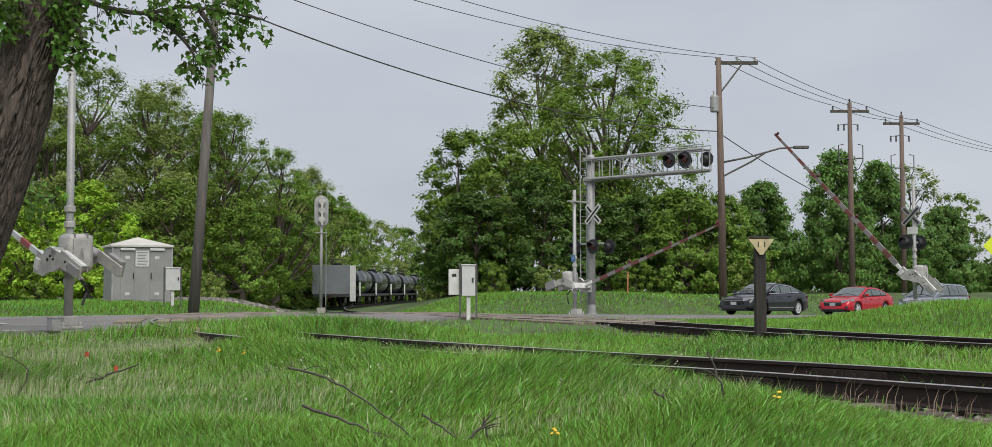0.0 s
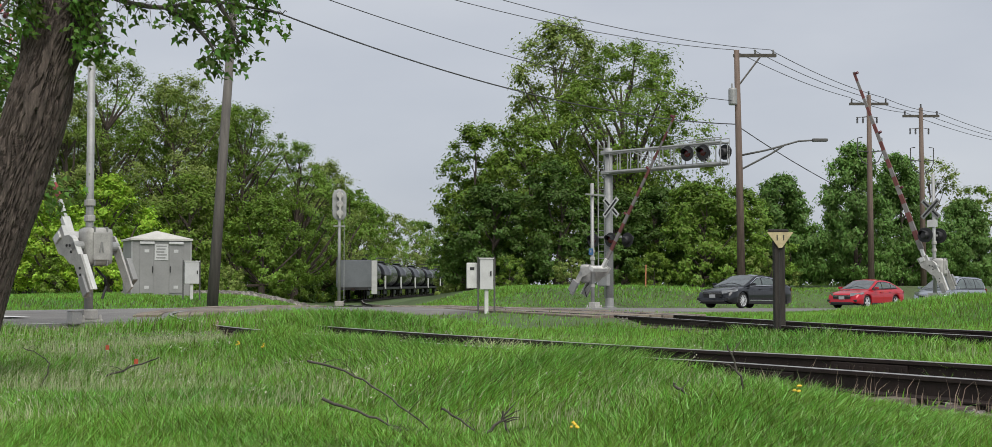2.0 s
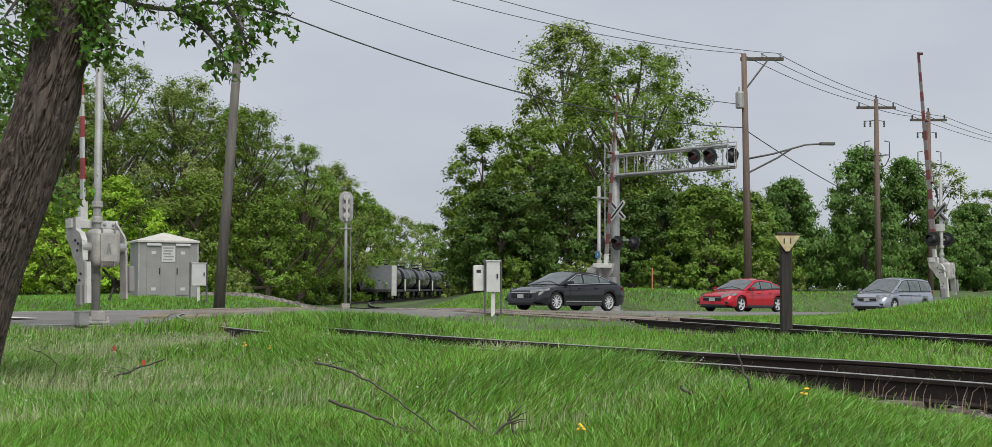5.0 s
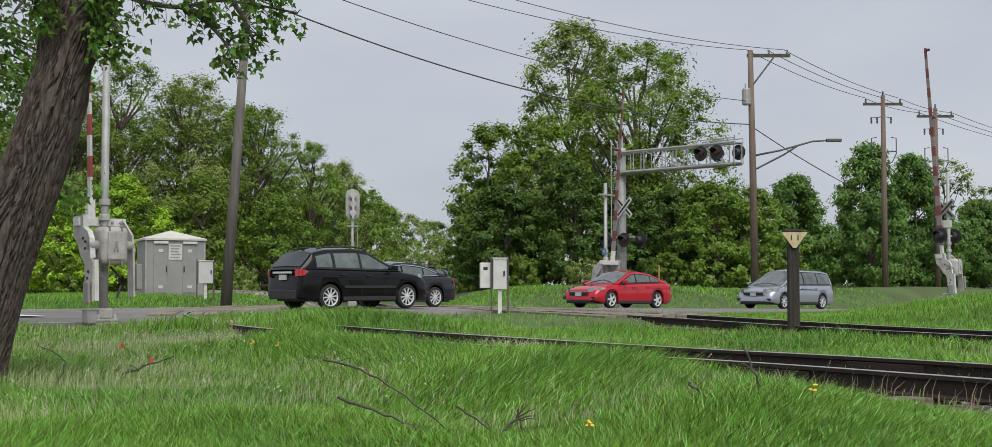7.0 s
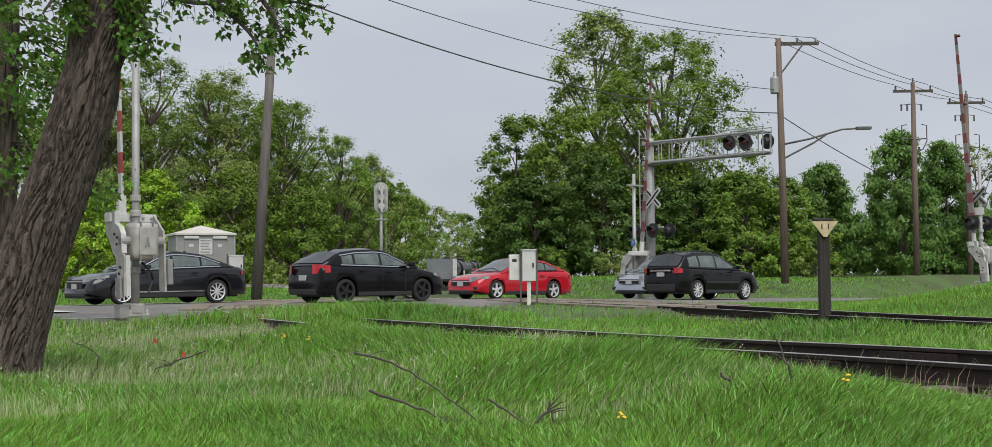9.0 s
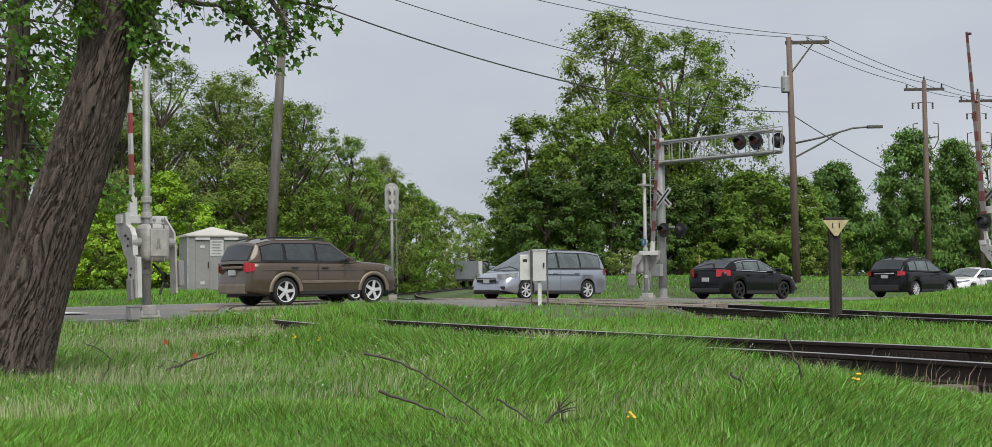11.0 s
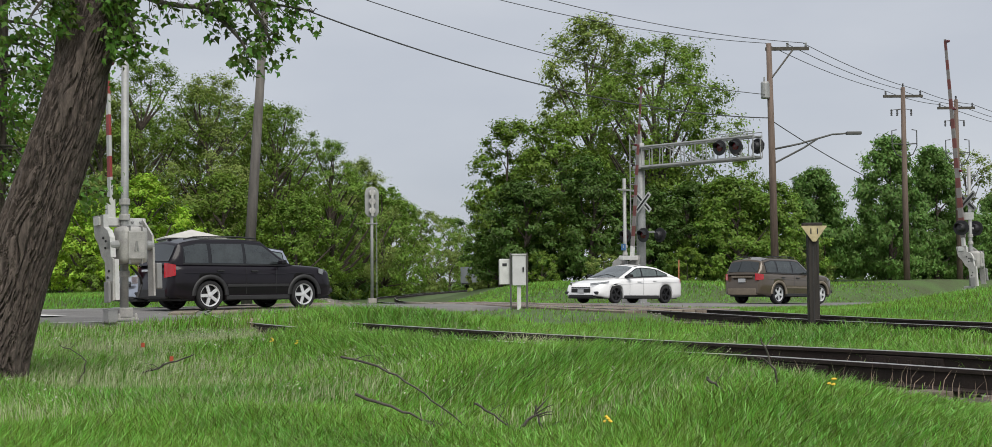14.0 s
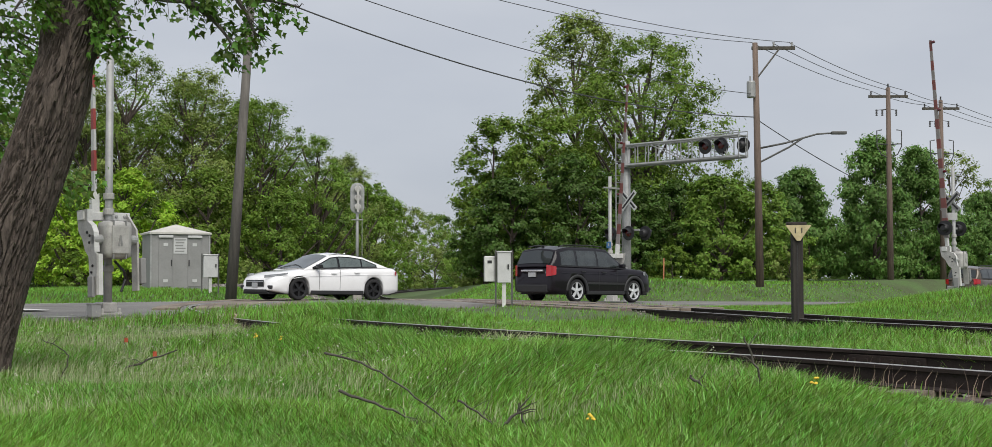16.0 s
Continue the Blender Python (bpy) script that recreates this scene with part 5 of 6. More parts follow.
def cantilever():
    root = thing("cantilever_signal", 5.27, 54, 0.15, -45, "galvanised cantilever mast with truss arm and flashers", "signal")
    part("footing", boxbm(-0.45, -0.45, -0.3, 0.45, 0.45, 0.08, bevel=0.02), M["concrete"], root)
    part("mast", tubebm([(0, 0, 0.05), (0, 0, 3), (0, 0, 6.75)], [0.17, 0.165, 0.15], 18), M["galv"], root, smooth=True)
    bm = bmesh.new()
    lathe(bm, [(0.28, 0.08), (0.28, 0.13), (0.19, 0.14), (0.18, 0.5)], 16)
    part("mast_base", bm, M["galv"], root)
    part("finial", tubebm([(0, 0, 6.75), (0, 0, 7.25)], [0.06, 0.03], 8), M["galv"], root)
    truss = part("truss", tubebm([(0, 0.25, 6.55), (5.8, 0.25, 6.55)], 0.045, 8), M["galv"], root)
    for yy in (-0.25, 0.25):
        for zz in (5.72, 6.55):
            if (yy, zz) != (0.25, 6.55):
                part("chord", tubebm([(0, yy, zz), (5.8, yy, zz)], 0.05, 8), M["galv"], truss)
        for i in range(11):
            x = 0.25 + i * 0.55
            part("upright", tubebm([(x, yy, 5.72), (x, yy, 6.55)], 0.024, 5), M["galv"], truss)
        for x0, x1 in ((1.3, 3.2), (3.9, 5.2)):
            part("diagonal", tubebm([(x0, yy, 6.55), (x1, yy, 5.72)], 0.024, 5), M["galv"], truss)
    for i in range(6):
        x = 0.25 + i * 1.1
        for zz in (5.72, 6.55):
            part("cross_tie", tubebm([(x, -0.25, zz), (x, 0.25, zz)], 0.02, 5), M["galv"], truss)
    part("walkway_deck", boxbm(0.2, -0.24, 5.76, 5.8, 0.24, 5.79), M["galv"], truss)
    for yy in (-0.3, 0.3):
        part("end_rail", tubebm([(3.9, yy, 6.55), (3.9, yy, 6.72), (5.8, yy, 6.72), (5.8, yy, 5.72)], 0.022, 5), M["galv"], truss)
    for x in (4.25, 5.0):
        lamp_unit(root, pose(x, -0.33, 6.2, 0, 0, -90))
    for x in (4.6, 5.6):
        lamp_unit(root, pose(x, 0.3, 6.2, 0, 0, 90))
    for zz in (5.72, 6.55):
        part("mast_collar", boxbm(-0.22, -0.28, zz - 0.08, 0.22, 0.28, zz + 0.08, bevel=0.02), M["galv"], root)
    lad = part("ladder", tubebm([(-0.42, -0.2, 0.5), (-0.42, -0.2, 7.1)], 0.025, 6), M["galv"], root)
    part("stringer", tubebm([(-0.42, 0.2, 0.5), (-0.42, 0.2, 7.1)], 0.025, 6), M["galv"], lad)
    for i in range(22):
        part("rung", tubebm([(-0.42, -0.2, 0.7 + i * 0.29), (-0.42, 0.2, 0.7 + i * 0.29)], 0.013, 5), M["galv"], lad)
    part("lamp_bar", boxbm(-0.75, -0.28, 2.98, 0.85, -0.2, 3.06, bevel=0.01), M["galv"], root)
    for x in (-0.6, 0.35, 0.8):
        lamp_unit(root, pose(x, -0.33 if x != 0.8 else 0.2, 2.9, 0, 0, -90 if x != 0.8 else 90))
    crossbuck(root, pose(0.3, -0.25, 4.25, 0, 0, -90))
    part("cabinet", boxbm(-0.3, -0.42, 1.0, 0.2, -0.2, 1.5, bevel=0.02), M["galv"], root)


cantilever()


def rail_signal():
    root = thing("railway_signal", -7.53, 68, 0.25, 12, "tall railway light signal seen from behind, oval head", "signal")
    part("mast", tubebm([(0, 0, 0), (0, 0, 5.9)], [0.085, 0.075], 12), M["galv"], root, smooth=True)
    part("plinth", boxbm(-0.22, -0.22, -0.3, 0.22, 0.22, 0.1, bevel=0.03), M["concrete"], root)
    bm = bmesh.new()
    n = 28
    ring = []
    for yy, s in ((-0.05, 0.94), (-0.04, 1.0), (0.05, 1.0), (0.06, 0.94)):
        row = []
        for k in range(n):
            a = k * math.tau / n
            cx, cz = 0.37 * s * math.cos(a), 0.37 * s * math.sin(a)
            row.append(bm.verts.new((cx, yy, 5.15 + cz + (0.45 if math.sin(a) >= 0 else -0.45))))
        ring.append(row)
    for a, b in zip(ring, ring[1:]):
        for k in range(n):
            bm.faces.new((a[k], a[(k + 1) % n], b[(k + 1) % n], b[k]))
    bm.faces.new(ring[0])
    bm.faces.new(ring[-1][::-1])
    bmesh.ops.recalc_face_normals(bm, faces=bm.faces[:])
    head = part("backplate", bm, M["galv"], root, "oval silver backplate")
    for zz in (4.68, 5.15, 5.62):
        bm = bmesh.new()
        lathe(bm, [(0.1, 0.0), (0.17, 0.05), (0.19, 0.22), (0.15, 0.3), (0.05, 0.31)], 14, Matrix.Translation((0, -0.04, zz)) @ Matrix.Rotation(math.pi / 2, 4, "X"))
        part("lamp_housing", bm, M["alu"], head, "round grey lamp housing")
    part("rim_band", boxbm(-0.06, -0.4, 4.4, 0.06, -0.34, 5.9, bevel=0.02), M["alu"], head)
    part("bracket", boxbm(-0.3, -0.12, 4.0, 0.3, 0.12, 4.06), M["galv"], root)
    part("ladder", tubebm([(0.28, 0.25, 0.2), (0.28, 0.25, 4.1), (0.2, 0.0, 4.5)], 0.02, 5), M["galv"], root)


rail_signal()


def shed():
    root = thing("relay_shed", -13.3, 53.0, 0.76, 26, "grey metal relay shed with double doors and notice", "shed")
    w, d, h = 1.16, 0.95, 2.3
    part("body", boxbm(-w, -d, 0, w, d, h, bevel=0.02), M["shed"], root)
    bm = bmesh.new()
    v = [bm.verts.new(p) for p in ((-w - 0.08, -d - 0.08, h), (w + 0.08, -d - 0.08, h), (w + 0.08, d + 0.08, h), (-w - 0.08, d + 0.08, h), (0, 0, h + 0.36))]
    u = [bm.verts.new(p) for p in ((-w - 0.08, -d - 0.08, h - 0.07), (w + 0.08, -d - 0.08, h - 0.07), (w + 0.08, d + 0.08, h - 0.07), (-w - 0.08, d + 0.08, h - 0.07))]
    for i in range(4):
        bm.faces.new((v[i], v[(i + 1) % 4], v[4]))
        bm.faces.new((u[i], u[(i + 1) % 4], v[(i + 1) % 4], v[i]))
    bm.faces.new(u[::-1])
    part("roof", bm, M["shedroof"], root, "pale hipped sheet roof")
    for i, (x0, x1) in enumerate(((-0.86, -0.32), (0.3, 0.84))):
        dr = part("door", boxbm(x0, -d - 0.03, 0.12, x1, -d - 0.003, h - 0.2, bevel=0.01), M["shed"], root)
        part("door_hood", boxbm(x0 - 0.02, -d - 0.1, h - 0.22, x1 + 0.02, -d - 0.003, h - 0.12, bevel=0.02), M["white"], dr, "white drip hood")
        part("door_label", boxbm(x0 + 0.18, -d - 0.04, h - 0.55, x0 + 0.36, -d - 0.03, h - 0.43), M["white"], dr)
        part("door_label", boxbm(x0 + 0.18, -d - 0.04, 0.3, x0 + 0.36, -d - 0.03, 0.42), M["white"], dr)
        part("handle", boxbm(x1 - 0.06 if i == 0 else x0 + 0.02, -d - 0.07, 0.95, x1 - 0.02 if i == 0 else x0 + 0.06, -d - 0.03, 1.2, bevel=0.008), M["black"], dr)
    nt = part("notice", boxbm(-0.28, -d - 0.02, 1.45, 0.26, -d - 0.003, 2.08), M["white"], root, "white notice board")
    for k in range(5):
        part("lettering_bar", boxbm(-0.22 + 0.03 * (k % 2), -d - 0.026, 1.98 - k * 0.115, 0.2 - 0.05 * (k % 3), -d - 0.02, 2.03 - k * 0.115), M["shed"], nt)
    part("plinth", boxbm(-w - 0.02, -d - 0.02, -0.3, w + 0.02, d + 0.02, -0.004), M["concrete"], root)
    for sx in (-w - 0.01, w + 0.01):
        part("corner_post", boxbm(sx - 0.03, -d - 0.03, 0, sx + 0.03, -d + 0.03, h), M["galv"], root)


shed()


def cabinet(x, y, z, rz, w, h, lift, second, label):
    root = thing("signal_cabinet", x, y, z, rz, label, "cabinet", "trackside cabinets")
    part("box", boxbm(-w / 2, -0.14, lift, w / 2, 0.14, lift + h, bevel=0.015), M["white"], root, "white metal box")
    part("lid", boxbm(-w / 2 - 0.02, -0.16, lift + h, w / 2 + 0.02, 0.16, lift + h + 0.03, bevel=0.008), M["silver"], root)
    for sx in (-w / 2 - 0.04, w / 2 + 0.04):
        part("post", boxbm(sx - 0.022, -0.03, -0.2, sx + 0.022, 0.03, lift + h + 0.06), M["darkpost"], root, "dark channel post")
    part("leg", boxbm(-0.05, -0.08, -0.2, 0.05, 0.02, lift), M["silver"], root)
    part("latch", boxbm(w / 2 - 0.09, -0.165, lift + h * 0.45, w / 2 - 0.05, -0.14, lift + h * 0.6), M["black"], root)
    if second:
        s = part("rear_box", boxbm(-w / 2 - 0.34, 0.05, lift + 0.03, -w / 2 - 0.06, 0.4, lift + h - 0.1, bevel=0.015), M["silver"], root, "grey box behind")
        part("label_plate", boxbm(-w / 2 - 0.26, 0.045, lift + h - 0.3, -w / 2 - 0.14, 0.051, lift + h - 0.22), M["black"], s)


cabinet(0.1, 35, 0.46, 4, 0.36, 0.82, 0.62, True, "white trackside cabinet on galvanised posts")
cabinet(-10.3, 46, 0.5, 20, 0.5, 0.78, 0.75, False, "white trackside cabinet on posts by the shed")


M["darktimber"] = mat("dark_timber", (0.035, 0.03, 0.026), 0.9, vary=0.5, scale=3, bump=0.5, stretch=(6, 6, 0.5))


def marker_post():
    root = thing("marker_post", 5.5, 24.0, 0.3, 0, "dark timber post with faded yellow triangle plate", "marker post")
    part("post", boxbm(-0.1, -0.1, -0.2, 0.095, 0.1, 1.72, bevel=0.02), M["darktimber"], root, "weathered dark timber post")
    bm = prism(bmesh.new(), [(-0.24, 1.87), (0.24, 1.87), (0.03, 1.58), (-0.03, 1.58)], -0.145, -0.115)
    tri = part("plate", bm, M["yellow"], root, "faded yellow triangle plate")
    for sx in (-0.07, 0.05):
        part("lettering_bar", boxbm(sx, -0.15, 1.72, sx + 0.02, -0.145, 1.82), M["black"], tri)
    part("cap", boxbm(-0.2, -0.11, 1.86, 0.17, 0.05, 1.93, bevel=0.03), M["darktimber"], root, "dark split timber cap")
    part("grain_split", boxbm(-0.02, -0.103, 0.1, -0.005, -0.099, 1.5), M["trim"], root)


marker_post()


def road_sign():
    root = thing("warning_sign", 27.2, 66, 0.5, 0, "yellow-green diamond warning sign on a post", "sign")
    part("post", tubebm([(0, 0, 0), (0, 0, 3.4)], 0.035, 8), M["galv"], root)
    part("plate", box(bmesh.new(), -0.45, -0.06, -0.45, 0.45, -0.045, 0.45, bevel=0.004, m=Matrix.Translation((0, 0, 3.0)) @ Matrix.Rotation(radians(45), 4, "Y")), M["signyellow"], root, "diamond plate")


road_sign()

for x, y, zz in ((7.9, 63.0, 1.15),):
    st = thing("marker_stake", x, y, gz(x, y) - 0.05, 0, "thin orange marker stake in the grass", "stake")
    part("stake", tubebm([(0, 0, 0), (0.02, 0, zz)], 0.032, 8), mat("orange_stake", (0.5, 0.2, 0.1), 0.6), st)


# ---------------- crossing panels ----------------
def crossing_panels(name, T, label, edge=24.6):
    root = thing(name, 0, 0, 0, 0, label, "crossing panel", kind="structure")
    P = T[road_p(T[:, 0], T[:, 1]) > edge]
    P = P[road_p(P[:, 0], P[:, 1]) < 36.2]
    seg = np.concatenate([[0], np.cumsum(np.hypot(*np.diff(T[:, :2], axis=0).T))])
    s0 = float(np.interp(P[0, 1], T[:, 1], seg))
    s1 = float(np.interp(P[-1, 1], T[:, 1], seg))
    rng = random.Random(3)
    s = s0
    while s < s1 - 0.5:
        for off in (-1.42, -1.12, -0.5, -0.17, 0.17, 0.5, 1.12, 1.42):
            c, h = along(T, s + 1.2)
            x, y = c[0] + math.sin(h) * off, c[1] - math.cos(h) * off
            q = road_q(x, y)
            z = c[2] - 0.012 + rng.uniform(0, 0.012)
            if 25.5 < road_p(x, y) < 35:
                z = max(z, float(road_z(q)) + 0.05)
            part("plank", boxbm(-1.18, -0.145, -0.12, 1.18, 0.145, 0.0, bevel=0.01), M["plank"], root, at=pose(x, y, z, 0, 0, math.degrees(h)))
        s += 2.4


crossing_panels("crossing_1", TA, "worn timber crossing panels between the rails")
crossing_panels("crossing_2", TB, "worn timber crossing panels between the rails", 18.5)


# ---------------- near trees ----------------
def bark_trunk(name, pts, radii, parent, n=56, per=14, seed=0.0):
    cur = spline(pts, per)
    rs = np.interp(np.linspace(0, len(pts) - 1, len(cur)), range(len(pts)), radii)
    bm = bmesh.new()
    prev = None
    for i, p in enumerate(cur):
        d = (cur[min(i + 1, len(cur) - 1)] - cur[max(i - 1, 0)]).normalized()
        sx = Vector((1, 0, 0))
        sx = (sx - d * sx.dot(d)).normalized()
        sy = d.cross(sx)
        ring = []
        for k in range(n):
            a = k * math.tau / n
            w = a + 0.3 * noise.noise((p.z * 1.3, math.cos(a) * 1.5, math.sin(a) * 1.5 + seed))
            ridge = abs(noise.noise((math.cos(w) * 8.5, math.sin(w) * 8.5, p.z * 1.9 + seed))) + 0.7 * abs(noise.noise((math.cos(w) * 17, math.sin(w) * 17, p.z * 5.0 + seed)))
            lump = 0.08 * noise.noise((math.cos(a), math.sin(a), p.z * 0.6 + seed))
            r = rs[i] * (0.97 + lump) + 0.1 * min(1.0, rs[i] / 0.25) * (min(0.75, ridge * 1.9) - 0.5)
            ring.append(bm.verts.new(p + (sx * math.cos(a) + sy * math.sin(a)) * r))
        if prev:
            for k in range(n):
                bm.faces.new((prev[k], prev[(k + 1) % n], ring[(k + 1) % n], ring[k]))
        prev = ring
    bmesh.ops.recalc_face_normals(bm, faces=bm.faces[:])
    return part(name, bm, M["bark"], parent)


def lobed_leaves(rng, centers, spread, per, size):
    """Hanging leaves with three lobes each, as six triangles."""
    C = np.repeat(np.asarray(centers), per, 0)
    n = len(C)
    P = C + rng.normal(size=(n, 3)) * np.array([spread, spread, spread * 0.8])
    t = rng.normal(size=(n, 3)) * 0.6 + np.array([0.55, -0.1, -0.75])
    t /= np.linalg.norm(t, axis=1)[:, None]
    nr = np.cross(t, rng.normal(size=(n, 3)))
    nr /= np.linalg.norm(nr, axis=1)[:, None]
    b = np.cross(nr, t)
    s = (size * rng.uniform(0.6, 1.25, n))[:, None]
    shape = [(0, 0, 0), (0.3, 0.42, 0.06), (0.45, 0.2, 0.0), (1.0, 0.0, -0.12), (0.45, -0.2, 0.0), (0.3, -0.42, 0.06)]
    V = np.stack([P + s * (u * t + v * b + w * nr) for u, v, w in shape], 1).reshape(-1, 3)
    base = np.arange(n)[:, None] * 6
    tri = np.array([0, 1, 2, 0, 2, 3, 0, 3, 4, 0, 4, 5])
    return V, (base + tri).ravel()


def near_tree():
    root = thing("maple_tree", 0, 0, EYE * (1 - 0.875), 0, "large leaning maple trunk with furrowed bark and drooping leaves", "tree")
    root.scale = (0.875, 0.875, 0.875)
    bark_trunk("trunk", [(-6.73, 16.4, -0.15), (-6.6, 16.4, 0.35), (-6.29, 16.4, 1.4), (-5.97, 16.4, 2.4), (-5.58, 16.4, 3.6), (-5.4, 16.4, 4.6)], [0.56, 0.46, 0.4, 0.387, 0.37, 0.2], root, 240, 46)
    bark_trunk("fork", [(-5.74, 16.4, 3.0), (-5.56, 16.42, 4.3), (-5.5, 16.5, 5.2), (-5.62, 16.6, 7.5)], [0.2, 0.25, 0.22, 0.16], root, 110, 26, 3.0)
    bark_trunk("fork", [(-5.72, 16.38, 3.0), (-5.22, 16.35, 4.4), (-4.9, 16.3, 5.3), (-4.3, 16.1, 7.6)], [0.2, 0.23, 0.2, 0.15], root, 110, 26, 7.0)
    rng = np.random.default_rng(5)
    r2 = random.Random(8)
    bm = bmesh.new()
    cs = []
    limbs = [[(-4.95, 16.3, 5.0), (-4.5, 16.2, 4.78), (-4.0, 16.2, 4.7), (-3.5, 16.2, 4.78), (-3.0, 16.2, 4.72), (-2.5, 16.2, 4.62)],
             [(-4.0, 16.2, 4.72), (-3.7, 16.2, 4.55), (-3.45, 16.2, 4.3), (-3.3, 16.2, 4.05)],
             [(-3.3, 16.2, 4.75), (-3.15, 16.2, 4.5), (-3.05, 16.2, 4.25)],
             [(-5.1, 16.2, 4.9), (-4.85, 16.0, 4.6), (-4.65, 16.0, 4.2)],
             [(-5.2, 16.2, 5.2), (-4.6, 16.1, 5.1), (-3.8, 16.0, 5.2), (-3.0, 16.0, 5.0), (-2.6, 16, 4.85)],
             [(-5.6, 16.0, 4.9), (-5.75, 15.8, 4.75), (-5.9, 15.7, 4.5)], [(-5.6, 16, 5.2), (-6.1, 15.8, 5.0), (-6.6, 15.7, 4.6), (-6.9, 15.7, 4.1)],
             [(-5.5, 16, 5.4), (-6.4, 16, 5.3), (-7.2, 16.2, 4.9)]]
    for li, pts in enumerate(limbs):
        cur = spline(pts, 6)
        tube(bm, cur, [0.035 * (1 - 0.8 * i / len(cur)) + 0.004 for i in range(len(cur))], 6)
        for i, p in enumerate(cur):
            if i < 5 and li in (0, 4):
                continue
            for _ in range(2 if li != 4 else 3):
                e = p + Vector((r2.uniform(-0.14, 0.22), r2.uniform(-0.25, 0.25), r2.uniform(-0.26, 0.12)))
                tube(bm, [p, p.lerp(e, 0.6) + Vector((0, 0, 0.03)), e], [0.007, 0.005, 0.003], 4, cap=False)
                cs.append(e)
    part("limb", bm, M["twig"], root)
    keep = [c for c in cs if r2.random() < 0.4]
    tr = [(-5.55 + r2.uniform(-0.25, 0.1), 15.95, 4.35 + r2.uniform(0, 0.6)) for _ in range(9)] + [(-4.85 + r2.uniform(-0.25, 0.2), 16.0, 4.0 + r2.uniform(0, 1.0)) for _ in range(26)]
    V, L = lobed_leaves(rng, keep + [Vector(c) for c in tr], 0.08, 14, 0.108)
    o = new("foliage", np_mesh("foliage", V, 3, L, M["leaf"]))
    o.parent = root

    root = thing("maple_tree", 0, 0, 0, 0, "dark leafy maple standing behind the large trunk", "tree")
    bark_trunk("trunk", [(-9.05, 22, -0.1), (-8.98, 22, 1.5), (-8.9, 22, 4), (-8.8, 22, 8)], [0.27, 0.23, 0.2, 0.13], root, 40, 10, 11.0)
    cs = []
    bm = bmesh.new()
    for k in range(95):
        x, z = r2.uniform(-10.8, -7.2), r2.uniform(2.3, 7.4)
        if r2.random() > (z - 0.6) / 5:
            continue
        c = Vector((x, 22 + r2.uniform(-1.2, 1.0), z))
        tube(bm, [(-8.9, 22, z + 0.4), Vector((-8.9, 22, z + 0.4)).lerp(c, 0.5) + Vector((0, 0, 0.15)), c], [0.03, 0.02, 0.006], 5, cap=False)
        for _ in range(3):
            cs.append(c + Vector((r2.uniform(-0.35, 0.35), r2.uniform(-0.4, 0.4), r2.uniform(-0.4, 0.3))))
    part("limb", bm, M["twig"], root)
    V, L = lobed_leaves(rng, cs, 0.16, 26, 0.14)
    o = new("foliage", np_mesh("foliage", V, 3, L, M["leaf"]))
    o.parent = root


near_tree()


# ---------------- fallen twigs ----------------
def fallen_branch(label, pts, r):
    pts = [(x, y, gz(x, y) + dz) for x, y, dz in pts]
    rng = random.Random(int(abs(pts[0][0]) * 1000))
    cur = [p + Vector((rng.uniform(-1, 1), rng.uniform(-1, 1), rng.uniform(-1, 1))) * 0.012 for p in spline(pts, 5)]
    bm = tubebm(cur, [0.75 * r * (1 - 0.7 * i / len(cur)) + 0.002 for i in range(len(cur))], 7)
    for _ in range(3):
        p = cur[rng.randrange(2, len(cur) - 1)]
        e = p + Vector((rng.uniform(-0.16, 0.16), rng.uniform(-0.1, 0.1), rng.uniform(0.02, 0.13)))
        tube(bm, [p, p.lerp(e, 0.5) + Vector((0.01, 0, 0.012)), e], [r * 0.35, r * 0.25, 0.002], 5)
    root = tagged(part("fallen_branch", bm, M["twig"], None), label, "branch", "fallen branches")
    return root


fallen_branch("dark fallen branch with forked ends in the grass", [(-0.16, 9.9, -0.03), (-0.04, 10.0, 0.03), (0.1, 10.0, 0.13), (0.18, 10.0, 0.2)], 0.024)
fallen_branch("dark fallen branch with forked ends in the grass", [(0.25, 10.0, -0.02), (0.21, 10.0, 0.1), (0.16, 10.0, 0.24)], 0.017)
fallen_branch("thin bent dry twig in the grass", [(-1.23, 10.1, 0.32), (-0.95, 10.1, 0.22), (-0.7, 10.0, 0.14), (-0.32, 10.0, 0.0)], 0.015)
fallen_branch("thin bent dry twig in the grass", [(-1.36, 10.2, 0.6), (-0.98, 10.1, 0.5), (-0.62, 10.0, 0.3), (-0.28, 10.0, 0.02)], 0.011)
fallen_branch("thin bent dry twig in the grass", [(-0.3, 10.0, 0.28), (-0.15, 10.0, 0.18), (0.05, 10.0, 0.02)], 0.011)
fallen_branch("pale broken twig in the grass", [(-0.66, 9.9, 0.12), (-0.52, 9.9, 0.06), (-0.38, 9.9, 0.0)], 0.02)
fallen_branch("thin upright dry twig in the grass", [(2.06, 10.0, -0.02), (1.99, 10.0, 0.26), (1.9, 10.0, 0.52)], 0.014)
fallen_branch("thin bent dry twig in the grass", [(1.48, 10.0, 0.28), (1.58, 10.0, 0.17), (1.72, 10.0, 0.08), (2.0, 10.0, 0.05)], 0.014)
fallen_branch("dark bent twig in the grass", [(-4.35, 15.0, 0.1), (-4.05, 15.0, 0.22), (-3.7, 15, 0.36)], 0.018)
fallen_branch("pale dry stalk in the grass", [(-4.9, 14.5, 0.02), (-4.8, 14.5, 0.3), (-5.1, 14.5, 0.45)], 0.01)


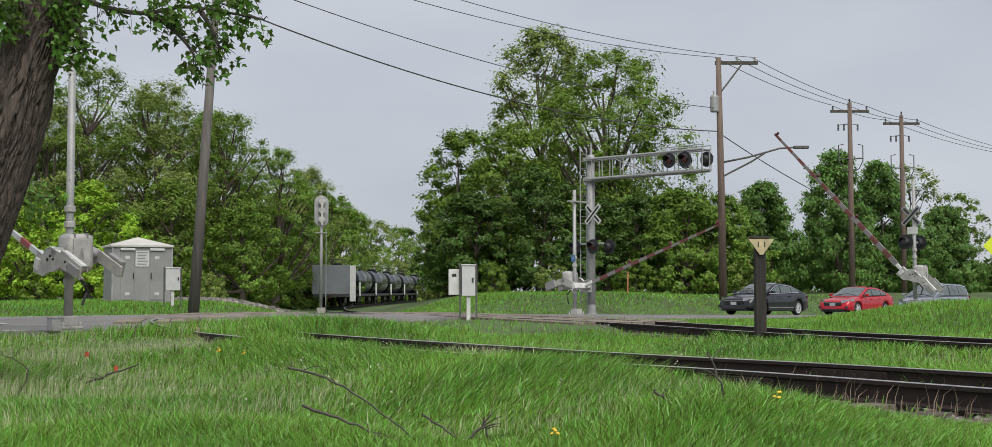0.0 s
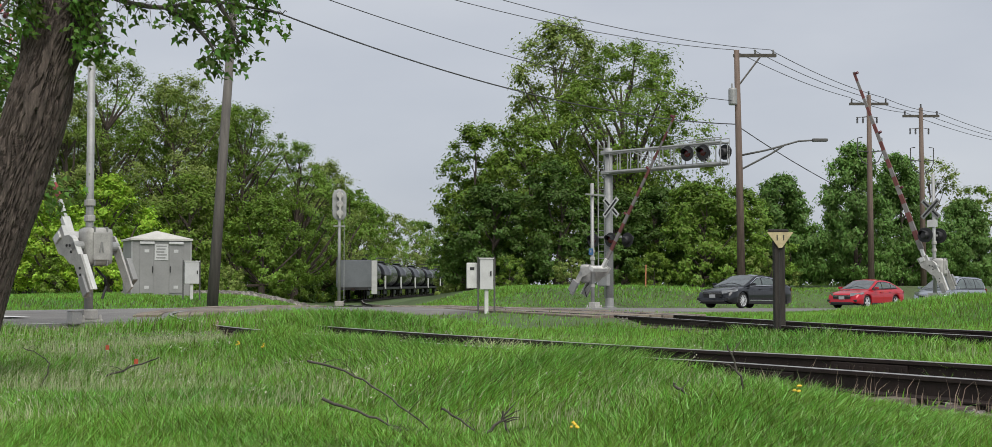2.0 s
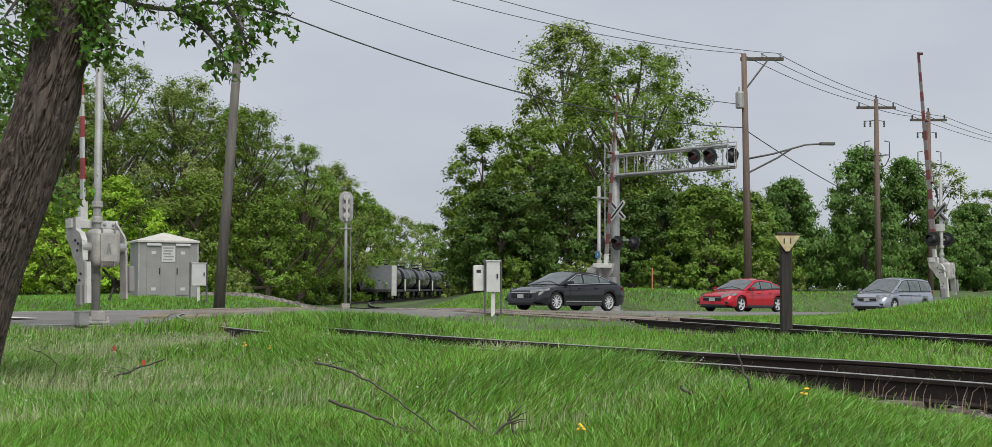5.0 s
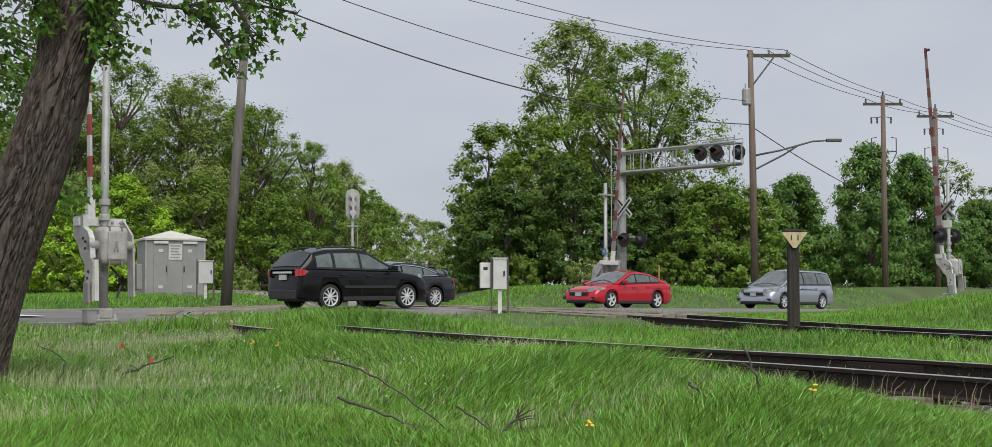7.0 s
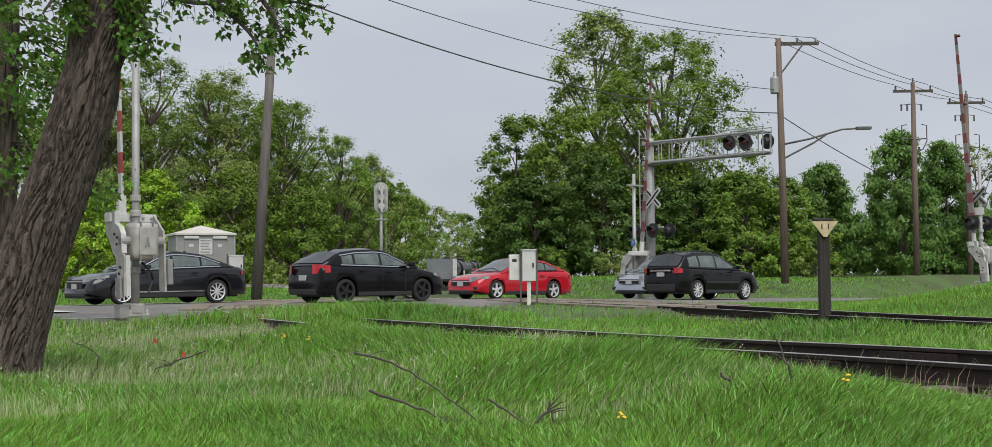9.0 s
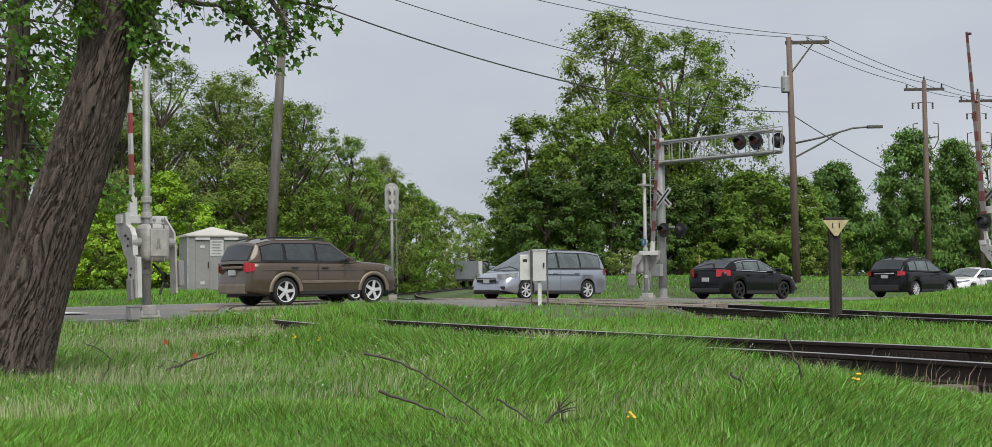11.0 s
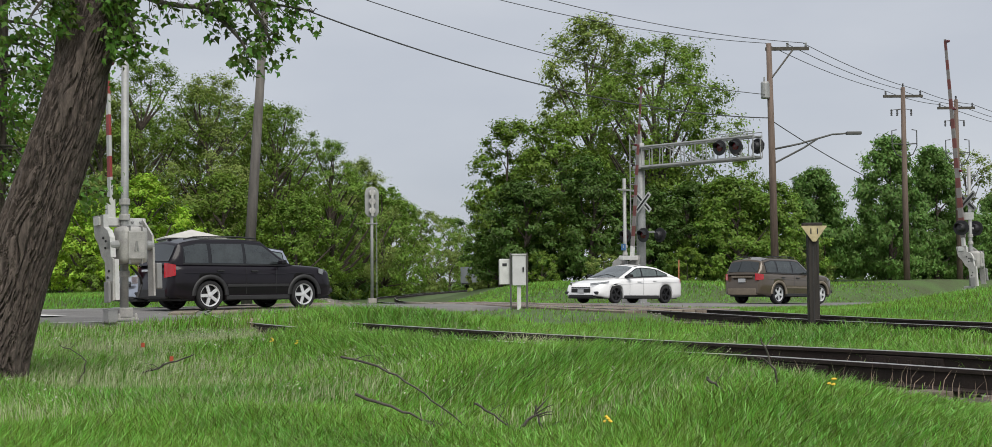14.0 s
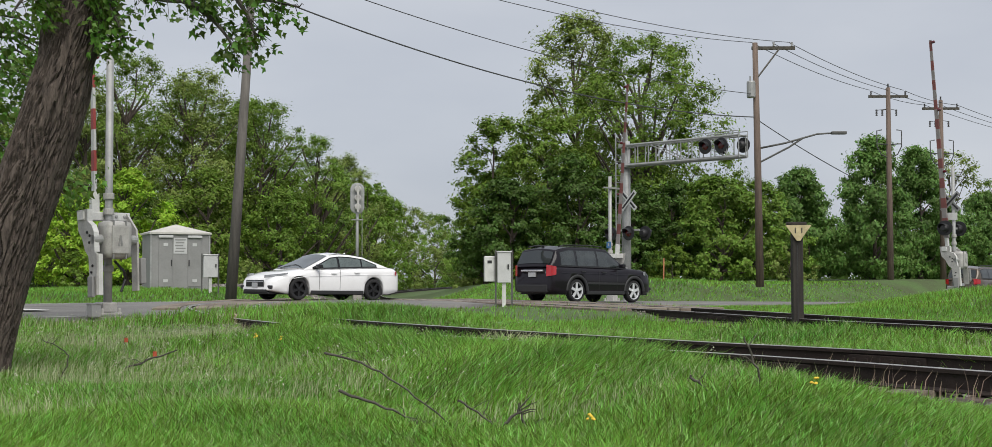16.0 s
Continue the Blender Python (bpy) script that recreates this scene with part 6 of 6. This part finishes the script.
# ---------------- grass ----------------
def blades(rng, X, Y, H, W, lean, material, name, label, category="grass", simple=False):
    n = len(X)
    Z = ground_z(X, Y)
    a = rng.uniform(0, math.tau, n)
    w = np.stack([np.cos(a), np.sin(a) * 0.5, np.zeros(n)], -1) * W[:, None]
    gust = patchy(X, Y, 0.8, 0.9) - 0.25
    wind = np.stack([rng.normal(0.0, 0.42, n) + 0.75 * gust, rng.normal(-0.1, 0.4, n), np.zeros(n)], -1) * (lean * H)[:, None]
    P = np.stack([X, Y, Z - 0.02], -1)
    up = np.zeros((n, 3))
    up[:, 2] = H
    tip = P + up * rng.uniform(0.78, 1.0, n)[:, None] + wind
    if simple:
        V = np.stack([P - w, P + w, tip], 1).reshape(-1, 3)
        L = np.arange(3 * n)
    else:
        mid = P + up * 0.58 + wind * 0.26
        V = np.stack([P - w, P + w, mid - w * 0.8, mid + w * 0.8, tip], 1).reshape(-1, 3)
        L = (np.arange(n)[:, None] * 5 + np.array([0, 1, 3, 0, 3, 2, 2, 3, 4])).ravel()
    tagged(new(name, np_mesh(name, V, 3, L, material)), label, category, kind="stuff")


def patchy(X, Y, s, seed=0.0):
    return 0.5 + 0.25 * (np.sin(X * s + 1.3 * np.sin(Y * s * 0.7 + seed)) + np.sin(Y * s * 1.3 + 1.7 * np.sin(X * s * 0.9 + seed * 2)))


def grass():
    rng = np.random.default_rng(21)

    def sample(n, y0, y1, pad=0.8):
        Y = y0 * (y1 / y0) ** rng.uniform(0, 1, n)
        X = rng.uniform(-1, 1, n) * (0.445 * Y + pad)
        return X, Y

    def keepout(X, Y):
        q, p = road_q(X, Y), road_p(X, Y)
        da, _ = near_track(X, Y, TA)
        db, _ = near_track(X, Y, TB)
        road = (p < 35.1 + 0.35 * patchy(X, Y, 2.1)) & (p > road_lo(q) - 0.1 - 0.35 * patchy(X, Y, 2.1))
        gravel = ((X + 6.6) / 2.7) ** 2 + ((Y - 24.4) / 1.9) ** 2 < 0.7 + 0.5 * patchy(X, Y, 2.4)
        near = X < np.interp(Y, TA[:, 1], TA[:, 0])
        bare = (da < 1.35) & (da > 0.66) & (Y < 10.2 + 0.9 * patchy(X, Y, 3.0)) & near & (rng.uniform(0, 1, len(X)) < 0.96)
        bare |= (da > 0.66) & (da < 1.0 + 0.5 * patchy(X, Y, 2.4, 5.0)) & (Y < 12.6) & near & (rng.uniform(0, 1, len(X)) < 0.5)
        rail = ((np.abs(da - 0.755) < 0.09) | (np.abs(db - 0.755) < 0.09))
        thin = (da < 0.8) & (rng.uniform(0, 1, len(X)) < np.where(Y < 19.5, 0.97, 0.5))
        thinb = (db < 1.5) & (rng.uniform(0, 1, len(X)) < np.where(db < 0.9, 0.97, 0.7))
        far = (db < 2.6) & (p > 34)
        apron = (p > 18.0) & (p < 36) & (db < 4.5) & (q < 37) & (rng.uniform(0, 1, len(X)) < 0.9)
        return ~(road | gravel | bare | rail | thin | thinb | far | apron), da, db, p

    X, Y = sample(410000, 6.9, 25)
    ok, da, db, p = keepout(X, Y)
    near = ok & (p < 25.4) & (Y < 24)
    X, Y, da = X[near], Y[near], da[near]
    k = patchy(X, Y, 1.6, 0.4)
    far_side = X > np.interp(Y, TA[:, 1], TA[:, 0])
    H = (0.1 + 0.16 * k * rng.uniform(0.4, 1.4, len(X))) * np.where(far_side & (da > 0.75) & (da < 3.0), 1.25, 1.0) 
    H = H + np.where(~far_side & (da > 0.8), 0.2 * smooth01((Y - 10.3 - 0.8 * k) / 1.8) * smooth01((X + 4.0) / 1.2) * (1 - smooth01((da - 1.3) / 1.4)), 0) + 0.13 * smooth01((Y - 20.4) / 1.6) * (da < 2.8) * smooth01((X + 4.0) / 1.2)
    H = H + 0.12 * (db[near] > 0.84) * (db[near] < 1.7)
    H = H * (1 - 0.6 * smooth01((-3.4 - X) / 1.2) * smooth01((Y - 17.5) / 2.5))
    blades(rng, X, Y, H, rng.uniform(0.0035, 0.0075, len(X)) * (0.55 + Y / 19), 0.8, M["grass"], "grass", "long bright green windblown grass")
    X, Y = sample(330000, 22, 75)
    ok, da, db, p = keepout(X, Y)
    ok &= ~((np.abs(X + 13.3) < 1.6) & (np.abs(Y - 53) < 1.5))
    X, Y, p, db = X[ok], Y[ok], p[ok], db[ok]
    k = patchy(X, Y, 0.9, 2.0)
    H = np.where(p < 26, 0.1 + 0.07 * k + (0.08 + 0.06 * k) * smooth01((-1.0 - X) / 2), 0.1 + 0.1 * k) * rng.uniform(0.6, 1.2, len(X))
    H = H + 0.1 * np.exp(-(((X - 14) / 4) ** 2 + ((Y - 36) / 5) ** 2))
    H = H + 0.06 * (db > 0.84) * (db < 1.5) * (p < 26)
    blades(rng, X, Y, H, rng.uniform(0.006, 0.012, len(X)) * (0.4 + Y / 24), 0.6, M["grass"], "verge_grass", "green grass on the verges and far bank", simple=True)
    # pale seed heads and dead stalks
    X, Y = sample(100000, 10, 24)
    ok, da, db, p = keepout(X, Y)
    ok &= (p < 25) & (rng.uniform(0, 1, len(X)) < np.clip(1.3 - ((X + 3.2) / 4.8) ** 2 - ((Y - 18) / 6.5) ** 2, 0.28, 1) * patchy(X, Y, 1.1, 1.0))
    blades(rng, X[ok], Y[ok], rng.uniform(0.17, 0.31, ok.sum()), rng.uniform(0.002, 0.0036, ok.sum()), 0.45, M["dry"], "seed_grass", "pale seed heads standing over the grass")
    s = rng.uniform(4, 26, 750)
    pts = np.array([along(TA, v)[0] for v in s])
    X, Y = pts[:, 0] - 0.78 + rng.normal(0, 0.2, len(s)), pts[:, 1] + rng.normal(0, 0.2, len(s)) - 0.52
    blades(rng, X, Y, rng.uniform(0.12, 0.36, len(s)), rng.uniform(0.002, 0.004, len(s)), 0.4, M["stalk"], "dead_stalks", "dry straw stalks along the rail")
    X, Y = rng.normal(-3.0, 2.8, 1900), rng.normal(17.2, 3.0, 1900)
    k = (patchy(X, Y, 2.6, 3.0) > 0.5) & (Y > 10)
    V, L = leaf_cloud(rng, np.stack([X[k], Y[k], ground_z(X[k], Y[k]) + 0.2], -1), np.full(k.sum(), 0.06), 4, 0.02)
    tagged(new("clover_heads", np_mesh("clover_heads", V, 3, L, M["clover"])), "tiny white clover heads among the grass", "flowers", kind="stuff")
    X, Y = 0.1 + rng.normal(0, 0.26, 500), 15.4 + rng.normal(0, 0.2, 500)
    blades(rng, X, Y, rng.uniform(0.15, 0.42, 500), rng.uniform(0.005, 0.009, 500), 1.0, M["dry"], "dead_tuft", "tuft of bleached dead grass by the rail")


M["stalk"] = mat("dead_stalk", (0.3, 0.23, 0.17), 0.8, vary=0.3, scale=3, island=0.4)
M["clover"] = mat("clover_white", (0.4, 0.42, 0.3), 0.7, vary=0.2)
grass()


def ballast():
    rng = np.random.default_rng(9)
    V, F = [], []
    base = np.array([(1, 1, 1), (-1, -1, 1), (-1, 1, -1), (1, -1, -1), (0, 0, 1.3), (0.9, 0, -0.8)]) * 0.6
    tri = np.array([(0, 4, 1), (0, 2, 4), (4, 2, 1), (0, 1, 3), (1, 2, 3), (0, 3, 5), (3, 2, 5), (2, 0, 5)])
    pts = []
    for _ in range(5200):
        c, h = along(TA, rng.uniform(4, 20))
        o = rng.normal(-1.3, 0.5) if rng.uniform() < 0.7 else rng.uniform(-1, 1.2)
        pts.append((c[0] + math.sin(h) * o, c[1] - math.cos(h) * o))
    for _ in range(1500):
        c, h = along(TB, rng.uniform(14, 34))
        o = rng.uniform(-1.2, 1.7)
        pts.append((c[0] + math.sin(h) * o, c[1] - math.cos(h) * o))
    for _ in range(1200):
        pts.append((-7.0 + rng.normal(0, 0.8), 24.9 + rng.normal(0, 0.65)))
    for _ in range(1400):
        pts.append((-11.5 + rng.normal(0, 1.8), 62 + rng.normal(0, 1.2)))
    pts = np.array(pts)
    z = ground_z(pts[:, 0], pts[:, 1])
    for i, ((x, y), zz) in enumerate(zip(pts, z)):
        s = rng.uniform(0.018, 0.042) if y < 40 else rng.uniform(0.08, 0.2)
        m = base * s * rng.uniform(0.6, 1.3, 3)
        a = rng.uniform(0, 6.28)
        ca, sa = math.cos(a), math.sin(a)
        m = np.stack([m[:, 0] * ca - m[:, 1] * sa, m[:, 0] * sa + m[:, 1] * ca, m[:, 2]], -1)
        F.append(tri + len(V) * 6)
        V.append(m + (x, y, zz + s * 0.3))
    tagged(new("ballast", np_mesh("ballast", np.concatenate(V), 3, np.concatenate(F).ravel(), M["gravel"])), "loose grey crushed stone beside the rails", "gravel", kind="stuff")


ballast()


def gravel_pad():
    n = 40
    rings = []
    for k in range(5):
        f = k / 4
        rings.append([(-7.0 + f * 2.5 * math.cos(a) * (1 + 0.12 * math.sin(3 * a)), 24.6 + f * 1.8 * math.sin(a) * (1 + 0.1 * math.cos(4 * a))) for a in np.linspace(0, math.tau, n, endpoint=False)])
    bm = bmesh.new()
    prev = None
    for r in rings:
        row = [bm.verts.new((x, y, gz(x, y) + 0.012)) for x, y in r]
        if prev:
            for k in range(n):
                f = [prev[k], row[k], row[(k + 1) % n], prev[(k + 1) % n]]
                bm.faces.new(f)
        prev = row
    bmesh.ops.recalc_face_normals(bm, faces=bm.faces[:])
    tagged(part("gravel_pad", bm, M["dirt"], None), "bare tan gravel round the gate's footing", "gravel", kind="structure")


M["dirt"] = mat("tan_gravel", (0.34, 0.27, 0.2), 0.95, vary=0.4, scale=3, bump=0.8, bscale=50)
gravel_pad()


def flowers():
    rng = random.Random(4)
    for x, y in ((2.28, 9.35), (0.65, 9.3), (-2.8, 16.5), (-3.2, 17), (0.5, 20)):
        z = gz(x, y)
        root = thing("yellow_flower", x, y, z, rng.uniform(0, 360), "small yellow wildflower on a thin stem", "flower", "wildflowers")
        part("stem", tubebm([(0, 0, 0), (0.02, 0, 0.22)], 0.004, 5), M["grass"], root)
        for k in range(5):
            bm = bmesh.new()
            lathe(bm, [(0.004, 0.0), (0.016, 0.008), (0.008, 0.018)], 7, Matrix.Translation((0.02 + rng.uniform(-0.03, 0.03), rng.uniform(-0.03, 0.03), 0.2 + rng.uniform(0, 0.05))))
            part("petal", bm, FLOWER, root)
    for x, y in ((-4.9, 17.0), (-4.15, 15.6)):
        root = thing("utility_flag", x, y, gz(x, y), 0, "small orange marker flag in the grass", "flag", "marker flags")
        part("wire", tubebm([(0, 0, 0), (0, 0, 0.27)], 0.003, 5), M["wire"], root)
        part("cloth", boxbm(0, -0.003, 0.2, 0.045, 0.003, 0.26), mat("orange_flag", (0.5, 0.09, 0.04), 0.7), root)


FLOWER = mat("yellow_petal", (0.75, 0.5, 0.03), 0.6)
flowers()


def low_building():
    root = thing("low_building", -30.5, 71, 0.3, 8, "low pale building half hidden by shrubs", "building")
    part("wall", boxbm(-3, -2, 0, 3, 2, 3.3), M["brickpale"], root)
    part("roof", boxbm(-3.2, -2.2, 3.3, 3.2, 2.2, 3.5, bevel=0.03), M["shedroof"], root)


M["brickpale"] = mat("pale_brick", (0.42, 0.33, 0.27), 0.85, vary=0.3, scale=3)
low_building()


# ---------------- far woods ----------------
def far_woods():
    rng = np.random.default_rng(77)
    cs, rs = [], []
    for _ in range(900):
        x = rng.uniform(-75, 85)
        if -14 < x < 12:
            y = rng.uniform(285, 330)
        else:
            y = rng.uniform(108, 135)
        h = 9 if abs(x) < 14 else (9.5 if x < 0 else 4.6)
        cs.append((x, y, rng.uniform(-0.5, h) * rng.uniform(0.4, 1)))
        rs.append(rng.uniform(1.0, 1.9))
    V, L = leaf_cloud(rng, cs, rs, 110, 0.6)
    tagged(new("far_woods", np_mesh("far_woods", V, 3, L, M["f_dark"])), "dense green woods in the distance", "woods", kind="stuff")


far_woods()


# ---------------- what moves ----------------
NEAR_LANE, FAR_LANE = 28.3, 32.2
DRIVES = [
    (fusion, -1, 0.335, [(0, 50.9), (0.5, 50.6), (1, 50.2), (1.5, 49.2), (2, 48.0), (2.5, 46.5), (3, 44.7), (3.5, 42.6), (4, 40.5), (6.5, 29.3), (7.5, 24.9), (8, 22.6), (9, 17.9), (12, 2.5), (16, -20.0)]),
    (redcar, -1, 0.325, [(0, 59.1), (1, 58.8), (2, 58.2), (2.5, 57.6), (3, 56.3), (3.5, 54.3), (4, 52.1), (6.5, 40.6), (7, 38.7), (7.5, 36.9), (8, 35.2), (9, 31.4), (11.5, 20.2), (12.5, 16.0), (16, 0.5)]),
    (van, -1, 0.335, [(0, 67.3), (2, 66.9), (3, 65.5), (3.5, 64.6), (4, 63.4), (6.5, 53.0), (7, 50.1), (7.5, 47.3), (8, 44.9), (8.5, 42.4), (11.5, 30.3), (12.5, 26.0), (13, 23.9), (13.5, 21.9), (14.5, 17.5), (16, 11.5)]),
    (malibu, -1, 0.335, [(0, 142.0), (4, 112.0), (8, 83.0), (11.5, 58.8), (12.5, 50.0), (13, 45.0), (14, 37.9), (14.5, 34.1), (16, 24.4)]),
    (escape, 1, 0.345, [(0, -28.0), (4, 2.0), (6.5, 19.5), (7, 22.7), (7.5, 26.0), (8, 29.5), (8.5, 33.1), (9, 37.1), (11.5, 53.8), (16, 83.0)]),
    (focus, 1, 0.325, [(0, -44.0), (4, -14.0), (8, 14.8), (8.5, 18.3), (9, 22.3), (11.5, 42.7), (12, 46.3), (12.5, 50.9), (13, 55.5), (16, 78.0)]),
    (jeep, 1, 0.37, [(0, -60.0), (6, -16.0), (9, 6.3), (11.5, 23.3), (12.5, 29.8), (13, 33.6), (13.5, 37.7), (14, 42.4), (14.5, 47.3), (15, 51.9), (15.5, 56.4), (16, 60.6)]),
    (pilot, 1, 0.375, [(0, -80.0), (8, -23.0), (12, 5.4), (13.5, 15.1), (14, 18.4), (14.5, 22.1), (15, 25.6), (15.5, 29.0), (16, 32.2)]),
]
TRAIN = [(0, -11), (4, 4), (8, 27), (9, 35), (12.5, 66), (16, 100)]


def glide(rows, t):
    ts, vs = [r[0] for r in rows], [r[1] for r in rows]
    m = np.gradient(vs, ts)
    i = int(np.clip(np.searchsorted(ts, t) - 1, 0, len(ts) - 2))
    h = ts[i + 1] - ts[i]
    k = (t - ts[i]) / h
    return float((2 * k ** 3 - 3 * k ** 2 + 1) * vs[i] + (k ** 3 - 2 * k ** 2 + k) * h * m[i] + (3 * k ** 2 - 2 * k ** 3) * vs[i + 1] + (k ** 3 - k ** 2) * h * m[i + 1])


def motions():
    for ob, way, r, rows in DRIVES:
        p = FAR_LANE if way < 0 else NEAR_LANE
        keys = []
        for i in range(0, 65):
            t = i * 0.25
            q = glide(rows, t)
            x, y, z = on_road(q, p)
            pitch = math.degrees(math.atan(0.0155)) * (q > 24)
            crown = 0.05 - 0.05 * ((p - 30.25) / 4.7) ** 2
            keys.append((t, pose(x, y, z + crown, 0, pitch * way, 90 - HEAD if way > 0 else -90 - HEAD)))
        walk(ob, keys)
        for wh in [c for c in ob.children if c.name.startswith("wheel") and not c.name.startswith("wheel_well")]:
            at = wh.matrix_basis.translation.copy()
            spin, last, t, turn = [], glide(rows, 0), 0.0, 0.0
            spin.append((0.0, pose(*at)))
            for k in range(1, 481):
                t = k / FPS
                q = glide(rows, t)
                # keyed only while near enough to be seen, and at rest beyond
                if 8 < q < 75:
                    turn += math.degrees(abs(q - last) / r)
                    if k % 2 == 0 or abs(q - last) / r > 0.7:
                        spin.append((t, pose(*at) @ Matrix.Rotation(radians(turn), 4, "Y")))
                last = q
            if spin[-1][0] < 15.99:
                spin.append((16.0, pose(*at) @ Matrix.Rotation(radians(turn), 4, "Y")))
            walk(wh, spin)
    seg = np.concatenate([[0], np.cumsum(np.hypot(*np.diff(TB[:, :2], axis=0).T))])
    s0 = float(np.interp(118, TB[:, 1], seg)) + 7.0
    for k, ob in enumerate(WAGONS):
        keys = []
        for i in range(17):
            c, h = along(TB, s0 + k * 15.2 + glide(TRAIN, float(i)))
            keys.append((float(i), pose(c[0], c[1], c[2], 0, 0, math.degrees(h))))
        walk(ob, keys)
    for ob, lift, angles in ARMS:
        walk(ob, [(t, pose(0, 0, lift, 0, -a, 0)) for t, a in angles])


motions()
